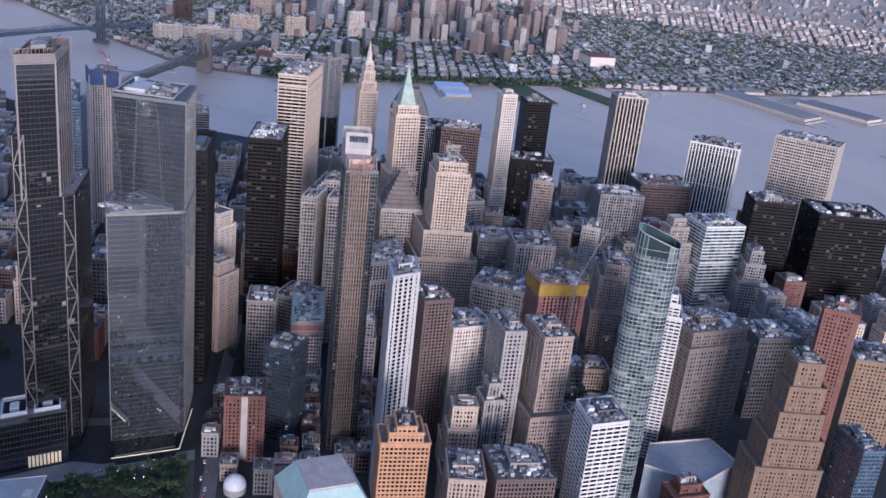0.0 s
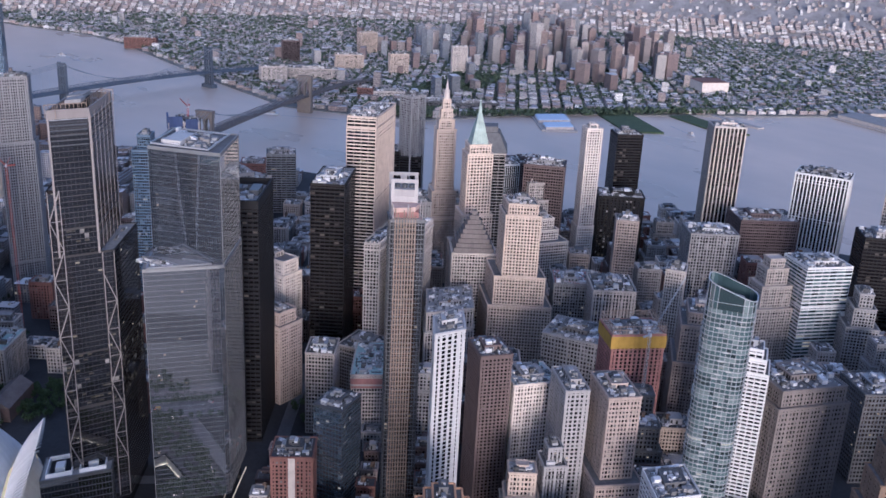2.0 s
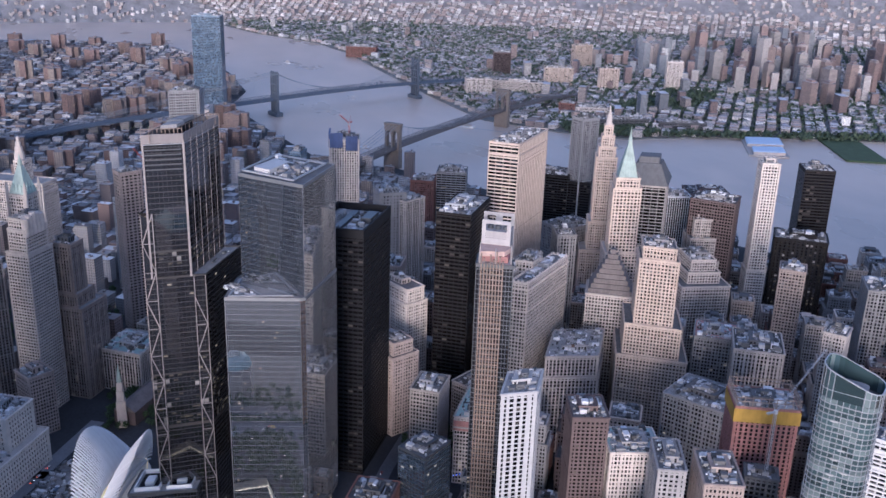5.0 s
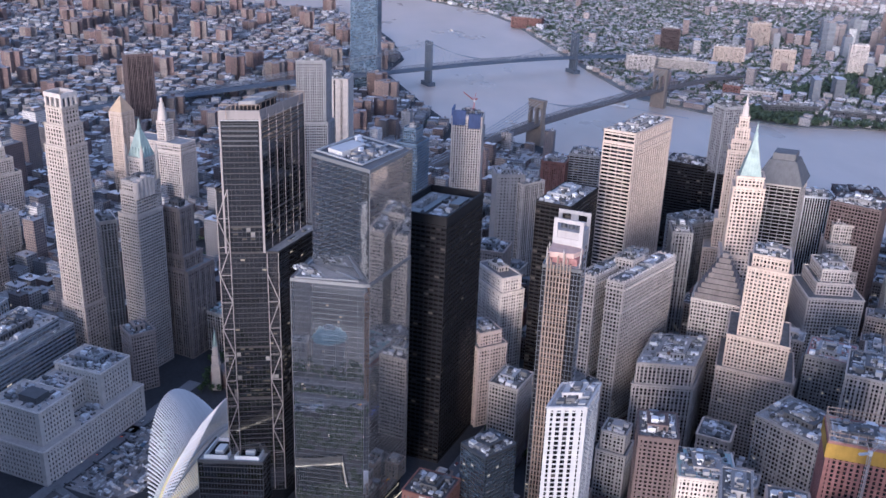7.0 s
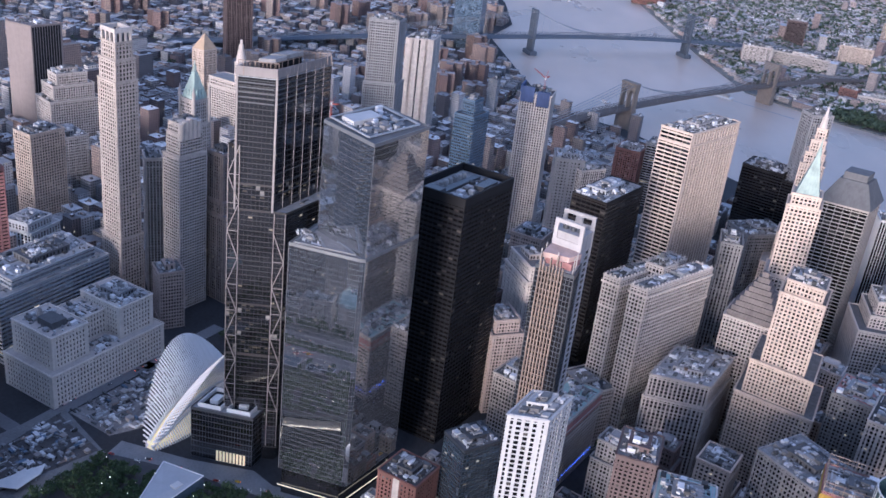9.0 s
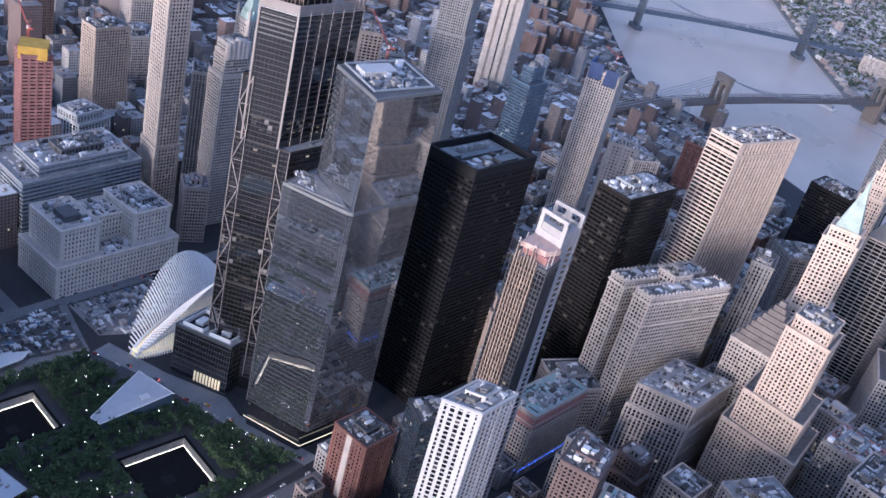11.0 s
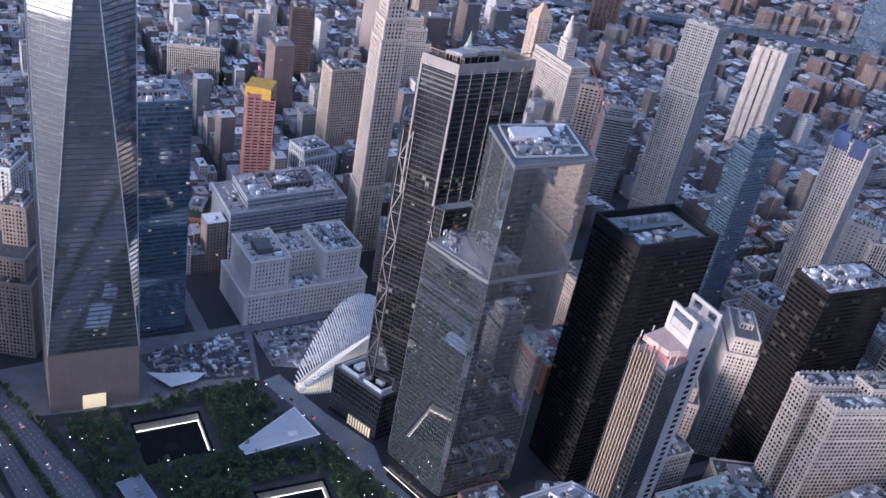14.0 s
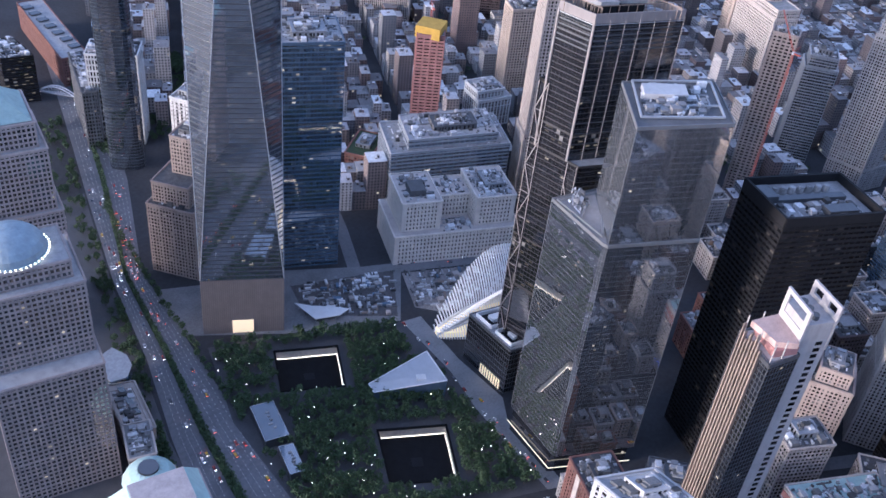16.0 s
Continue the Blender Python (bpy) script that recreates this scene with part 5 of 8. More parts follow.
# brick tower with stepped crown and spire
q70 = quad((397, -537), (389.5, -560), (412.5, -568))
p70 = tower("stepped_crown_tower", "tan stone skyscraper with a stepped crown and glass lantern", q70, 232, S_CREAM, [(-0.4, 1.5, -0.3, 1.5, 0, 90), (-0.15, 1.15, -0.1, 1.2, 90, 125), (0, 1, 0, 1, 125, 205), (0.1, 0.9, 0.1, 0.9, 200, 217), (0.2, 0.8, 0.2, 0.8, 217, 230), (0.3, 0.7, 0.3, 0.7, 230, 242)], LIMESTONE, 0, pent=False)
s = Shape()
s.cone(0, 0, 242, 254, 4, 3, 8)
s.cone(0, 0, 254, 268, 2, 0.1, 8)
part("lantern_spire", s, PALE, p70)
# hipped roof of the banded tower
q60 = quad((330, -545), (312, -586), (350, -610))
c60 = (sum(p[0] for p in q60) / 4, sum(p[1] for p in q60) / 4)
for ob in [o for o in bpy.data.objects if o.name == "spire_tower_annex"]:
    hip(ob, [(p[0] - c60[0], p[1] - c60[1]) for p in shrink(q60, 1.1)], 191, 214, 0.55, DARKGREY, "hipped_roof", "dark metal hipped roof")
    s = Shape()
    s.prism(ccw([(p[0] - c60[0], p[1] - c60[1]) for p in shrink(q60, 0.5)]), 214, 221)
    part("machine_house", s, DARKGREY, ob)
# stepped stone pyramid of the old bank
q14 = quad((172, -437), (152, -478), (186, -494))
p14 = tower("pyramid_bank_tower", "stone bank tower with a stepped stone pyramid", q14, 128, S_LIME, roof=LIMESTONE, units=0, pent=False)
c14 = (sum(p[0] for p in q14) / 4, sum(p[1] for p in q14) / 4)
s = Shape()
for k in range(9):
    s.prism(ccw([(p[0] - c14[0], p[1] - c14[1]) for p in shrink(q14, 0.92 - k * 0.1)]), 128.8 + k * 4.6, 133.4 + k * 4.6)
part("stepped_pyramid", s, SLATE, p14, "stepped stone pyramid roof")
# ornate old skyscraper with copper crown
qwo = quad((331, 104), (319, 84), (339, 73))
pw = tower("gothic_skyscraper", "pale terracotta gothic skyscraper with green copper crown", qwo, 205, style(PALE, GLASS, 2.8, 3.9, 0.45, 0.4, 0.6, 0.2),
           [(-0.6, 1.6, 0.2, 2.4, 0, 112), (0, 1, 0, 1, 112, 180), (0.06, 0.94, 0.06, 0.94, 180, 205)], COPPER, 0, pent=False)
cw_ = (sum(p[0] for p in qwo) / 4, sum(p[1] for p in qwo) / 4)
wl = [(p[0] - cw_[0], p[1] - cw_[1]) for p in qwo]
hip(pw, inset(wl, 0.1, 0.9, 0.1, 0.9), 206, 232, 0.22, COPPER, "copper_crown", "green copper crown")
s = Shape()
s.cone(0, 0, 232, 237, 2.4, 1.8, 8)
s.cone(0, 0, 237, 244, 1.6, 0.1, 8)
part("finial", s, COPPER, pw)
for a, b2 in ((0.05, 0.05), (0.95, 0.05), (0.05, 0.95), (0.95, 0.95)):
    p = inset(wl, a, a, b2, b2)[0]
    s = Shape()
    s.cone(p[0], p[1], 180, 212, 1.8, 1.6, 8)
    s.cone(p[0], p[1], 212, 220, 1.9, 0.1, 8)
    part("corner_turret", s, PALE, pw)
s = Shape()
ring = ccw(inset(wl, 0.1, 0.9, 0.1, 0.9))
for p, q in zip(ring, ring[1:] + ring[:1]):
    for k in range(3):
        t = 0.25 + k * 0.25
        x, y = (p[0] + (q[0] - p[0]) * t) * 0.86, (p[1] + (q[1] - p[1]) * t) * 0.86
        s.cone(x, y, 206, 213, 1.1, 1.0, 6)
        s.cone(x, y, 213, 216.5, 1.3, 0.1, 6)
tagged(part("dormer", s, COPPER, pw), kind="stuff")
# municipal tower
qm = quad((725, 175), (712, 148), (742, 132))
pm = tower("municipal_tower", "pale stone municipal building with a tiered cupola", qm, 120, S_PALE, [(-0.7, 2.2, 0, 1, 0, 100), (-0.7, 2.2, 0.03, 0.97, 100, 112), (0.25, 0.75, 0.2, 0.7, 112, 140)], MEMBRANE, 2, pent=False)
s = Shape()
for r, z0, z1 in ((7, 140, 150), (5.4, 150, 158), (3.8, 158, 165), (2.0, 165, 172)):
    s.cone(-1, 4, z0, z1, r, r * 0.9, 14)
part("cupola", s, PALE, pm, "tiered pale cupola")
# court tower with gold pyramid
qc = quad((775, 243), (766, 223), (788, 211))
pcq = tower("court_tower", "pale stone court tower with a gold pyramid roof", qc, 140, S_CREAM, roof=LIMESTONE, units=0, pent=False)
cq = (sum(p[0] for p in qc) / 4, sum(p[1] for p in qc) / 4)
hip(pcq, [(p[0] - cq[0], p[1] - cq[1]) for p in qc], 141, 162, 0.06, solid("gilded_roof", (0.36, 0.27, 0.18), 0.6), "gold_pyramid_roof", "dull gold pyramid roof")

# ---- towers by the cove ----
S_WFC = style(solid("rose_granite", (0.40, 0.345, 0.325)), GLASS_SMOKE, 3.3, 3.9, 0.36, 0.38, 0.2, 0.2, True)
ua = Vector((0.975, -0.22))
na = Vector((0.22, 0.975))


def cove_plan(x, y, w, d):
    """A plan by its south-east corner, width and depth."""
    A = Vector((x, y))
    return [tuple(A + na * d), tuple(A), tuple(A - ua * w), tuple(A - ua * w + na * d)]


def cove(name, label, x, y, w, d, tiers):
    poly = cove_plan(x, y, w, d)
    return tower(name, label, poly, tiers[-1][5], S_WFC, tiers, MEMBRANE, 0, pent=False)


d2 = cove("domed_cove_tower", "rose granite office tower with a blue-grey dome", -243, 46, 66, 72, [(0, 1, 0, 1, 0, 108), (0.2, 0.95, 0.02, 0.95, 108, 165), (0.3, 0.85, 0.1, 0.85, 165, 178)])
s = Shape()
cx, cy = -2, 8
for k in range(6):
    a0, a1 = k / 6 * math.pi / 2, (k + 1) / 6 * math.pi / 2
    s.cone(cx, cy, 180 + 15 * math.sin(a0), 180 + 15 * math.sin(a1), 21 * math.cos(a0), max(0.3, 21 * math.cos(a1)), 32, cap=k == 5)
s.cone(cx, cy, 178, 180, 22, 22, 32)
part("dome", s, solid("blue_grey_dome", (0.30, 0.37, 0.42), 0.5, 0.2), d2, "blue-grey metal dome")
s = Shape()
for k in range(48):
    a = k / 48 * 2 * math.pi
    s.box(cx + 22.3 * math.cos(a) - 0.25, cx + 22.3 * math.cos(a) + 0.25, cy + 22.3 * math.sin(a) - 0.25, cy + 22.3 * math.sin(a) + 0.25, 179, 179.6)
tagged(part("rim_lamp", s, LAMP_WARM, d2, "string of rim lamps"), kind="stuff")
d3 = cove("pyramid_cove_tower", "rose granite office tower with a green pyramid roof", -196, 200, 68, 66, [(0, 1, 0, 1, 0, 120), (0.05, 0.95, 0.05, 0.95, 120, 172), (0.12, 0.88, 0.12, 0.88, 172, 192)])
c3w = cove_plan(-196, 200, 68, 66)
m3 = (sum(p[0] for p in c3w) / 4, sum(p[1] for p in c3w) / 4)
hip(d3, [(p[0] - m3[0], p[1] - m3[1]) for p in inset(c3w, 0.14, 0.86, 0.14, 0.86)], 193, 213, 0.1, TEALROOF, "copper_pyramid", "pale green copper pyramid")
d1 = cove("mansard_cove_tower", "rose granite office tower with a green mansard roof", -268, -138, 46, 42, [(0, 1, 0, 1, 0, 152)])
c1w = cove_plan(-268, -138, 46, 42)
m1 = (sum(p[0] for p in c1w) / 4, sum(p[1] for p in c1w) / 4)
hip(d1, [(p[0] - m1[0], p[1] - m1[1]) for p in c1w], 153, 167, 0.62, TEALROOF, "mansard_roof", "pale green copper mansard")
s = Shape()
s.prism(ccw([(p[0] - m1[0], p[1] - m1[1]) for p in shrink(c1w, 0.6)]), 167, 168)
part("flat_roof", s, solid("rose_roof", (0.46, 0.40, 0.38), 0.9), d1)
# ---- bridges ----
def suspension(name, label, ends, towers, deck_z, top, stone, material, width, sag_z):
    ob = thing(name, label, "bridge", (towers[0][0], towers[0][1], 0))
    o = Vector((towers[0][0], towers[0][1], 0))
    T0, T1 = Vector((*towers[0], 0)) - o, Vector((*towers[1], 0)) - o
    E0v, E1v = Vector((*ends[0], 0)) - o, Vector((*ends[1], 0)) - o
    d = (T1 - T0).normalized()
    n = Vector((-d.y, d.x, 0))
    s = Shape()
    path = [(E0v, 6), (E0v.lerp(T0, 0.5), deck_z * 0.75), (T0, deck_z), (T0.lerp(T1, 0.25), deck_z + 2.5), (T0.lerp(T1, 0.5), deck_z + 3.5), (T0.lerp(T1, 0.75), deck_z + 2.5), (T1, deck_z), (E1v.lerp(T1, 0.5), deck_z * 0.75), (E1v, 6)]
    for (p, z), (q, z2) in zip(path, path[1:]):
        s.beam((p.x, p.y, z), (q.x, q.y, z2), width, 2.2)
        for side in (-1, 1):
            for dz in (3.0, 6.5):
                a, b2 = p + n * side * width / 2, q + n * side * width / 2
                s.beam((a.x, a.y, z + dz), (b2.x, b2.y, z2 + dz), 0.9)
            k = max(2, int((q - p).length / 10))
            for j in range(k):
                a = p.lerp(q, j / k) + n * side * width / 2
                b3 = p.lerp(q, (j + 1) / k) + n * side * width / 2
                za, zb = z + (z2 - z) * j / k, z + (z2 - z) * (j + 1) / k
                s.beam((a.x, a.y, za), (b3.x, b3.y, zb + 6.5), 0.5)
    part("deck", s, material, ob, "trussed roadway deck")
    cables = Shape()
    for side in (-1, -0.33, 0.33, 1):
        off = n * side * width / 2 * 0.9

        def cable(p, q, z0, z1, sag, k):
            last = None
            for j in range(k + 1):
                t = j / k
                x = p.lerp(q, t) + off
                z = z0 + (z1 - z0) * t - sag * 4 * t * (1 - t)
                if last:
                    cables.beam(last, (x.x, x.y, z), 0.8)
                if abs(side) > 0.5 and 0 < j < k:
                    cables.beam((x.x, x.y, deck_z), (x.x, x.y, z), 0.2)
                last = (x.x, x.y, z)
        cable(T0, T1, top - 2, top - 2, top - 2 - sag_z, 26)
        cable(E0v.lerp(T0, 0.25), T0, deck_z * 0.6, top - 2, 6, 14)
        cable(T1, E1v.lerp(T1, 0.25), top - 2, deck_z * 0.6, 6, 14)
    part("cable", cables, ALU if not stone else GALV, ob, "main cables and hangers")
    for T in (T0, T1):
        s = Shape()
        r = Matrix.Rotation(math.atan2(n.y, n.x), 4, "Z")
        if stone:
            for x in (-14.5, 0, 14.5):
                w2 = 4.2 if x else 3.6
                s.box(x - w2 / 2, x + w2 / 2, -5, 5, -2, top - 10)
            s.box(-17, 17, -7, 7, -2, deck_z - 2)
            s.box(-17.2, 17.2, -5.6, 5.6, top - 14, top - 3)
            s.box(-18, 18, -6.4, 6.4, top - 3, top)
            for x in (-7.2, 7.2):
                for k in range(6):
                    a = k / 6 * math.pi / 2
                    for sx in (-1, 1):
                        s.box(x + sx * (5.3 * math.cos(a)) - 0.6, x + sx * (5.3 * math.cos(a)) + 0.6 + 0.5, -4.8, 4.8, top - 24 + 10 * math.sin(a), top - 13)
        else:
            for x in (-13, -5, 5, 13):
                s.box(x - 1.3, x + 1.3, -3, 3, 6, top)
            for z in (deck_z - 8, deck_z + 14, deck_z + 34, top - 7):
                s.box(-14, 14, -2, 2, z, z + 4)
            for z in (deck_z + 18, deck_z + 38):
                for x in (-13, 5):
                    s.beam((x, 0, z), (x + 8, 0, z + 16), 0.9)
                    s.beam((x + 8, 0, z), (x, 0, z + 16), 0.9)
            for x in (-13, -5, 5, 13):
                s.cone(x, 0, top, top + 4, 1.6, 0.2, 8)
            s.box(-20, 20, -9, 9, -2.5, 7)
        s.v = [tuple(r @ Vector(v) + T) for v in s.v]
        part("bridge_tower", s, BRIDGESTONE if stone else material, ob, "stone tower with pointed arches" if stone else "riveted steel tower")
    return ob


suspension("stone_suspension_bridge", "old stone-towered suspension bridge over the river", ((860, -165), (1850, -1125)), ((1157, -446), (1496, -778)), 38, 86, True, SAND, 26, 45)
suspension("steel_suspension_bridge", "blue-grey steel suspension bridge over the river", ((1310, 480), (2080, -1060)), ((1678, -262), (1874, -652)), 38, 102, False, BRIDGESTEEL, 36, 46)

# ---- buildings up the avenue ----
def plain_block(name, label, poly, h, st, roof, units=4, **k):
    return tower(name, label, poly, h, st, None, roof, units, category="building", **k)


sch = plain_block("long_school_block", "long pinkish brick school with a pale roof and dark skylights", [(-5, 764), (-27, 594), (3, 590), (26, 778)], 35, S_BRICK, MEMBRANE, 0, pent=False)
for k in range(7):
    s = Shape()
    s.box(-6, 6, -70 + k * 21, -60 + k * 21, 34.9, 37.2)
    part("skylight", s, GLASS_SMOKE, sch, "dark roof skylight")
prism = plain_block("dark_prism_office", "dark glass office block with a sloped roof and warm windows", [(-95, 640), (-95, 587), (-63, 578), (-56, 636)], 55, style(BRONZE, GLASS_LIT, 4, 4, 0.08, 0.3, 0.2, 0.2), TARROOF, 2, pent=False)
plain_block("grey_school_slab", "dark grey slab beside the lattice-fronted block", [(-38, 545), (-66, 455), (-52, 450), (-24, 540)], 66, S_DARK, TARROOF, 5)
arch = thing("footbridge", "white arched steel footbridge over the avenue", "footbridge", (-46, 574, 0))
d = Vector((27, -33)).normalized()
for side in (-2, 2):
    s = Shape()
    prev = None
    for k in range(13):
        t = k / 12
        q = (d.x * (t * 44 - 22) - d.y * side, d.y * (t * 44 - 22) + d.x * side, 6 + 9 * math.sin(math.pi * t))
        if prev:
            s.beam(prev, q, 0.8)
            s.beam((q[0], q[1], 6), q, 0.25)
        prev = q
    part("arch_rib", s, RIBWHITE, arch)
s = Shape()
s.beam((d.x * -22, d.y * -22, 6), (d.x * 22, d.y * 22, 6), 4.4, 0.8)
part("deck", s, GALV, arch)
for k in (-21, 21):
    s = Shape()
    s.beam((d.x * k, d.y * k, 0), (d.x * k, d.y * k, 6), 2.0)
    part("pier", s, RAWCONC, arch)
# block with a pink frieze by the churchyard
fz = tower("pink_frieze_block", "pale stone office block with a pinkish frieze and blue lights", quad((70, -279), (58, -306), (119, -340)), 66, S_LIME, [(0, 1, 0, 1, 0, 56), (0, 1, 0, 1, 56, 66)], TEALROOF, 6, pent=False, category="office block")
fzc = (sum(p[0] for p in quad((70, -279), (58, -306), (119, -340))) / 4, sum(p[1] for p in quad((70, -279), (58, -306), (119, -340))) / 4)
ring = ccw([(p[0] - fzc[0], p[1] - fzc[1]) for p in quad((70, -279), (58, -306), (119, -340))])
for p, q in zip(ring, ring[1:] + ring[:1]):
    L = math.dist(p, q)
    u = ((q[0] - p[0]) / L, (q[1] - p[1]) / L)
    s = Shape()
    s.obox(p, u, (u[1], -u[0]), 0, L, 0, 0.5, 53, 55)
    s.obox(p, u, (u[1], -u[0]), 0, L, 0, 0.5, 57, 62.5)
    part("frieze", s, NETTING, fz, "pinkish terracotta frieze")
    s = Shape()
    for k in range(int(L / 2.6)):
        s.obox(p, u, (u[1], -u[0]), 1 + k * 2.6, 1.9 + k * 2.6, 0.3, 0.5, 7.5 + k % 3, 8.0 + k % 3)
    part("light_strip", s, BLUE_LED, fz, "blue light strip")
# chapel with a spire in its churchyard
ch = thing("churchyard_chapel", "brown stone chapel with a slim pale steeple", "chapel", (256, -8, 0))
s = Shape()
s.prism(ccw([(-20, 22), (-32, 2), (14, -24), (26, -4)]), 0, 14, 5, 7)
part("nave", s, BROWN, ch)
s = Shape()
a, b2, c, d4 = (-20, 22, 14), (-32, 2, 14), (14, -24, 14), (26, -4, 14)
r0, r1 = (-26, 12, 22), (20, -14, 22)
s.face([b2, c, r1, r0])
s.face([d4, a, r0, r1])
s.face([a, b2, r0])
s.face([c, d4, r1])
part("gable_roof", s, SLATE, ch)
s = Shape()
for w2, z0, z1 in ((4.2, 0, 28), (3.4, 28, 38), (2.6, 38, 47)):
    s.box(-29 - w2, -29 + w2, 14 - w2, 14 + w2, z0, z1)
part("steeple_tower", s, LIMESTONE, ch)
s = Shape()
s.cone(-29, 14, 47, 66, 2.6, 0.1, 8)
part("spire", s, COPPER, ch)
FOOTPRINTS.append([(x + 256, y - 8) for x, y in ((-36, 20), (-32, 2), (14, -24), (26, -4), (-20, 24))])


# ---- further buildings ----
SLABTAN = solid("tan_concrete_panel", (0.23, 0.195, 0.185), 0.85, var=0.15)
wq = quad((690, 480), (677, 437), (718, 412))
wc = (sum(p[0] for p in wq) / 4, sum(p[1] for p in wq) / 4)
wt = thing("windowless_slab_tower", "blank tan concrete telephone tower with dark ribs on one side", "office tower", (*wc, 0))
FOOTPRINTS.append(wq)
wl = ccw([(p[0] - wc[0], p[1] - wc[1]) for p in wq])
s = Shape()
s.prism(wl, 0, 165, 40, 40)
part("blank_wall", s, SLABTAN, wt)
for i in range(4):
    p, q = wl[i], wl[(i + 1) % 4]
    L = math.dist(p, q)
    u = ((q[0] - p[0]) / L, (q[1] - p[1]) / L)
    s = Shape()
    s.obox(p, u, (u[1], -u[0]), 0, L, -0.4, 0.4, 164, 166.2)
    part("parapet", s, SLABTAN, wt)
    if abs(u[0]) > abs(u[1]):
        s = Shape()
        for k in range(11):
            s.obox(p, u, (u[1], -u[0]), 2 + k * (L - 4) / 11, 2 + (k + 0.62) * (L - 4) / 11, 0, 0.3, 3, 163)
        tagged(part("dark_rib", s, BLACK, wt, "dark recessed strip"), kind="stuff")
clutter(wt, shrink(wl, 0.8), 165, random.Random(375), 0.6)
tower("stepped_beige_block", "beige stepped office block", face_quad((617.4, 385.3), (673.6, 339.1), 45), 115, S_LIME, [(0, 1, 0, 1, 0, 80), (0.1, 0.9, 0.1, 0.9, 80, 100), (0.2, 0.8, 0.2, 0.8, 100, 115)], GRAVEL, 4)
tower("wide_pale_block", "wide pale stone office block", face_quad((496.9, 337.1), (544.1, 299.6), 50), 70, S_GREY, None, GRAVEL, 4)
tower("brown_slab_flats", "brown brick slab of flats", face_quad((1211.9, 328.0), (1235.6, 283.5), 30), 140, S_BROWN, None, GRAVEL, 4)
tower("twin_peak_tower", "white tower with two open pyramid frames", face_quad((561.7, 11.7), (580.5, -18.3), 34), 135, style(STEEL, GLASS, 2.6, 3.6, 0.2, 0.35), [(0, 1, 0, 1, 0, 122), (0.08, 0.92, 0.08, 0.92, 122, 135)], GRAVEL, 2)
tower("orange_wrapped_tower", "slim unfinished tower in orange wrapping", face_quad((450.8, 7.9), (461.7, -14.8), 20), 190, style(TAN, GLASS_DARK, 4, 3.6, 0.4, 0.5), None, GRAVEL, 4)
tower("grey_blank_slab", "grey slab tower with a blank end wall", face_quad((483.9, -291.3), (485.1, -325.0), 35), 145, style(GREY, GLASS, 4, 3.8, 0.75, 0.6), None, GRAVEL, 4)
tower("white_ribbed_slab", "white ribbed office slab", face_quad((476.5, -322.7), (495.5, -351.6), 40), 135, S_VERT, None, GRAVEL, 4)
tower("tan_setback_block", "tan brick office block with setbacks", face_quad((156.6, -242.4), (169.2, -269.8), 34), 95, S_TAN, [(0, 1, 0, 1, 0, 82), (0.1, 0.85, 0.1, 0.9, 82, 95)], GRAVEL, 4)
tower("gothic_church_side_block", "pale gothic office block with pinnacles", face_quad((215.5, -267.8), (227.1, -291.5), 50), 124, S_PALE, [(0, 1, 0, 1, 0, 110), (0.1, 0.9, 0.05, 0.95, 110, 124)], SLATE, 0)
tower("rounded_brown_block", "brown brick office block with rounded corners", face_quad((311.9, -248.4), (299.3, -278.6), 34), 118, S_TAN, None, GRAVEL, 4)
tower("dark_riverside_block", "dark glass riverside block", face_quad((625.8, -539.3), (599.6, -586.1), 45), 125, S_BRONZE, None, TARROOF, 4)
tower("dark_riverside_tower", "dark glass riverside tower", face_quad((599.2, -586.9), (583.1, -614.0), 40), 118, S_BRONZE, None, TARROOF, 4)
tower("brown_river_block", "red-brown granite block near the river", face_quad((511.2, -732.3), (498.2, -787.2), 45), 118, S_BROWN, None, TARROOF, 4)
tower("red_river_block", "red brick block near the river", face_quad((751.1, -390.4), (738.5, -424.0), 40), 85, S_BRICK, None, GRAVEL, 4)
tower("grey_river_block", "grey banded office block near the river", face_quad((758.6, -433.5), (743.4, -476.6), 40), 95, style(GREY, GLASS_SMOKE, 8, 3.8, 0.1, 0.45, 0.3, 0.35), None, TARROOF, 4)
tower("white_striped_low_tower", "dark tower with white vertical stripes", face_quad((435.5, -652.2), (428.9, -687.0), 35), 140, style(WHITE, GLASS_DARK, 3, 3.8, 0.25, 0.08, 0.6, 0.1), None, GRAVEL, 4)
tower("pale_stacked_tower", "pale stone stepped tower", face_quad((335.6, -638.5), (328.1, -667.7), 34), 140, S_LIME, [(-0.2, 1.2, -0.1, 1, 0, 90), (0, 1, 0, 1, 90, 118), (0.15, 0.85, 0.15, 0.85, 118, 140)], GRAVEL, 1)
tower("pale_white_block", "white stepped stone office block", face_quad((261.5, -593.1), (255.5, -639.3), 50), 118, S_PALE, [(-0.1, 1.1, -0.2, 1, 0, 92), (0.1, 0.9, 0, 1, 92, 105), (0.2, 0.8, 0.1, 0.9, 105, 118)], GRAVEL, 3)
tower("red_roofed_block", "stone block with a red-brown attic storey", face_quad((93.2, -513.8), (74.0, -546.0), 40), 112, S_GREY, None, NETTING, 4)
tower("dark_roof_block", "pale block with a dark cluttered roof", face_quad((41.8, -523.3), (21.4, -560.0), 48), 122, S_LIME, None, TARROOF, 9)
tower("vented_grey_block", "grey block with white roof vents and an arched top storey", face_quad((3.6, -438.1), (-38.8, -469.6), 46), 108, S_GREY, None, MEMBRANE, 10)
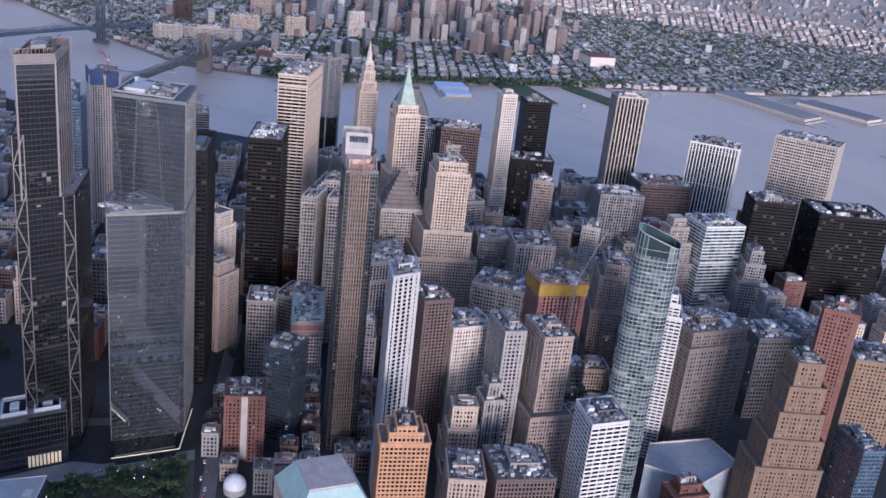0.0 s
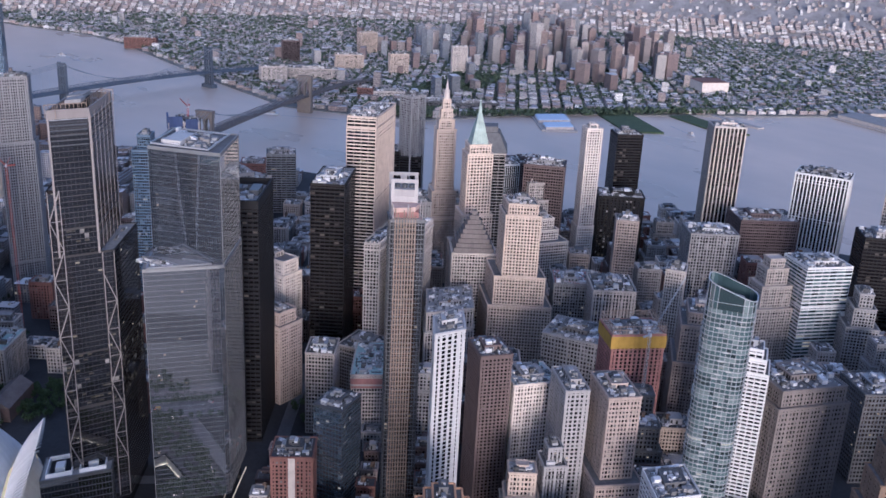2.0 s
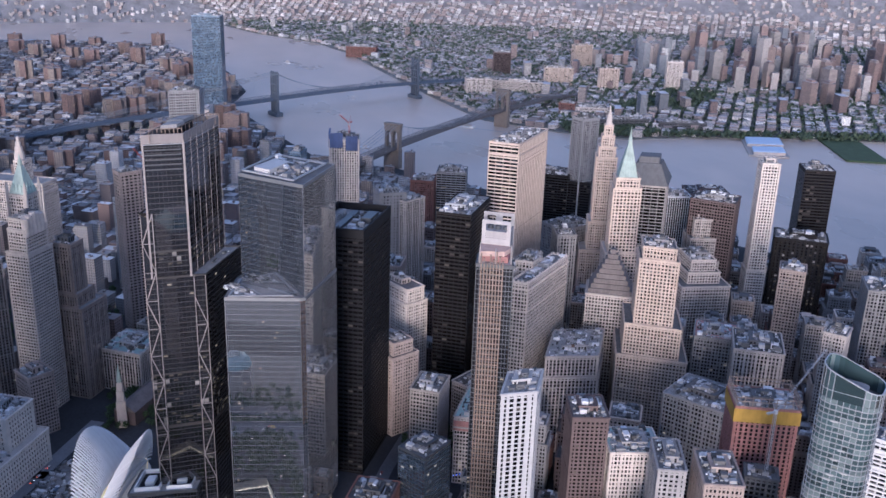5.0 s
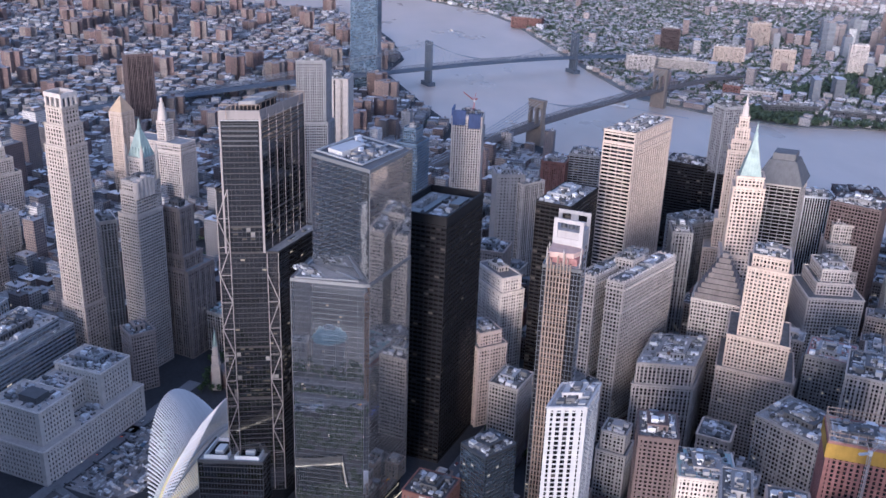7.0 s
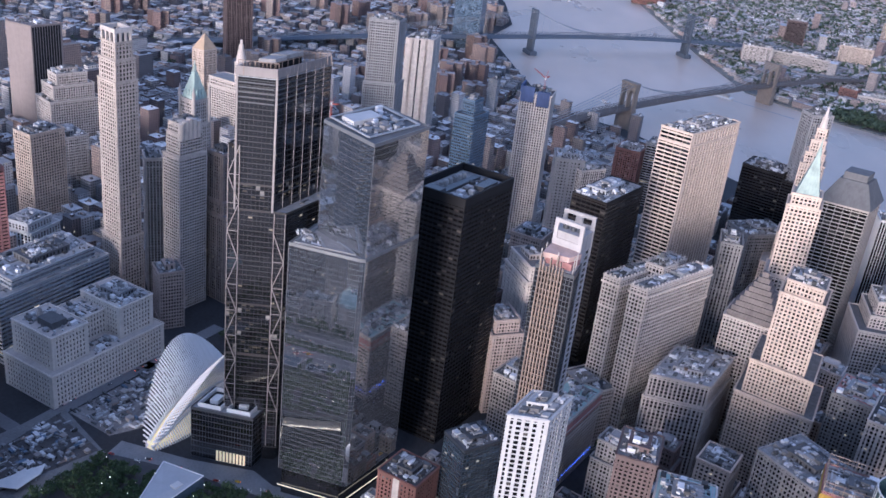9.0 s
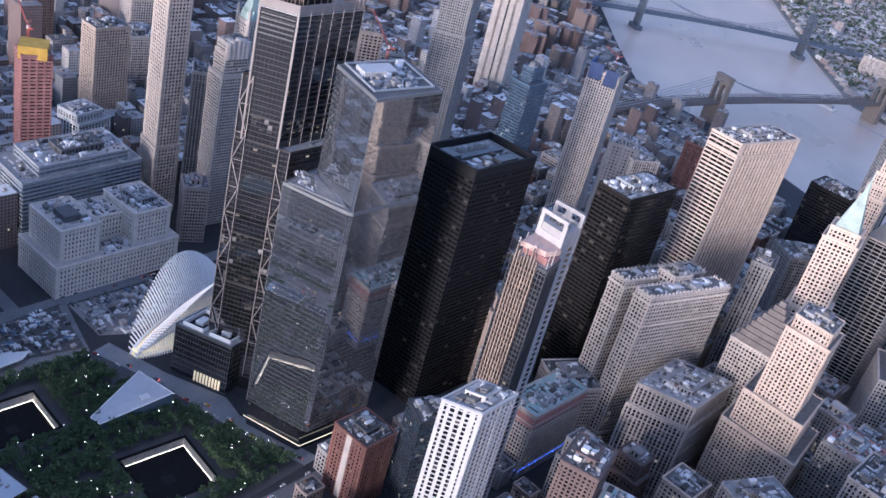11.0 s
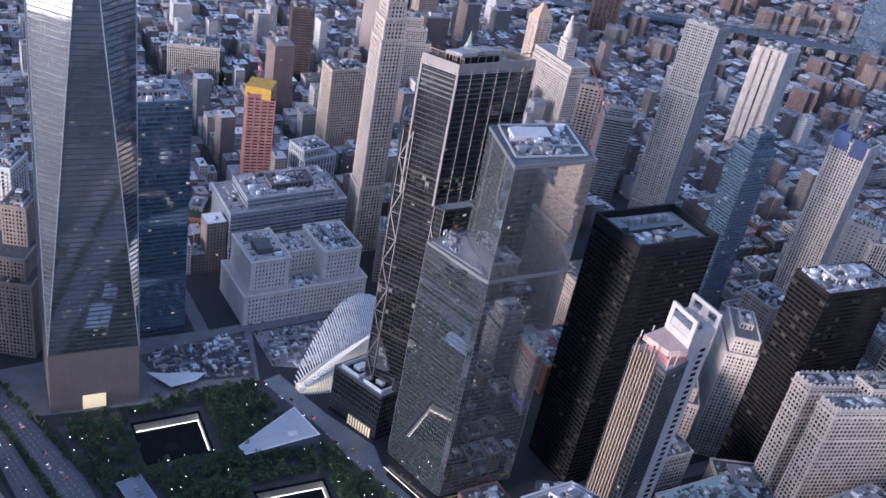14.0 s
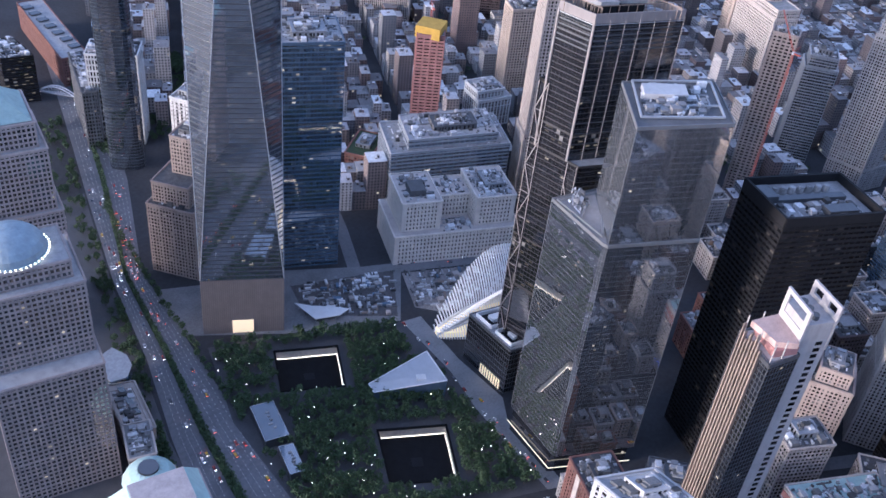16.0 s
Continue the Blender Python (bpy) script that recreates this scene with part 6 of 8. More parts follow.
tower("slim_stone_tower", "slim stone tower with blank side", face_quad((24.1, -597.3), (10.3, -610.1), 24), 140, S_LIME, None, GRAVEL, 4)
tower("brown_setback_tower", "brown stone tower with terraces", face_quad((-62.6, -542.1), (-85.4, -569.7), 45), 136, S_TAN, [(-0.1, 1.1, -0.1, 1.1, 0, 90), (0, 1, 0, 1, 90, 125), (0.15, 0.85, 0.1, 0.9, 125, 136)], GRAVEL, 3)
tower("low_tan_block", "low tan brick block with cluttered roof", face_quad((-201.2, -268.1), (-215.7, -290.8), 40), 62, S_TAN, None, GRAVEL, 7)
tower("low_brown_block", "low brown brick block with cluttered roof", face_quad((-222.8, -295.1), (-241.8, -335.9), 45), 66, S_BROWN, None, GRAVEL, 9)
tower("dark_glass_low_block", "dark glass office block with a cluttered roof", face_quad((-178.9, -652.8), (-198.5, -698.0), 45), 88, S_DARK, None, GRAVEL, 8)
tower("grey_podium_block", "low grey office block", face_quad((-189.8, -704.4), (-199.8, -737.5), 50), 92, S_GREY, None, GRAVEL, 6)
tower("slim_stepped_grey_tower", "slim grey stone tower narrowing in steps to a flat roof", face_quad((-63.9, -771.1), (-80.8, -792.3), 34), 120, S_GREY, [(-0.1, 1.1, -0.1, 1.1, 0, 85), (0.1, 0.9, 0, 0.9, 85, 105), (0.25, 0.75, 0.1, 0.8, 105, 120)], GRAVEL, 1)
tower("blue_glass_low_block", "blue glass block by the park", face_quad((-338.3, -580.7), (-346.8, -597.9), 40), 75, S_BLUE, None, GRAVEL, 4)
tower("yellow_lit_tower", "dark tower with lit yellow window columns", face_quad((304.4, -730.7), (272.6, -780.8), 40), 125, style(BRONZE, GLASS_LIT, 5, 3.8, 0.5, 0.3, 0.5, 0.3, True), None, GRAVEL, 4)
tower("brick_telephone_tower", "tan brick telephone tower stepping up", face_quad((-112.6, 238.2), (-88.9, 201.6), 55), 92, S_TAN, [(0, 1, 0, 1, 0, 72), (0.08, 0.85, 0.1, 0.95, 72, 92), (0.3, 0.75, 0.45, 0.9, 92, 128)], GRAVEL, 3)
tower("white_lattice_block", "white lattice-fronted college block", face_quad((-55, 462), (-14, 432), 34), 103, style(WHITE, GLASS_DARK, 3.0, 6.5, 0.55, 0.3), None, TARROOF, 7)
d = Vector((0.84, -0.54))
leaf = []
for k in range(16):
    a = 2 * math.pi * k / 16
    ca, sa = math.cos(a), math.sin(a)
    u, w = 17.5 * math.copysign(abs(ca) ** 0.65, ca), 11.5 * math.copysign(abs(sa) ** 0.65, sa)
    leaf.append((-47.5 + d.x * u - d.y * w, 407 + d.y * u + d.x * w))
rt, _ = shell("slate_glass_tower", "slate-blue glass apartment tower with rounded corners", leaf, 222, style(DARKALU, GLASS_SLATE, 2.6, 3.6, 0.06, 0.12, 0.1, 0.15), "apartment tower", roof=MEMBRANE)
tower("white_slim_block", "slim white tiled block", face_quad((-35.7, 329.0), (-26.4, 312.9), 34), 110, style(WHITE, GLASS, 4, 3.6, 0.6, 0.5), None, MEMBRANE, 2)
tower("green_roof_school", "brick school block with a green roof", face_quad((120.0, 261.7), (135.0, 238.5), 50), 32, S_BRICK, None, GRASS, 0)
tower("netted_orange_tower", "unfinished tower in orange netting under a yellow top", face_quad((196.4, 248.7), (217.2, 230.5), 26), 150, style(NETTING, GLASS_DARK, 7, 3.6, 0.25, 0.66, 0.6, 0.3), None, RAWCONC, 2)
tower("beige_flats_slab", "beige brick slab of flats", face_quad((389.0, 294.4), (429.0, 274.2), 30), 118, S_CREAM, None, GRAVEL, 4)
tower("white_small_block", "white stepped office block", face_quad((312.2, 260.2), (354.9, 248.8), 34), 46, style(WHITE, GLASS, 4, 3.6, 0.4, 0.5), [(0, 1, 0, 1, 0, 36), (0, 0.8, 0.1, 1, 36, 46)], MEMBRANE, 4)
tower("pale_tall_flats", "pale slim tower of flats", face_quad((288.5, 122.3), (296.2, 107.9), 26), 150, style(PALE, GLASS, 3, 3.3, 0.4, 0.5, 0.4, 0.8), None, GRAVEL, 4)
tower("old_corner_block", "tan corner block by the church", face_quad((217.1, 82.7), (230.9, 62.8), 26), 62, S_TAN, None, GRAVEL, 3)
tower("brown_tall_slab", "brown brick tall slab of flats", face_quad((518.5, 472.8), (541.5, 452.5), 24), 118, S_BROWN, None, GRAVEL, 4)
tower("white_lit_block", "pale block with a lit sign", face_quad((380.9, 564.7), (428.0, 516.3), 45), 62, S_LIME, None, GRAVEL, 6)
YELLOW_TOWER = ((-70.5, -457.2), (-86.7, -501.0), 34)
tower("yellow_crane_tower", "unfinished salmon-netted tower with a yellow jump form", face_quad(*YELLOW_TOWER), 133, style(NETTING, GLASS_DARK, 3.4, 3.5, 0.55, 0.3, 0.2, 0.4), None, RAWCONC, 4)
tower("old_low_block", "old stone corner block with a small dome", face_quad((109.5, -319.3), (132.2, -351.7), 40), 62, S_LIME, None, TARROOF, 6)
tower("old_office_wing", "stone office block beside Broadway", face_quad((84.0, -268.3), (113.7, -285.9), 26), 82, S_LIME, None, GRAVEL, 3)
tower("small_dark_glass_hotel", "small dark glass hotel block", face_quad((-24.3, -230.4), (-4.7, -255.6), 26), 88, style(DARKALU, GLASS_BLUE, 3, 3.6, 0.1, 0.2, 0.2, 0.3), None, GRAVEL, 5)
tower("dark_tower_by_the_bridge", "tall dark glass apartment tower by the bridge", face_quad((1635.0, -76.4), (1614.4, -138.8), 30), 238, style(BLUEMETAL, GLASS_BLUE, 3.0, 3.6, 0.08, 0.2, 0.1, 0.1), None, GRAVEL, 4)
tower("pale_bank_annex", "pale stone office tower behind the court block", face_quad((283.0, -448.4), (279.3, -468.3), 34), 150, S_GREY, None, GRAVEL, 4)
tower("grey_mid_block", "grey office block with roof plant", face_quad((412.2, -508.8), (432.0, -558.3), 40), 110, S_GREY, None, GRAVEL, 6)
tower("pale_riverside_block", "pale factory block by the far bridge end", face_quad((1872.4, -795.8), (1866.0, -866.5), 30), 48, S_PALE, None, GRAVEL, 3)
tower("long_pale_block", "long pale factory block on the far shore", face_quad((1917.1, -881.6), (1855.4, -1019.4), 40), 36, S_PALE, None, GRAVEL, 3)
tower("cream_twin_block", "cream apartment block on the far shore", face_quad((2027.9, -1078.2), (2003.7, -1158.5), 40), 52, S_CREAM, None, GRAVEL, 3)
tower("tan_slab_tower", "tan apartment slab on the far shore", face_quad((2307.5, -1285.0), (2319.2, -1350.1), 24), 78, S_CREAM, None, GRAVEL, 3)
tower("tan_slab_tower", "tan apartment slab near the park", face_quad((1913.3, -1204.6), (1904.2, -1260.2), 24), 66, S_CREAM, None, GRAVEL, 3)
tower("white_tall_slab", "pale apartment slab on the far shore", face_quad((1897.3, -1406.2), (1886.6, -1451.0), 22), 86, S_PALE, None, GRAVEL, 3)
tower("dark_block", "dark brick office block on the far shore", face_quad((2217.3, -978.4), (2205.0, -1031.2), 30), 70, S_BROWN, None, GRAVEL, 3)
tower("white_terrace_block", "white terraced apartment block by the water", face_quad((1588.7, -1002.9), (1566.2, -1080.8), 34), 22, S_PALE, None, GRAVEL, 3)
tower("lattice_block", "dark lattice-fronted apartment block by the park", face_quad((1429.1, -1001.1), (1418.9, -1121.8), 30), 24, S_DARK, None, GRAVEL, 3)
tower("lattice_block", "dark lattice-fronted apartment block beyond", face_quad((1396.7, -1135.5), (1365.2, -1245.3), 30), 22, S_DARK, None, GRAVEL, 3)
tower("brick_power_house", "brick power house with tall stacks", face_quad((2616.6, -579.0), (2583.4, -675.0), 50), 35, S_BRICK, None, GRAVEL, 3)
tower("brick_waterside_block", "brick block by the bridge end", face_quad((1620.2, -968.8), (1598.5, -1002.7), 30), 28, S_BRICK, None, GRAVEL, 3)


# ---- memorial square ----
SQUARE = [(-128, 122), (-66, 98), (22, 52), (14, -20), (2, -62), (-12, -152), (-166, -85), (-156, 40)]
s = Shape()
holed(s, SQUARE, POOLS, 0.15)
flat("pavement_memorial", s, PLAZA, "grey stone paving of the memorial square", "pavement")
STRIP = emitter("pool_light", (1.0, 0.78, 0.52), 2.4)
FALL = solid("falling_water", (0.46, 0.42, 0.37), 0.35, var=0.35, scale=0.6)
for P in POOLS:
    P = ccw(P)
    c = (sum(p[0] for p in P) / 4, sum(p[1] for p in P) / 4)
    loc = [(p[0] - c[0], p[1] - c[1]) for p in P]
    pool = thing("memorial_pool", "sunken square memorial pool with lit waterfall walls", "pool", (*c, 0), "memorial pools")
    inner, core = shrink(loc, 0.975), shrink(loc, 0.16)
    s = Shape()
    for i in range(4):
        p, q = loc[i], loc[(i + 1) % 4]
        L = math.dist(p, q)
        u = ((q[0] - p[0]) / L, (q[1] - p[1]) / L)
        s.obox(p, u, (u[1], -u[0]), 0, L, -1.6, 0.0, -0.3, 1.1)
    part("parapet", s, GRANITE, pool, "dark bronze name parapet")
    s = Shape()
    for i in range(4):
        p, q = inner[i], inner[(i + 1) % 4]
        s.face([(*q, -9), (*p, -9), (*p, 0), (*q, 0)])
    part("waterfall", s, FALL, pool, "thin falling water on the wall")
    s = Shape()
    s.face([(*p, 0.0) for p in loc] if False else [(*p, -8.9) for p in inner])
    part("basin", s, GRANITE, pool, "black granite basin")
    s = Shape()
    s.prism(core, -8.9, -8.7)
    part("centre_void", s, BLACK, pool)
    s = Shape()
    edge = shrink(inner, 0.985)
    for p, q in zip(edge, edge[1:] + edge[:1]):
        s.beam((*p, -8.65), (*q, -8.65), 0.2)
    part("light_line", s, STRIP, pool, "warm light line at the foot of the wall")
    s = Shape()
    for p, q, p2, q2 in zip(loc, loc[1:] + loc[:1], inner, inner[1:] + inner[:1]):
        s.face([(*p, 0.02), (*q, 0.02), (*q2, 0.02), (*p2, 0.02)])
    part("weir_edge", s, GRANITE, pool)

mus = thing("museum_pavilion", "low folded steel and glass museum pavilion", "museum", (-30, -12, 0))
mp = [(-55, 3.5), (-57, -5.5), (-9, -37), (0, -2.5)]
ml = [(x + 30, y + 12) for x, y in mp]
mz = [9.5, 8.5, 18.0, 18.5]
s = Shape()
for i in range(4):
    p, q, zp, zq = ml[i], ml[(i + 1) % 4], mz[i], mz[(i + 1) % 4]
    s.face([(*p, 0.1), (*q, 0.1), (*q, zq), (*p, zp)])
part("wall", s, BLUEMETAL, mus, "grey steel wall panels")
s = Shape()
for i in range(4):
    p, q = ml[i], ml[(i + 1) % 4]
    s.beam((*p, mz[i] + 0.2), (*q, mz[(i + 1) % 4] + 0.2), 0.7)
part("roof_edge", s, RIBWHITE, mus)
mid_m = ((ml[1][0] + ml[2][0]) / 2 * 0.6 + (ml[0][0] + ml[3][0]) / 2 * 0.4, (ml[1][1] + ml[2][1]) / 2 * 0.6 + (ml[0][1] + ml[3][1]) / 2 * 0.4, 14.6)
for i in range(4):
    s = Shape()
    s.face([(*ml[i], mz[i] + 0.1), (*ml[(i + 1) % 4], mz[(i + 1) % 4] + 0.1), mid_m])
    part("roof_panel", s, STEEL, mus, "pale folded steel roof panel")
s = Shape()
s.solid_quads([(x, y, 12.5) for x, y in ((4, -9), (10, -13), (13, -8), (7, -4))] + [(x, y, 16.8) for x, y in ((4, -9), (10, -13), (13, -8), (7, -4))])
part("roof_box", s, WHITE, mus)
FOOTPRINTS.append(mp)
site = thing("white_roofed_shed", "white folded roof over a low site entrance", "shed", (-30, 100, 0))
s = Shape()
sh = ccw([(-12, 22), (-10, -6), (10, -14), (22, -12), (8, 2), (-2, 10)])
s.prism(sh, 5.0, 5.6)
part("roof", s, WHITE, site)
for x, y in ((-10, 18), (-8, -4), (8, -11), (18, -11), (0, 6)):
    s = Shape()
    s.beam((x, y, 0.1), (x, y, 5), 0.4)
    part("post", s, STEEL, site)
rng0 = random.Random(2)
for x, y, w2, d2_, a in ((-138, 19, 17, 36, -0.28), (-146, -21, 10, 26, -0.3)):
    kiosk = thing("glass_roofed_shed", "low shed with a dark glass roof among the trees", "shed", (x, y, 0))
    kiosk.rotation_euler = (0, 0, a)
    s = Shape()
    s.box(-w2 / 2, w2 / 2, -d2_ / 2, d2_ / 2, 0.1, 8.6)
    part("wall", s, DARKALU, kiosk)
    s = Shape()
    s.box(-w2 / 2 - 0.5, w2 / 2 + 0.5, -d2_ / 2 - 0.5, d2_ / 2 + 0.5, 8.6, 9.1)
    part("roof", s, GLASS_BLUE, kiosk)
    s = Shape()
    for p, q in (((-1, -1), (1, -1)), ((1, -1), (1, 1)), ((1, 1), (-1, 1)), ((-1, 1), (-1, -1))):
        s.beam((p[0] * (w2 / 2 + 0.5), p[1] * (d2_ / 2 + 0.5), 9.1), (q[0] * (w2 / 2 + 0.5), q[1] * (d2_ / 2 + 0.5), 9.1), 0.4)
    part("roof_rim", s, STEEL, kiosk)
    for k in range(5):
        s = Shape()
        s.box(rng0.uniform(-2, 1), rng0.uniform(1.2, 3), d2_ * (k - 2) / 9 - 0.7, d2_ * (k - 2) / 9 + 0.7, 9.1, 10)
        part("roof_unit", s, MEMBRANE, kiosk)
    FOOTPRINTS.append([(x - w2, y - d2_ / 2), (x + w2, y - d2_ / 2), (x + w2, y + d2_ / 2), (x - w2, y + d2_ / 2)])


EDGE_L = [(-20, 660), (-56, 540), (-106, 382), (-149, 242), (-174, 137), (-200, 53), (-214, -2), (-236, -130), (-262, -300), (-290, -480)]
EDGE_R = [(26, 660), (-8, 540), (-62, 382), (-122, 242), (-136, 142), (-150, 43), (-160, -45), (-176, -130), (-214, -300), (-246, -480)]


def along(poly_l, poly_r, k, v):
    """A point at the share v along the avenue and the share k across it."""
    n_ = len(poly_l) - 1
    i = min(n_ - 1, int(v * n_))
    t = v * n_ - i
    a = Vector(poly_l[i]).lerp(Vector(poly_l[i + 1]), t)
    b2 = Vector(poly_r[i]).lerp(Vector(poly_r[i + 1]), t)
    return a.lerp(b2, k)


# ---- trees ----
def tree_meshes(seed, height, radius, clumps):
    """A tapered trunk with limbs, and a ragged crown of small leaf clumps with gaps."""
    rng = random.Random(seed)
    t = Shape()
    t.cone(0, 0, 0, height * 0.45, 0.28, 0.16, 7, cap=False)
    limbs = []
    for k in range(5):
        a = k * 2.4 + rng.uniform(-0.4, 0.4)
        tip = (math.cos(a) * radius * 0.6, math.sin(a) * radius * 0.6, height * rng.uniform(0.6, 0.85))
        t.beam((0, 0, height * 0.36), tip, 0.14)
        limbs.append(tip)
    c = Shape()
    for k in range(clumps):
        tip = rng.choice(limbs + [(0, 0, height * 0.85)])
        r = radius * 0.62 * rng.random() ** 0.5
        a, b3 = rng.uniform(0, 2 * math.pi), rng.uniform(-1, 1)
        o = Vector((tip[0] + r * math.cos(a), tip[1] + r * math.sin(a), tip[2] + r * b3 * 0.8))
        n = Vector((rng.uniform(-1, 1), rng.uniform(-1, 1), rng.uniform(0.1, 1))).normalized()
        e = n.orthogonal().normalized() * rng.uniform(0.5, 1.0)
        f2 = n.cross(e).normalized() * rng.uniform(0.5, 1.0)
        c.face([tuple(o + e), tuple(o + f2 * 0.8), tuple(o - e * 0.9), tuple(o - f2)])
    return t.mesh("trunk", BARK), c.mesh("crown", FOLIAGE)


TREES = []
for k in range(4):
    tm, cm = tree_meshes(k, 9.5 + k * 0.8, 3.6 + 0.3 * k, 230)
    tr = thing("oak_tree", "young oak with a ragged dark green crown", "tree", (0, 0, -60), "memorial oaks")
    for n_, m_ in (("trunk", tm), ("crown", cm)):
        o = new(n_, m_)
        o.parent = tr
    TREES.append(tr)
rng = random.Random(11)


def free(x, y, margin=3.0):
    for fp in FOOTPRINTS:
        if inside(x, y, fp):
            return False
        for p in fp:
            if abs(p[0] - x) < margin and abs(p[1] - y) < margin:
                return False
    return not any(inside(x, y, shrink(P, 1.14)) for P in POOLS)


def plant(points, group, first=False):
    for i, (x, y) in enumerate(points):
        m = pose(x, y, 0.1, 0, 0, rng.uniform(0, 360))
        k = rng.uniform(0.8, 1.15)
        o = copy_thing(TREES[rng.randrange(4)], m)
        o.scale = (k, k, k)
        tagged(o, group=group)


pts = []
u1, u2 = Vector((0.87, -0.49)), Vector((0.49, 0.87))
for i in range(-26, 27):
    for j in range(-30, 31):
        if j % 5 == 0 and (i // 4) % 2:
            continue
        p = Vector((-72, -12)) + u1 * i * 6.6 + u2 * j * 5.6 + Vector((rng.uniform(-1.2, 1.2), rng.uniform(-1.2, 1.2)))
        if inside(p.x, p.y, shrink(SQUARE, 0.96)) and free(p.x, p.y) and rng.random() < 0.86 and p.x < -4 + (p.y + 60) * 0.12:
            pts.append((p.x, p.y))
plant(pts[::2][:290], "memorial oaks")
REST = pts[1::2]
for tr in TREES:
    tr.location = (-158, -70 + 4 * TREES.index(tr), 0.1)
# street trees along the avenue and in the parks
row = []
for k in range(70):
    t = k / 69
    row.append((-96 - 84 * t ** 0.7 + rng.uniform(-2, 2), 360 - 620 * t + rng.uniform(-2, 2)))
for k in range(230):
    v = rng.random()
    q = along(EDGE_L, EDGE_R, -0.12 - 0.5 * rng.random() ** 2, 0.12 + 0.6 * v)
    row.append((q.x, q.y))
for k in range(26):
    row.append((-220 + rng.uniform(-6, 8), 8 + k * -3.5 + rng.uniform(-3, 3)))
for k in range(60):
    row.append((230 + rng.uniform(0, 52), -20 + rng.uniform(-34, 22)))
WOODS = [(x, y) for x, y in row if free(x, y, 1.0)]
park = []
for k in range(160):
    park.append((430 + rng.uniform(0, 150), 20 + rng.uniform(-60, 140)))
for k in range(60):
    park.append((-60 + rng.uniform(0, 80), 430 + rng.uniform(0, 60)))
for k in range(170):
    a, b2 = rng.random(), rng.random()
    park.append((30 + a * 46 + b2 * 48, 528 - a * 28 + b2 * 92))
for k in range(110):
    park.append((218 + rng.uniform(0, 72), -62 + rng.uniform(0, 84)))
for k in range(60):
    park.append((100 + rng.uniform(0, 60), -280 + rng.uniform(-24, 30)))
for k in range(50):
    park.append((160 + rng.uniform(0, 60), -470 + rng.uniform(-30, 30)))
for k in range(60):
    park.append((125 + rng.uniform(0, 28), -318 - rng.uniform(0, 80)))
WOODS += REST + [(x, y) for x, y in park if free(x, y, 2.0)]
woods = Shape()
for x, y in WOODS:
    h = rng.uniform(6.5, 10)
    woods.cone(x, y, 0, h * 0.5, 0.25, 0.15, 5, cap=False)
    for k in range(90):
        a, r, z = rng.uniform(0, 6.28), 3.4 * rng.random() ** 0.5, rng.uniform(-1, 1)
        r *= math.sqrt(1 - z * z * 0.8) * rng.uniform(0.7, 1.1)
        o = Vector((x + r * math.cos(a), y + r * math.sin(a), h * 0.72 + z * h * 0.3))
        n_ = Vector((rng.uniform(-1, 1), rng.uniform(-1, 1), rng.uniform(0.1, 1))).normalized()
        e = n_.orthogonal().normalized() * rng.uniform(0.5, 1.0)
        f2 = n_.cross(e).normalized() * rng.uniform(0.5, 1.0)
        woods.face([tuple(o + e), tuple(o + f2), tuple(o - e), tuple(o - f2)])
flat("street_and_park_trees", woods, FOLIAGE, "dark green trees along the streets and in the parks", "trees", "stuff")

# plaza lamps
pole = Shape()
pole.cone(0, 0, 0, 5.6, 0.1, 0.08, 6)
pole_m = pole.mesh("pole", DARKALU)
globe = Shape()
globe.cone(0, 0, 5.6, 6.0, 0.14, 0.22, 8)
globe.cone(0, 0, 6.0, 6.25, 0.22, 0.08, 8)
globe_m = globe.mesh("globe", LAMP_WARM)
lamp = thing("plaza_lamp", "slim plaza lamp post with a small warm globe", "lamp", (-20, -100, 0.15), "plaza lamps")
for n_, m_ in (("pole", pole_m), ("globe", globe_m)):
    o = new(n_, m_)
    o.parent = lamp
count = 0
for k in range(400):
    x, y = rng.uniform(-160, 10), rng.uniform(-140, 115)
    if inside(x, y, SQUARE) and free(x, y) and count < 85:
        copy_thing(lamp, pose(x, y, 0.15 + rng.uniform(0.8, 2.5)))
        count += 1

# ---- avenue and streets ----
def ribbon(left, right, z):
    s = Shape()
    for (a, b2), (c, d) in zip(zip(left, right), zip(left[1:], right[1:])):
        s.face([(*a, z), (*c, z), (*d, z), (*b2, z)])
    return s


ROADGREY = solid("worn_asphalt", (0.17, 0.17, 0.18), 0.85, var=0.25, scale=0.04, streak=False)
flat("road_avenue", ribbon(EDGE_L, EDGE_R, 0.05), ROADGREY, "broad worn asphalt avenue", "road")
PAINT = solid("road_paint", (0.55, 0.55, 0.53), 0.8, var=0.2, streak=False)


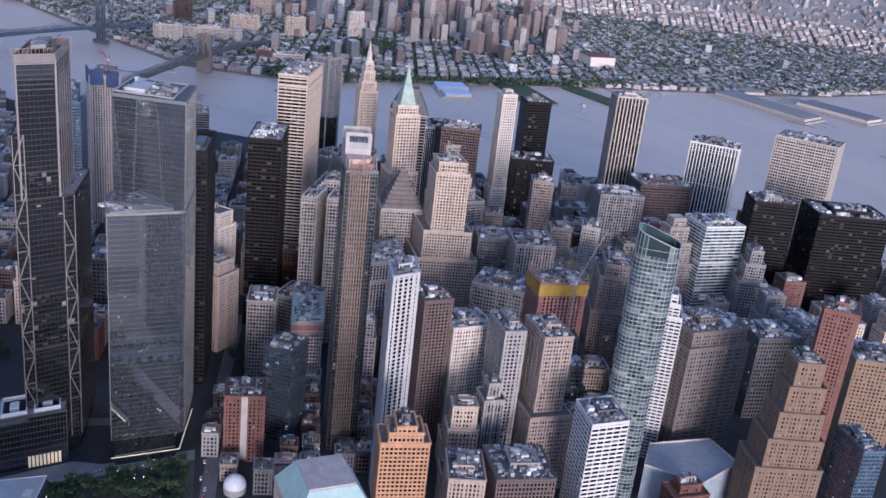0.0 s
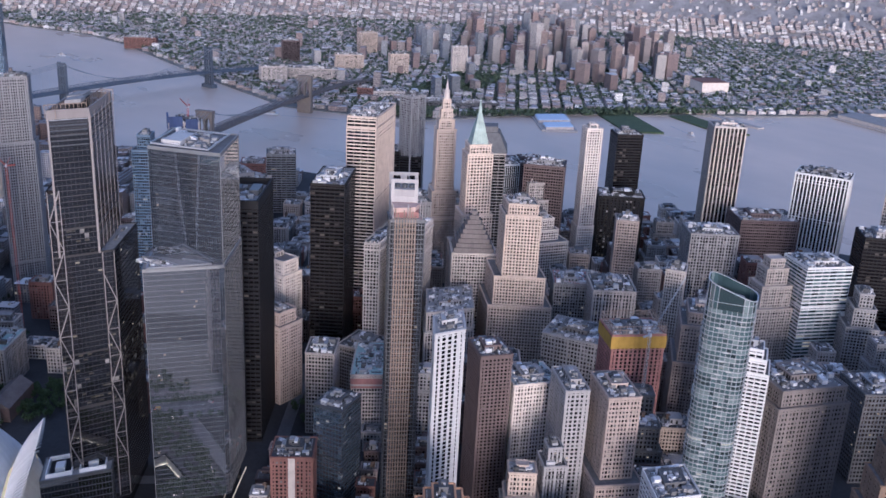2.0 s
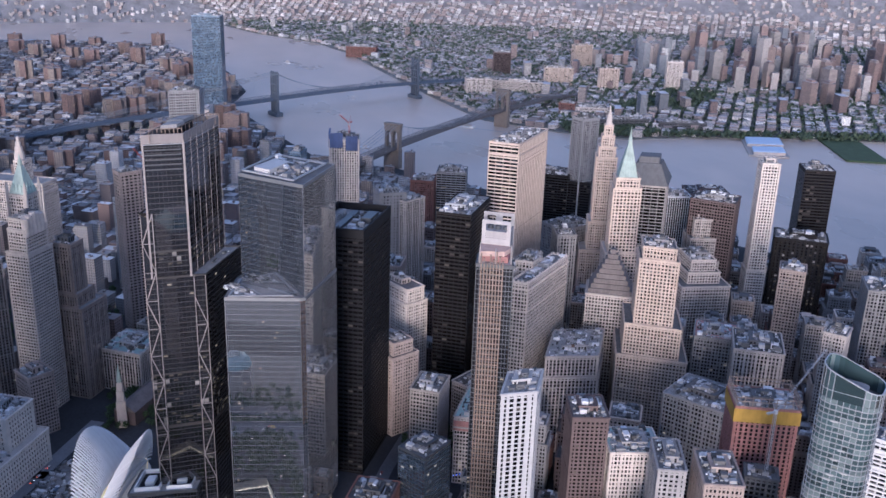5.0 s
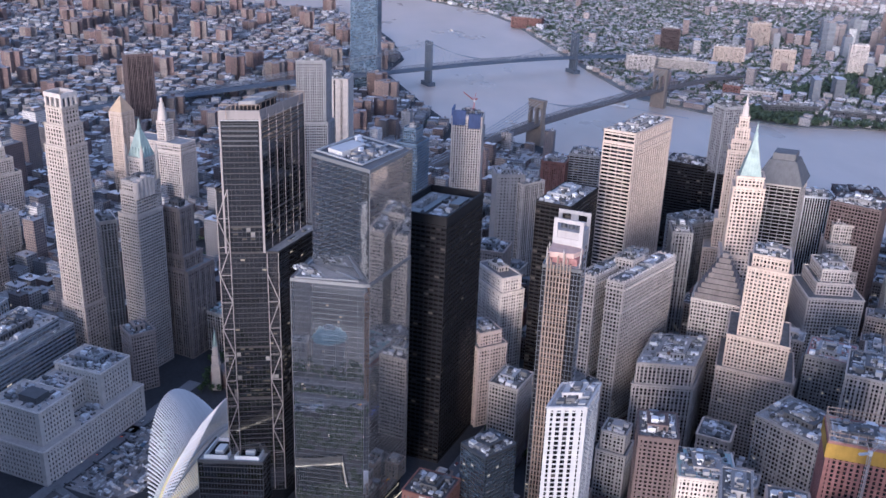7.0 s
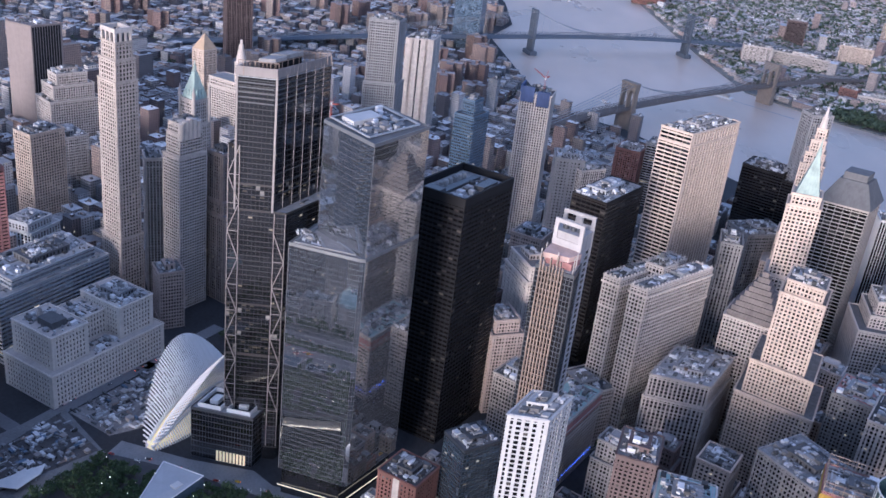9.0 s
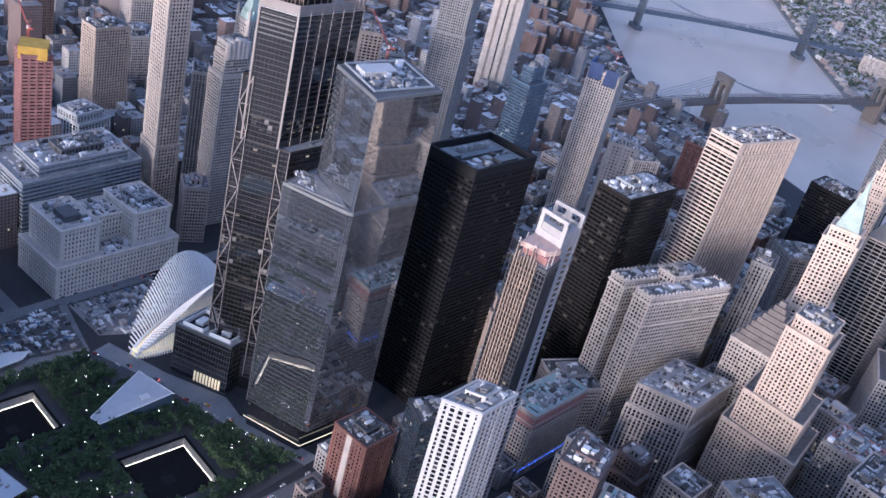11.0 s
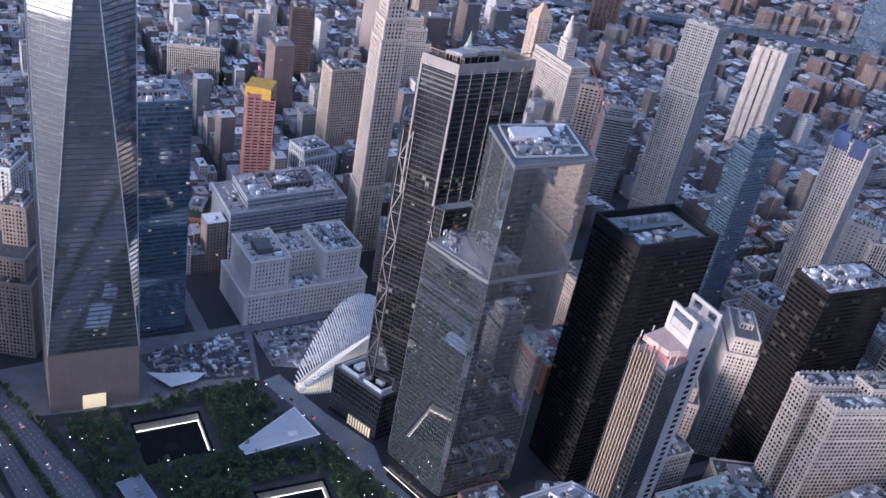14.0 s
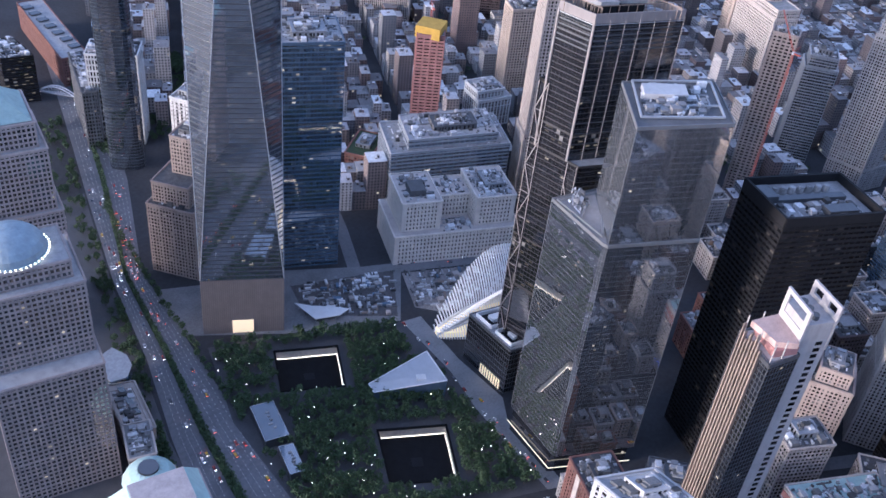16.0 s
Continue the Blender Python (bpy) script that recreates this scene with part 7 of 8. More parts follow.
s = Shape()
for k in (0.12, 0.21, 0.3, 0.62, 0.71, 0.8, 0.9):
    for j in range(160):
        p, q = along(EDGE_L, EDGE_R, k, j / 160), along(EDGE_L, EDGE_R, k, j / 160 + 0.0028)
        d = (q - p).normalized()
        n_ = Vector((-d.y, d.x)) * 0.12
        s.face([(*(p - n_), 0.06), (*(q - n_), 0.06), (*(q + n_), 0.06), (*(p + n_), 0.06)])
tagged(flat("lane_marking", s, PAINT, "dashed white lane markings", "road marking"), kind="stuff")
for a, b2 in ((0.40, 0.50),):
    s = Shape()
    for j in range(80):
        if j % 20 in (0, 1):
            continue
        v0, v1 = j / 80, (j + 1) / 80
        ps = [along(EDGE_L, EDGE_R, a, v0), along(EDGE_L, EDGE_R, a, v1), along(EDGE_L, EDGE_R, b2, v1), along(EDGE_L, EDGE_R, b2, v0)]
        s.solid_quads([(*p, 0.0) for p in ps] + [(*p, 0.35) for p in ps])
    flat("pavement_median", s, GRASS, "planted median strip with low kerbs", "median")
hedge = Shape()
for j in range(9500):
    p = along(EDGE_L, EDGE_R, 0.45 + rng.uniform(-0.06, 0.06), rng.random())
    o = Vector((p.x, p.y, rng.uniform(0.3, 6.5)))
    n_ = Vector((rng.uniform(-1, 1), rng.uniform(-1, 1), rng.uniform(0.2, 1))).normalized()
    e = n_.orthogonal().normalized() * rng.uniform(0.5, 1.1)
    f2 = n_.cross(e).normalized() * rng.uniform(0.5, 1.1)
    hedge.face([tuple(o + e), tuple(o + f2), tuple(o - e), tuple(o - f2)])
flat("median_shrubs", hedge, FOLIAGE, "dark shrubs and small trees on the median", "shrubs", "stuff")
MUD = solid("dark_mud", (0.085, 0.08, 0.08), 0.95, var=0.6, scale=0.06, streak=False)
for nm, line, half, lab in (("road_north", [(-140, 222), (-128, 205), (70, 112), (240, 30)], 7, "grey cross street north of the square"), ("road_side", [(34, 134), (62, 190), (110, 300), (160, 420)], 6, "grey side street between office blocks"),
                            ("road_east", [(180, 150), (150, 60), (95, -60), (70, -120)], 6, "grey street behind the glass towers"), ("road_south", [(-190, -75), (-10, -170), (105, -228), (230, -300)], 6, "grey street south of the towers")):
    lft, rgt = [], []
    for i, p in enumerate(line):
        a, b2 = Vector(line[max(0, i - 1)]), Vector(line[min(len(line) - 1, i + 1)])
        d = (b2 - a).normalized()
        lft.append((p[0] - d.y * half, p[1] + d.x * half))
        rgt.append((p[0] + d.y * half, p[1] - d.x * half))
    flat(nm, ribbon(lft, rgt, 0.04), ROADGREY, lab, "road")
# pavements and streets near the square
for nm, poly, mat, lab in (
        ("pavement_greenwich", [(22, 52), (14, -20), (2, -62), (-12, -152), (2, -158), (14, -85), (28, -66), (30, -12), (40, 48)], PAVING, "pale pavement along the street by the towers"),
        ("pavement_north", [(-128, 208), (-136, 146), (-66, 98), (22, 54), (70, 110), (60, 122), (-20, 170)], PAVING, "pale pavement and roadway north of the square"),
        ("building_site", [(-28, 148), (-40, 108), (24, 60), (62, 112)], MUD, "muddy building site with scattered gear"),
        ("building_site_east", [(44, 60), (66, 104), (172, 52), (160, 8), (60, 40)], EARTH, "building site with sheds beside the hall")):
    s = Shape()
    z = 0.12 if "pavement" in nm else 0.2
    s.prism(ccw(poly), 0.0, z)
    flat(nm, s, mat, lab, "pavement" if "pavement" in nm else "building site")
gear = {}
for nm, dims, mat in (("site_hut", (6, 2.6, 2.8), WHITE), ("beam_bundle", (9, 2.2, 0.9), HOIST), ("container", (6.1, 2.4, 2.6), BLUEMETAL), ("generator", (4, 2, 2.2), GALV), ("concrete_block", (5, 5, 3.5), RAWCONC), ("dark_pit_cover", (8, 6, 0.5), TARROOF)):
    s = Shape()
    L, Wd, H = dims
    s.box(-L / 2, L / 2, -Wd / 2, Wd / 2, 0.15, H)
    s.box(-L / 2 - 0.1, L / 2 + 0.1, -Wd / 2 - 0.1, Wd / 2 + 0.1, H, H + 0.15)
    for x in (-L / 2 + 0.3, L / 2 - 0.3):
        s.box(x - 0.15, x + 0.15, -Wd / 2, Wd / 2, 0, 0.15)
    for k in range(4):
        s.box(-L / 2 + 0.4 + k * (L - 0.8) / 3 - 0.06, -L / 2 + 0.4 + k * (L - 0.8) / 3 + 0.06, -Wd / 2 - 0.06, Wd / 2 + 0.06, 0.2, H)
    gear[nm] = (s.mesh(nm, mat))
LABELS = {"site_hut": "white site hut on the building site", "beam_bundle": "stack of rusty steel beams", "container": "blue-grey metal storage container", "generator": "grey metal generator box", "concrete_block": "raw concrete shaft head", "dark_pit_cover": "dark cover over a pit"}
for poly, num in (([(-28, 148), (-40, 108), (24, 60), (62, 112)], 95), ([(44, 60), (66, 104), (172, 52), (160, 8), (60, 40)], 120)):
    xs, ys = [p[0] for p in poly], [p[1] for p in poly]
    k = 0
    while k < num:
        x, y = rng.uniform(min(xs), max(xs)), rng.uniform(min(ys), max(ys))
        if inside(x, y, shrink(poly, 0.92)) and not inside(x, y, FOOTPRINTS[-1]):
            nm = rng.choice(list(gear))
            o = new(nm, gear[nm])
            o.location, o.rotation_euler = (x, y, 0.2), (0, 0, math.radians(-28) + rng.choice((0, math.pi / 2)) + rng.uniform(-0.15, 0.15))
            z = rng.uniform(0.7, 1.3)
            o.scale = (z, z, rng.uniform(0.5, 0.95))
            tagged(o, LABELS[nm], nm.replace("_", " "), "building site gear")
        k += 1

for nm, poly, num in (("site_clutter", [(-28, 148), (-40, 108), (24, 60), (62, 112)], 420), ("site_clutter_east", [(44, 60), (66, 104), (172, 52), (160, 8), (60, 40)], 560)):
    s = Shape()
    xs, ys = [p[0] for p in poly], [p[1] for p in poly]
    for k in range(num):
        x, y = rng.uniform(min(xs), max(xs)), rng.uniform(min(ys), max(ys))
        if not inside(x, y, shrink(poly, 0.96)):
            continue
        L, Wd, H = rng.uniform(0.8, 7), rng.uniform(0.6, 2.6), rng.uniform(0.3, 2.6)
        a = math.radians(-28) + rng.choice((0, math.pi / 2)) + rng.uniform(-0.2, 0.2)
        c, sn = math.cos(a), math.sin(a)
        pts4 = [(x + dx * c - dy * sn, y + dx * sn + dy * c) for dx, dy in ((0, 0), (L, 0), (L, Wd), (0, Wd))]
        s.solid_quads([(*q, 0.2) for q in pts4] + [(*q, 0.2 + H) for q in pts4])
    flat(nm, s, CLUTTER, "piles of building materials, pipes and pallets", "building materials", "stuff")
flat("pavement_west", ribbon([(-330, 380), (-330, 242), (-330, 53), (-340, -300)], [(-108, 382), (-151, 242), (-202, 53), (-264, -300)], 0.03), PLAZA, "pale pavement between the avenue and the cove", "pavement")

# ---- cars ----
CAR_COLORS = [((0.55, 0.55, 0.56), "silver"), ((0.04, 0.04, 0.045), "black"), ((0.62, 0.62, 0.6), "white"), ((0.62, 0.40, 0.03), "yellow taxi"), ((0.12, 0.13, 0.16), "dark grey"), ((0.28, 0.04, 0.03), "red")]
CARS = []
for color, word in CAR_COLORS:
    paint = solid(word.replace(" ", "_") + "_car_paint", color, 0.3, 0.2, var=0.08, streak=False, bump=0)
    car = thing("car", word + " saloon car on the road", "car", (0, 0, -40), "cars")
    s = Shape()
    prof_c = [(-2.3, 0.35), (2.3, 0.35), (2.3, 0.75), (1.3, 0.9), (0.6, 1.42), (-1.2, 1.45), (-1.9, 0.95), (-2.3, 0.9)]
    for side_y in (-0.9, 0.9):
        pp2 = [(x, side_y * (0.85 if z > 1 else 1), z) for x, z in prof_c]
        s.face(pp2 if side_y < 0 else list(reversed(pp2)))
    for i in range(len(prof_c)):
        (x, z), (x2, z2) = prof_c[i], prof_c[(i + 1) % len(prof_c)]
        ya, yb = 0.9 * (0.85 if z > 1 else 1), 0.9 * (0.85 if z2 > 1 else 1)
        s.face([(x, -ya, z), (x, ya, z), (x2, yb, z2), (x2, -yb, z2)])
    part("body", s, paint, car)
    s = Shape()
    s.face([(1.28, -0.78, 0.95), (1.28, 0.78, 0.95), (0.66, 0.7, 1.41), (0.66, -0.7, 1.41)])
    s.face([(-1.3, -0.7, 1.44), (-1.3, 0.7, 1.44), (-1.93, 0.78, 1.0), (-1.93, -0.78, 1.0)])
    s.v = [(x * 1.01, y, z + 0.02) for x, y, z in s.v]
    part("windscreen", s, GLASS_SMOKE, car)
    for x in (-1.4, 1.4):
        for y in (-0.85, 0.85):
            s = Shape()
            s.box(x - 0.33, x + 0.33, y - 0.1, y + 0.1, 0.0, 0.66)
            part("wheel", s, BLACK, car)
    for y in (-0.6, 0.6):
        s = Shape()
        s.box(-2.36, -2.3, y - 0.22, y + 0.22, 0.65, 0.85)
        part("tail_light", s, TAIL, car)
        s = Shape()
        s.box(2.3, 2.36, y - 0.2, y + 0.2, 0.6, 0.75)
        part("headlight", s, HEAD, car)
    CARS.append(car)
for i, car in enumerate(CARS):
    p, q = along(EDGE_L, EDGE_R, 0.7, 0.3 + 0.02 * i), along(EDGE_L, EDGE_R, 0.7, 0.301 + 0.02 * i)
    car.matrix_basis = pose(p.x, p.y, 0.06, 0, 0, math.degrees(math.atan2(p.y - q.y, p.x - q.x)))
for j in range(110):
    k = rng.choice((0.08, 0.165, 0.255, 0.34, 0.58, 0.665, 0.755, 0.85))
    v = rng.choice((rng.uniform(0.1, 0.75), rng.uniform(0.22, 0.34)))
    p, q = along(EDGE_L, EDGE_R, k, v), along(EDGE_L, EDGE_R, k, v + 0.002)
    a = math.degrees(math.atan2(q.y - p.y, q.x - p.x)) + (0 if k < 0.5 else 180)
    copy_thing(rng.choice(CARS), pose(p.x, p.y, 0.06, 0, 0, a))

# ---- cranes ----
def crane(label, x, y, z0, h, jib, bearing, lift, material):
    ob = thing("tower_crane", label, "crane", (x, y, z0))
    s = Shape()
    for dx in (-0.8, 0.8):
        for dy in (-0.8, 0.8):
            s.beam((dx, dy, 0), (dx, dy, h), 0.25)
    for k in range(int(h / 2)):
        s.beam((-0.8, -0.8, k * 2), (0.8, -0.8, k * 2 + 2), 0.16)
        s.beam((-0.8, 0.8, k * 2 + 2), (-0.8, -0.8, k * 2), 0.16)
    part("mast", s, material, ob)
    d = Vector((math.cos(bearing), math.sin(bearing), 0))
    n_ = Vector((-d.y, d.x, 0))
    s = Shape()
    tip = d * jib + Vector((0, 0, h + lift))
    for off in (n_ * 0.7, -n_ * 0.7, Vector((0, 0, 1.4))):
        s.beam(tuple(Vector((0, 0, h)) + off), tuple(tip + off * 0.4), 0.3)
    for k in range(int(jib / 3)):
        a, b2 = Vector((0, 0, h)).lerp(tip, k * 3 / jib), Vector((0, 0, h)).lerp(tip, min(1, (k * 3 + 3) / jib))
        s.beam(tuple(a + n_ * 0.6), tuple(b2 - n_ * 0.6), 0.16)
        s.beam(tuple(a + Vector((0, 0, 1.3))), tuple(b2 + n_ * 0.5), 0.16)
    part("jib", s, material, ob)
    s = Shape()
    s.beam((0, 0, h), tuple(-d * 9 + Vector((0, 0, h + 1))), 1.6, 1.2)
    s.beam((0, 0, h), tuple(-d * 5 + Vector((0, 0, h + 9))), 0.35)
    part("counter_jib", s, material, ob)
    s = Shape()
    s.box(-1.1, 1.1, -1.1, 1.1, h - 1.5, h + 1.5)
    part("cab", s, WHITE, ob)
    return ob


crane("red luffing crane on the unfinished tower", 574, -268, 196, 18, 30, 2.6, 16, REDSTEEL)
crane("pale luffing crane beside the netted tower", -104, -467, 0, 146, 44, -1.3, 40, STEEL)
crane("red crane by the orange wrapped tower", 408, -38, 0, 196, 30, 1.2, 30, REDSTEEL)
crane("red crane on the netted tower", 232, 268, 150, 14, 20, 1.1, 20, REDSTEEL)

# ---- garage and ramps by the tunnel mouth ----
gq = [(-226, -455), (-205, -484), (-224, -540), (-262, -532), (-268, -478)]
gar = thing("parking_garage", "large blue-grey flat-roofed parking garage", "garage", (-248, -478, 0))
gl = ccw([(x + 248, y + 478) for x, y in gq])
s = Shape()
s.prism(gl, 0, 33, top=False)
part("wall", s, solid("blue_grey_panel", (0.33, 0.38, 0.45), 0.7), gar)
s = Shape()
s.prism(shrink(gl, 0.99), 32, 32.5)
part("roof", s, solid("blue_grey_roof", (0.27, 0.30, 0.35), 0.85), gar)
s = Shape()
for p, q in zip(gl, gl[1:] + gl[:1]):
    s.beam((*p, 33.2), (*q, 33.2), 0.7, 1.6)
part("parapet", s, PALE, gar)
tower("red_brick_annex", "red brick annex with stepped roof beside the garage", quad((-272, -440), (-282, -470), (-262, -478)), 42, S_BRICK, [(0, 1, 0, 1, 0, 34), (0.2, 0.8, 0.2, 0.8, 34, 42)], BRICK, 2)
yq = face_quad(*YELLOW_TOWER)
yc = (sum(p[0] for p in yq) / 4, sum(p[1] for p in yq) / 4)
for ob in [o for o in bpy.data.objects if o.name == "yellow_crane_tower"]:
    yl = ccw([(p[0] - yc[0], p[1] - yc[1]) for p in yq])
    s = Shape()
    s.prism(shrink(yl, 1.05), 121, 132, top=False)
    part("jump_form_net", s, YELLOW, ob, "yellow safety netting")
    s = Shape()
    for z in (134, 138, 141):
        for p, q in zip(yl, yl[1:] + yl[:1]):
            s.beam((*p, z), (*q, z), 0.5)
    for p, q in zip(yl, yl[1:] + yl[:1]):
        for k in range(8):
            x, y = p[0] + (q[0] - p[0]) * k / 8, p[1] + (q[1] - p[1]) * k / 8
            s.beam((x, y, 128), (x, y, 142), 0.4)
    part("scaffold", s, HOIST, ob)
for ob in [o for o in bpy.data.objects if o.name == "netted_orange_tower"]:
    s = Shape()
    s.box(-13, 13, -13, 13, 146, 158)
    s.v = [(x * 0.86 - y * 0.5, x * 0.5 + y * 0.86, z) for x, y, z in s.v]
    part("jump_form_net", s, YELLOW, ob, "yellow safety netting")


# ---- west side of the avenue ----
can = thing("curved_canopy", "pale curved canopy roof beside the avenue", "canopy", (-206, 126, 0))
s = Shape()
arc = [(-10, -16), (2, -18), (11, -8), (13, 4), (8, 18), (-4, 14), (-11, 2)]
s.prism(ccw(arc), 22, 23.2)
part("roof", s, GALV, can, "pale metal roof")
s = Shape()
s.prism(ccw([(x * 0.85, y * 0.85) for x, y in arc]), 0, 22, 3, 4)
part("glass_wall", s, GLASS_BLUE, can)
FOOTPRINTS.append([(x - 206, y + 126) for x, y in arc])
low = tower("granite_link_building", "low pinkish granite link building with a glass roof strip", [(-221, 112), (-231, 62), (-211, 54), (-201, 104)], 26, style(LIMESTONE, GLASS, 4.0, 4.2, 0.6, 0.5), [(0, 1, 0, 1, 0, 20), (0, 0.75, 0, 0.8, 20, 26)], LIMESTONE, 3, pent=False, category="office building")
s = Shape()
s.prism([(-3, -16), (1, -17), (3, 14), (-1, 15)], 26, 28)
part("skylight", s, GLASS_TEAL, low, "green glass roof strip")
low2 = tower("granite_gate_wing", "low granite wing with a flat pale roof", [(-232, 60), (-243, 30), (-226, 24), (-213, 52)], 30, style(LIMESTONE, GLASS, 4.0, 4.2, 0.6, 0.5), None, PAVING, 2, pent=False, category="office building")
gate = thing("domed_gatehouse", "octagonal granite gatehouse with a green copper dome", "gatehouse", (-241, 5, 0))
s = Shape()
s.cone(0, 0, 0, 32, 18, 18, 8)
part("wall", s, LIMESTONE, gate)
s = Shape()
s.cone(0, 0, 32, 33, 19, 19, 8)
part("cornice", s, LIMESTONE, gate)
s = Shape()
for r0, r1, z0, z1 in ((18, 16.5, 33, 37), (16.5, 13, 37, 41), (13, 7.5, 41, 44)):
    s.cone(0, 0, z0, z1, r0, r1, 16)
part("dome", s, TEALROOF, gate, "green copper dome")
s = Shape()
for k in range(16):
    a = 2 * math.pi * k / 16
    s.beam((18 * math.cos(a), 18 * math.sin(a), 33.3), (7.5 * math.cos(a), 7.5 * math.sin(a), 44.3), 0.5)
tagged(part("dome_rib", s, COPPER, gate), kind="stuff")
s = Shape()
s.cone(0, 0, 44, 45.2, 7.0, 6.6, 20)
part("oculus", s, GLASS_SMOKE, gate, "round dark glass oculus")

ball = thing("white_dome_tent", "white domed tent beside the street", "tent", (-67, -163, 0))
s = Shape()
for k in range(6):
    a0, a1 = k / 6 * math.pi / 2, (k + 1) / 6 * math.pi / 2
    s.cone(0, 0, 6 + 9 * math.sin(a0), 6 + 9 * math.sin(a1), 9 * math.cos(a0), max(0.2, 9 * math.cos(a1)), 20)
part("dome", s, RIBWHITE, ball)
s = Shape()
s.cone(0, 0, 0.1, 6, 8.6, 9, 20, cap=False)
part("drum", s, PALEGREY, ball)
FOOTPRINTS.append([(-77, -173), (-57, -173), (-57, -153), (-77, -153)])


# ---- downtown fill ----
KINDS = [("office_block", "stone office block with a cluttered flat roof", S_LIME), ("office_block", "pale stone office block with rooftop machines", S_PALE), ("loft_block", "tan brick loft block with a tarred roof", S_TAN),
         ("loft_block", "brown brick loft block", S_BROWN), ("office_block", "grey stone office block", S_GREY), ("loft_block", "red brick loft block", S_BRICK), ("office_block", "dark glass office block", S_DARK), ("office_block", "cream brick office block", S_CREAM)]
ROOFS = [GRAVEL, MEMBRANE, TARROOF, GRAVEL, MEMBRANE]
CLEAR = [SQUARE, [(-90, -140), (-5, -150), (30, -205), (62, -192), (104, -228), (80, -300), (20, -345), (-60, -345), (-90, -262)], [(-40, 160), (190, 60), (170, 0), (20, 40)], [(60, -268), (95, -215), (170, -265), (150, -320)], [(400, 170), (600, 170), (600, -30), (400, -60)], [(40, -180), (110, -215), (230, -290), (215, -310)],
         [(60, -180), (82, -112), (125, -105), (150, -150), (112, -205)], [(212, -50), (268, -92), (318, -20), (302, 44), (250, 48), (212, 12)], [(20, 500), (120, 600), (80, 640), (0, 540)], [(-230, -380), (-120, -690), (-330, -760), (-330, -460)]]
rng = random.Random(5)
bx, by = Vector((0.874, -0.485)), Vector((0.485, 0.874))
made = 0


def clash(poly):
    c = (sum(p[0] for p in poly) / 4, sum(p[1] for p in poly) / 4)
    pts = list(poly) + [c] + [((p[0] + q[0]) / 2, (p[1] + q[1]) / 2) for p, q in zip(poly, poly[1:] + poly[:1])]
    for fp in FOOTPRINTS + CLEAR:
        xs = [p[0] for p in fp]
        ys = [p[1] for p in fp]
        if max(xs) < c[0] - 40 or min(xs) > c[0] + 40 or max(ys) < c[1] - 40 or min(ys) > c[1] + 40:
            continue
        if any(inside(x, y, fp) for x, y in pts) or any(inside(x, y, poly) for x, y in fp):
            return True
    return False


core = [p for p in MANHATTAN]
for i in range(-14, 32):
    for j in range(-34, 10):
        o = Vector((0, -200)) + bx * (i * 30 + (i // 3) * 11) + by * (j * 32 + (j // 2) * 10)
        w2, d2_ = rng.uniform(20, 29), rng.uniform(22, 31)
        poly = [tuple(o + by * d2_), tuple(o), tuple(o + bx * w2), tuple(o + bx * w2 + by * d2_)]
        cxy = o + bx * w2 / 2 + by * d2_ / 2
        if not (-190 < cxy.x < 820 and -1080 < cxy.y < 60) or not all(inside(*p, core) for p in poly) or clash(poly):
            continue
        if cxy.x < -60 and cxy.y > -300 or cxy.y > -120 and cxy.x < 230:
            continue
        edge = min(1.0, max(0.35, (700 - cxy.x) / 500))
        h = rng.choice((28, 36, 45, 55, 68, 80)) * rng.uniform(0.8, 1.2) * edge
        nm, lab, st = rng.choice(KINDS)
        tiers = None
        if h > 50 and rng.random() < 0.6:
            tiers = [(0, 1, 0, 1, 0, h * 0.75), (0.1, 0.9, 0.1, 0.9, h * 0.75, h)]
        tower(nm, lab, poly, h, st, tiers, rng.choice(ROOFS), rng.randint(2, 5), rng.random() < 0.7, "office block", rng.random() < 0.3, group="downtown blocks")
        made += 1

# low old buildings on small lots between the towers
LOW = [(-88, -150), (-5, -162), (64, -196), (92, -290), (40, -380), (-60, -360), (-92, -262)]
CLEAR[1:2] = []
for i in range(-14, 16):
    for j in range(-16, 4):
        o = Vector((0, -200)) + bx * (i * 17 + (i // 4) * 12) + by * (j * 18 + (j // 3) * 11)
        w2, d2_ = rng.uniform(12, 16), rng.uniform(12, 17)
        poly = [tuple(o + by * d2_), tuple(o), tuple(o + bx * w2), tuple(o + bx * w2 + by * d2_)]
        cxy = o + bx * w2 / 2 + by * d2_ / 2
        if not inside(cxy.x, cxy.y, LOW) or clash(poly) or rng.random() < 0.25:
            continue
        nm, lab, st = rng.choice(KINDS[2:6])
        tower(nm, "low old " + lab, poly, rng.uniform(9, 24), st, None, rng.choice((TARROOF, GRAVEL, TARROOF, MEMBRANE)), 2, rng.random() < 0.5, "office block", rng.random() < 0.3, group="downtown blocks")
# cars in the side streets
for a, b2, num in (((-8, -164), (-74, -330), 12), ((-70, -132), (100, -226), 14), ((24, 50), (8, -64), 8), ((66, 116), (176, 62), 8), ((6, -66), (-10, -150), 7)):
    A, B = Vector(a), Vector(b2)
    d = (B - A).normalized()
    for k in range(num):
        side = rng.choice((-1, 1))
        p = A.lerp(B, (k + rng.random() * 0.7) / num) + Vector((-d.y, d.x)) * side * 2.4
        copy_thing(rng.choice(CARS), pose(p.x, p.y, 0.14, 0, 0, math.degrees(math.atan2(d.y, d.x)) + (180 if side > 0 else 0)))


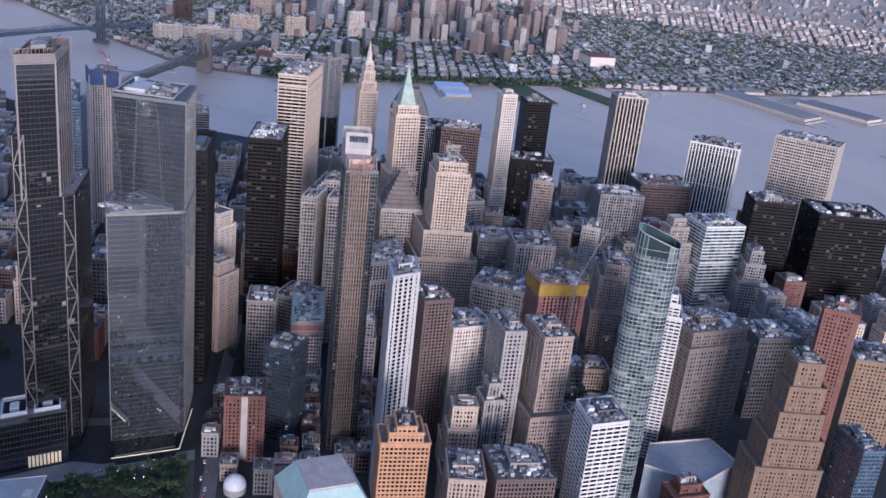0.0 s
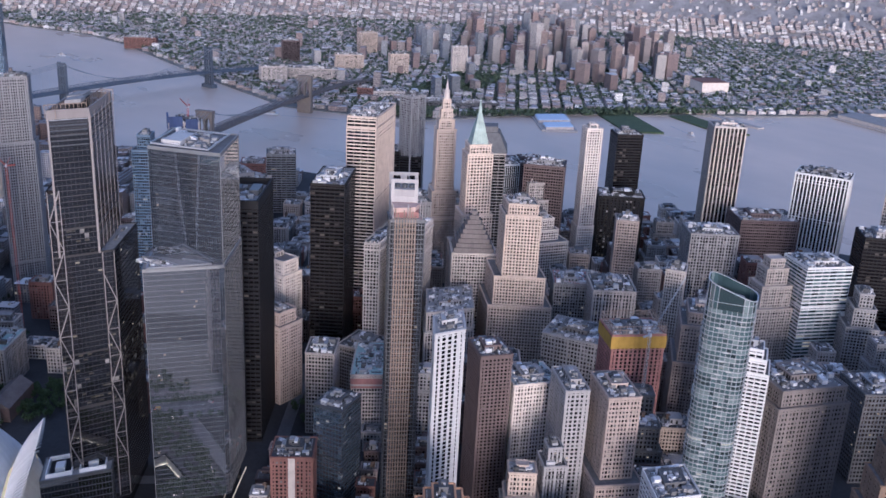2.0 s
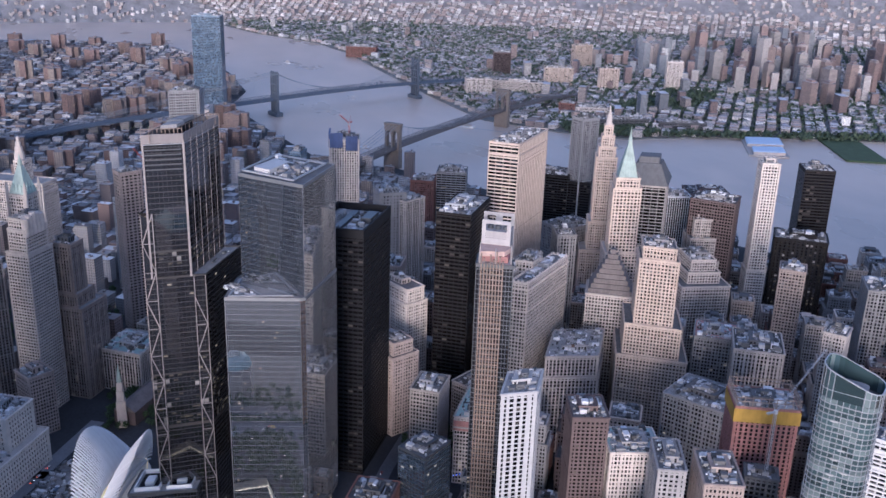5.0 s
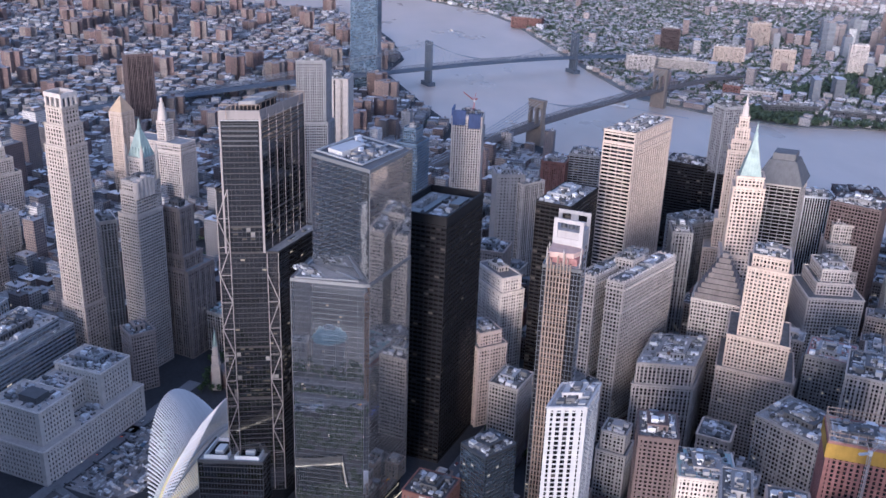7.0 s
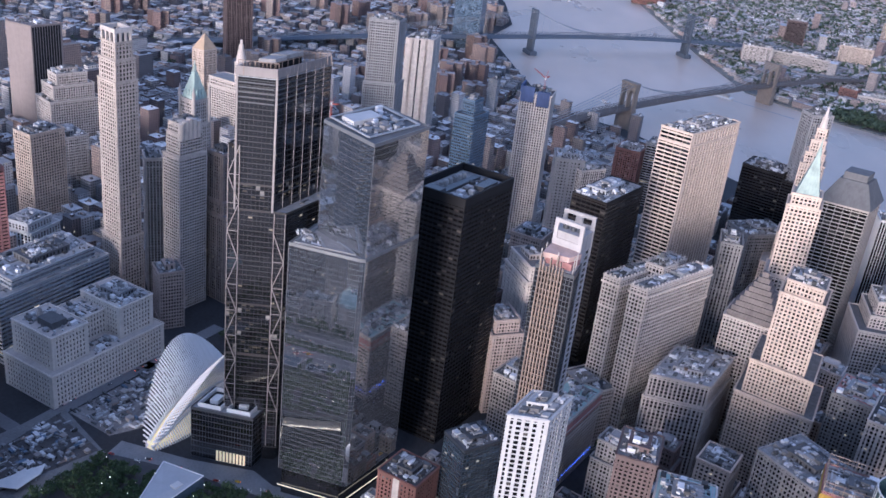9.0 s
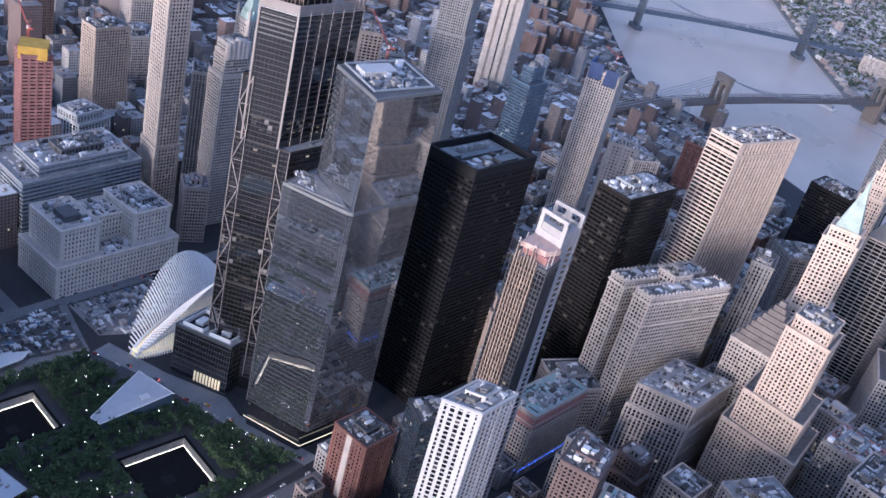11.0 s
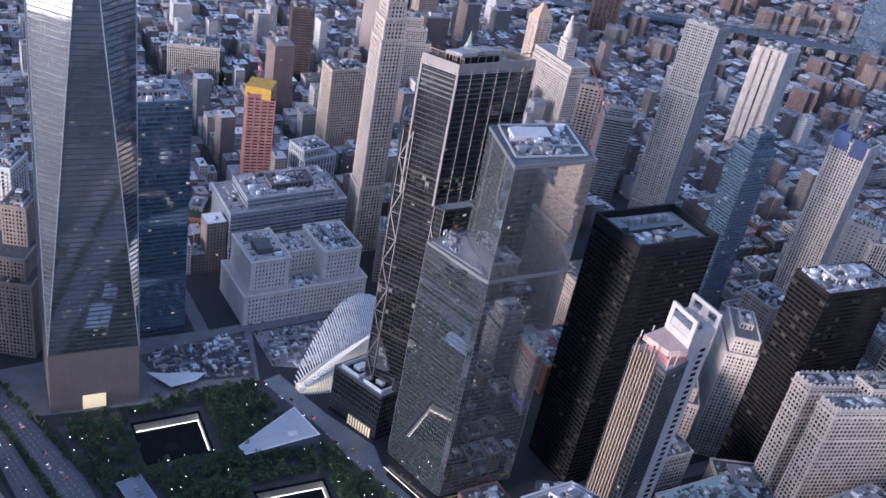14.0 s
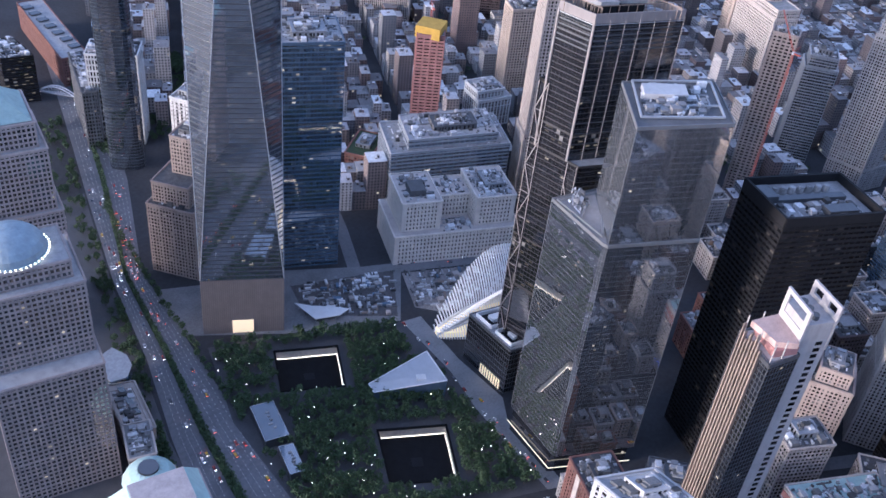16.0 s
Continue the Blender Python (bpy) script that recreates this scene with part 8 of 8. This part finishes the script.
# ---- far city, many small buildings ----
def boxes_mesh(name, rows, material):
    """Many upright boxes as one mesh; rows of x, y, width, depth, base, height, turn."""
    r = np.array(rows, dtype=np.float64)
    n = len(r)
    sx = np.array([-0.5, 0.5, 0.5, -0.5])
    sy = np.array([-0.5, -0.5, 0.5, 0.5])
    lx, ly = r[:, 2:3] * sx, r[:, 3:4] * sy
    c, s_ = np.cos(r[:, 6:7]), np.sin(r[:, 6:7])
    X, Y = r[:, 0:1] + lx * c - ly * s_, r[:, 1:2] + lx * s_ + ly * c
    v = np.zeros((n, 8, 3))
    v[:, :4, 0], v[:, :4, 1], v[:, :4, 2] = X, Y, r[:, 4:5]
    v[:, 4:, 0], v[:, 4:, 1], v[:, 4:, 2] = X, Y, r[:, 4:5] + r[:, 5:6]
    f = np.array([(0, 1, 5, 4), (1, 2, 6, 5), (2, 3, 7, 6), (3, 0, 4, 7), (4, 5, 6, 7)])
    faces = (np.arange(n)[:, None, None] * 8 + f[None]).reshape(-1, 4)
    me = bpy.data.meshes.new(name)
    me.vertices.add(n * 8)
    me.vertices.foreach_set("co", v.ravel())
    me.loops.add(faces.size)
    me.loops.foreach_set("vertex_index", faces.ravel().astype(np.int32))
    me.polygons.add(len(faces))
    me.polygons.foreach_set("loop_start", (np.arange(len(faces)) * 4).astype(np.int32))
    me.polygons.foreach_set("loop_total", np.full(len(faces), 4, dtype=np.int32))
    me.polygons.foreach_set("use_smooth", np.zeros(len(faces), dtype=bool))
    uv = np.zeros((n, 5, 4, 2))
    for k in range(4):
        nb = np.maximum(1, np.round(r[:, 2 + k % 2] / 3.4))
        nf = np.maximum(1, np.round(r[:, 5] / 3.5))
        uv[:, k, 1, 0] = uv[:, k, 2, 0] = nb
        uv[:, k, 2, 1] = uv[:, k, 3, 1] = nf
    layer = me.uv_layers.new(name="UVMap")
    layer.data.foreach_set("uv", uv.ravel().astype(np.float32))
    me.materials.append(material)
    me.update(calc_edges=True)
    me.validate()
    return me


def scatter(name, label, region, turn, lot, blocks, heights, material, rng, keep=lambda x, y: True, tall=None, z=lambda x, y: 0.0, roofbits=0.3, avoid=()):
    """Rows of houses in blocks with streets between them."""
    rows = []
    xs, ys = [p[0] for p in region], [p[1] for p in region]
    cx, cy = (min(xs) + max(xs)) / 2, (min(ys) + max(ys)) / 2
    R = math.hypot(max(xs) - min(xs), max(ys) - min(ys)) / 2
    ca, sa = math.cos(turn), math.sin(turn)
    bw, bl, street = blocks
    nu, nv = int(R / (bl + street)) + 1, int(R / (bw + street)) + 1
    for i in range(-nu, nu + 1):
        for j in range(-nv, nv + 1):
            for side_row in (0, 1):
                a = 0.0
                while a < bl:
                    w2 = lot * rng.uniform(0.7, 1.5)
                    d2 = bw * rng.uniform(0.4, 0.495)
                    lx = i * (bl + street) + a + w2 / 2
                    ly = j * (bw + street) + (d2 / 2 if side_row == 0 else bw - d2 / 2)
                    a += w2
                    if a > bl:
                        break
                    x, y = cx + lx * ca - ly * sa, cy + lx * sa + ly * ca
                    if not inside(x, y, region) or not keep(x, y):
                        continue
                    if any(inside(x, y, q) for q in avoid):
                        continue
                    h = heights(x, y, rng)
                    if h <= 0:
                        continue
                    zz = z(x, y)
                    rows.append((x, y, w2 - 0.3, d2, zz, h, turn + rng.uniform(-0.05, 0.05)))
                    for bit in range(int(roofbits + rng.random())):
                        rows.append((x + rng.uniform(-0.3, 0.3) * w2, y + rng.uniform(-0.3, 0.3) * w2, rng.uniform(1.5, 4.5), rng.uniform(1.5, 4.5), zz + h, rng.uniform(1.0, 3.8), turn))
    ob = new(name, boxes_mesh(name, rows, material))
    tagged(ob, label, "buildings", kind="stuff")
    return len(rows)


FAR = [fp for fp in FOOTPRINTS]


def north_keep(x, y):
    if x < 820 and y < 60 and x > -190:
        return x > 230 and y > -140 and free(x, y, 26) or (x > 640 and free(x, y, 20))
    if -60 + (y - 382) * 0.33 > x - 20 and y > 200:
        return False
    if x < -40 and y < 560:
        return False
    if 400 < x < 610 and -70 < y < 170:
        return False
    return free(x, y, 15)


def low_rise(x, y, rng):
    if rng.random() < 0.06:
        return rng.uniform(35, 70)
    return rng.uniform(14, 34) if x < 900 else rng.uniform(10, 20)


rng = random.Random(21)
WEST = [(-10, 250), (60, 215), (240, 125), (330, 20), (420, -70), (760, -420), (930, -560), (1120, -400), (1100, 1800), (60, 1800), (-10, 560)]
EAST = [(1100, -380), (1260, -280), (1460, -225), (1800, -140), (2000, -190), (2490, -115), (2830, 20), (2930, 260), (3040, 900), (3150, 1800), (1100, 1800)]
n1 = scatter("city_blocks", "dense low brick and stone city blocks", WEST, math.radians(-29), 13, (42, 110, 11), low_rise, CITY, rng, north_keep, roofbits=1.6)
n2 = scatter("city_blocks_east", "dense low tenement blocks towards the river bend", EAST, math.radians(-12), 11, (40, 130, 15), lambda x, y, r: r.uniform(11, 21) if r.random() < 0.8 else 0, CITY, rng, lambda x, y: not (abs((x - 1678) * 0.894 + (y + 262) * 0.447) < 34), roofbits=0.4)
# brick housing towers near the river
rows = []
for k in range(150):
    x, y = rng.uniform(1150, 2850), rng.uniform(-220, 1500)
    if inside(x, y, EAST) and abs((x - 1678) * 0.894 + (y + 262) * 0.447) > 60:
        a, h = rng.uniform(-0.5, 0.5), rng.uniform(36, 62)
        rows.append((x, y, 44, 15, 0, h, a))
        rows.append((x, y, 15, 44, 0, h + 0.6, a))
        rows.append((x, y, 7, 7, h, 5, a))
HOUSING = city_wall("housing_brick", [(0.22, 0.15, 0.135), (0.25, 0.185, 0.16), (0.20, 0.14, 0.125), (0.29, 0.24, 0.21)], [(0.22, 0.2, 0.2), (0.30, 0.28, 0.28)])
tagged(new("housing_towers", boxes_mesh("housing_towers", rows, HOUSING)), "cross-shaped brick housing towers near the river", "apartment buildings", kind="stuff")
rows = []
for k in range(70):
    x, y = rng.uniform(150, 1500), rng.uniform(350, 1700)
    if inside(x, y, WEST) and north_keep(x, y):
        h = rng.uniform(45, 110)
        w2 = rng.uniform(22, 40)
        rows.append((x, y, w2, rng.uniform(18, 34), 0, h, math.radians(-29)))
        rows.append((x, y, w2 * 0.5, 9, h, 5, math.radians(-29)))
tagged(new("city_towers", boxes_mesh("city_towers", rows, CITY)), "scattered taller office and loft buildings", "office buildings", kind="stuff")

# ---- far shore ----
BK = [(x + (14 if x < 3000 else 0), y - 14) for x, y in BROOKLYN_LAND]
CENTER = (2150, -1950)


def rise(x, y):
    """The land climbs slowly in the distance."""
    r = math.hypot(x + 550, y + 80)
    return 0.0 if r < 4200 else min(330.0, (r - 4200) * 0.55)


def bk_height(x, y, rng):
    if x < 1640 and -1500 < y < -960 and rng.random() < 0.5:
        return rng.uniform(10, 20)
    d = math.hypot(x - CENTER[0], y - CENTER[1])
    if d < 620 and rng.random() < 0.015:
        return rng.uniform(40, 120) * (1 - d / 1200)
    if rng.random() < 0.004:
        return rng.uniform(22, 45)
    if rng.random() < 0.16:
        return 0
    return rng.uniform(6.5, 12.5)


rng = random.Random(31)
PARK = [[(1640, -1120), (1900, -1420), (1830, -1560), (1560, -1300)], [(1335, -1030), (1420, -900), (1500, -940), (1420, -1120)]]
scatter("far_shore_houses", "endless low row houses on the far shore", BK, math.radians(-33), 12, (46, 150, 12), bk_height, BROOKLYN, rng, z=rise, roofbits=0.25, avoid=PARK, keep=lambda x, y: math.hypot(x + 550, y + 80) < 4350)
g = Shape()
ring_in, ring_out = [], []
for k in range(61):
    a = math.radians(-100 + k * 2.9)
    ring_in.append((-550 + 4200 * math.cos(a), -80 + 4200 * math.sin(a), -3))
    ring_out.append((-550 + 4860 * math.cos(a), -80 + 4860 * math.sin(a), 363))
for k in range(60):
    g.face([ring_in[k], ring_out[k], ring_out[k + 1], ring_in[k + 1]])
# the haze is only the pale grey of this material
flat("backdrop", g, solid("far_haze_land", (0.24, 0.235, 0.24), 0.95, var=0.5, scale=0.02, streak=False), "distant hazy city rising to the horizon", "distance")
rows = []
for k in range(9000):
    a = math.radians(rng.uniform(-100, 72))
    r = 4200 + 650 * rng.random()
    x, y = -550 + r * math.cos(a), -80 + r * math.sin(a)
    zz = (r - 4200) * 0.5545
    rows.append((x, y, rng.uniform(10, 26), rng.uniform(8, 14), zz - 6, rng.uniform(9, 15) if rng.random() < 0.93 else rng.uniform(20, 34), a + rng.uniform(-0.5, 0.5)))
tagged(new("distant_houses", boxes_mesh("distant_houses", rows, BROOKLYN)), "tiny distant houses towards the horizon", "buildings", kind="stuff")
# named far towers
rows = []
for k in range(85):
    a, d = rng.uniform(0, 6.28), rng.uniform(30, 600)
    x, y = CENTER[0] + d * math.cos(a), CENTER[1] + d * math.sin(a) * 0.8
    h = rng.uniform(50, 95) + (90 - d * 0.15) * rng.random()
    w2 = rng.uniform(20, 38)
    rows.append((x, y, w2, rng.uniform(18, 30), 0, h, rng.uniform(-0.6, 0.2)))
    rows.append((x, y, w2 * 0.6, 12, h, 6, rows[-1][6]))
for k in range(40):
    x, y = rng.uniform(1500, 2700), rng.uniform(-1900, -740)
    if inside(x, y, BK):
        rows.append((x, y, rng.uniform(22, 50), rng.uniform(16, 24), 0, rng.uniform(28, 62), rng.uniform(-0.7, 0)))
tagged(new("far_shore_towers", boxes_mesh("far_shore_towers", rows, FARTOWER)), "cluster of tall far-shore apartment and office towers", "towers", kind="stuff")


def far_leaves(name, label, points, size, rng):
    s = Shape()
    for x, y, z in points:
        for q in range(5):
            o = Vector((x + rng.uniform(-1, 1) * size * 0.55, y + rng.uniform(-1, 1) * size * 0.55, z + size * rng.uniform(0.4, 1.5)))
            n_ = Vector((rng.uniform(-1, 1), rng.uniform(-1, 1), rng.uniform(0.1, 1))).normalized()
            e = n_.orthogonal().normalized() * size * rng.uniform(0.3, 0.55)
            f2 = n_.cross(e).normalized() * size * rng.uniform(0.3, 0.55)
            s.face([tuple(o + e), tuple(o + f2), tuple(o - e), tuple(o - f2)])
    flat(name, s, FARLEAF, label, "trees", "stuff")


pts = []
for k in range(40000):
    x, y = rng.uniform(950, 4200), rng.uniform(-4000, 400)
    if inside(x, y, BK) and math.hypot(x + 550, y + 80) < 4300:
        pts.append((x, y, 0))
for P in PARK:
    xs, ys = [p[0] for p in P], [p[1] for p in P]
    for k in range(900):
        x, y = rng.uniform(min(xs), max(xs)), rng.uniform(min(ys), max(ys))
        if inside(x, y, P):
            pts.append((x, y, 0))
for k in range(500):
    t = rng.random()
    pts.append((1345 + rng.uniform(0, 40) - t * 180, -1050 - t * 820, 0))
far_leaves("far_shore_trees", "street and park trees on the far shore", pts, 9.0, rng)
pts = []
for k in range(2600):
    x, y = rng.uniform(150, 2900), rng.uniform(-250, 1800)
    if (inside(x, y, EAST) or inside(x, y, WEST)) and (x > 1100 or north_keep(x, y)):
        pts.append((x, y, 0))
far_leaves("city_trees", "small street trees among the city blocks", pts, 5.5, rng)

# ---- piers and boats ----
for nm, poly, z, mat, lab in (
        ("pier_sheds", [(1296, -1297), (1272, -1384), (1117, -1307), (1151, -1230)], 1, RAWCONC, "concrete pier with open sheds"),
        ("pier_lawn", [(1290, -1490), (1268, -1580), (1041, -1504), (1077, -1420)], 1, GRASS, "green park pier"),
        ("pier_long", [(1200, -1660), (1190, -1720), (960, -1700), (985, -1640)], 1, GRASS, "green park pier beyond"),
        ("pier_south", [(1060, -2100), (1065, -2200), (735, -2180), (720, -2070)], 2, RAWCONC, "long concrete warehouse pier"),
        ("pier_far_south", [(960, -2270), (965, -2372), (675, -2372), (665, -2268)], 2, RAWCONC, "long concrete warehouse pier far off"),
        ("pier_marina", [(1240, -1770), (1232, -1790), (1010, -1800), (1012, -1780)], 1, RAWCONC, "thin breakwater pier")):
    slab(nm, poly, z, mat, lab, "pier", 4)
SHEDROOF = solid("pale_blue_shed_roof", (0.48, 0.58, 0.72), 0.6, var=0.12)
for poly, h, mat, lab in (([(1285, -1300), (1265, -1375), (1200, -1345), (1222, -1268)], 9, SHEDROOF, "pale blue pier shed roof"), ([(1195, -1262), (1180, -1330), (1130, -1305), (1150, -1240)], 9, SHEDROOF, "pale blue pier shed roof by the water"),
                          ([(1045, -2108), (1050, -2194), (745, -2173), (733, -2082)], 12, MEMBRANE, "long white-roofed pier warehouse"), ([(895, -2278), (898, -2362), (684, -2362), (676, -2278)], 12, MEMBRANE, "long white-roofed pier warehouse far off"),
                          ([(1150, -2260), (1130, -2330), (1010, -2290), (1030, -2220)], 11, MEMBRANE, "pale warehouse by the basin"), ([(1500, -2000), (1480, -2090), (1400, -2060), (1420, -1975)], 38, BRICK, "broad brick hospital block")):
    c = (sum(p[0] for p in poly) / 4, sum(p[1] for p in poly) / 4)
    ob = thing("pier_shed" if h < 30 else "brick_block", lab, "shed" if h < 30 else "building", (*c, 0))
    lp = ccw([(p[0] - c[0], p[1] - c[1]) for p in poly])
    s = Shape()
    s.prism(lp, 1, h - 2, 4, 4, top=False)
    part("wall", s, PALE, ob)
    s = Shape()
    s.prism(shrink(lp, 1.03), h - 2, h, poly2=shrink(lp, 0.9))
    part("roof", s, mat, ob)
BOAT = Shape()
BOAT.prism(ccw([(-14, -4), (10, -4), (16, 0), (10, 4), (-14, 4)]), 0, 2.5)
boat_m = BOAT.mesh("hull", WHITE)
s = Shape()
s.box(-9, 5, -3, 3, 2.5, 5.5)
s.box(-4, 3, -2.4, 2.4, 5.5, 7.8)
cabin_m = s.mesh("cabin", PALE)
s = Shape()
for k in range(9):
    s.face([(-14 - k * 10, -0.8 - k * 0.15, -0.02), (-24 - k * 10, -0.95 - k * 0.15, -0.02), (-24 - k * 10, 0.95 + k * 0.15, -0.02), (-14 - k * 10, 0.8 + k * 0.15, -0.02)])
wake_m = s.mesh("wake", solid("foam", (0.34, 0.34, 0.36), 0.6, var=0.3, streak=False))
for x, y, a, k in ((1995, -470, -1.9, 1.2), (1500, -690, 0.9, 1.6), (1010, -1560, 2.9, 1.0), (2500, -370, 0.3, 1.2), (1330, -420, 1.4, 0.7)):
    ob = thing("ferry_boat", "small white ferry on the river", "boat", (x, y, -2.4), "river boats")
    ob.rotation_euler, ob.scale = (0, 0, a), (k, k, k)
    for nm, m_ in (("hull", boat_m), ("cabin", cabin_m), ("wake", wake_m)):
        o = new(nm, m_)
        o.parent = ob
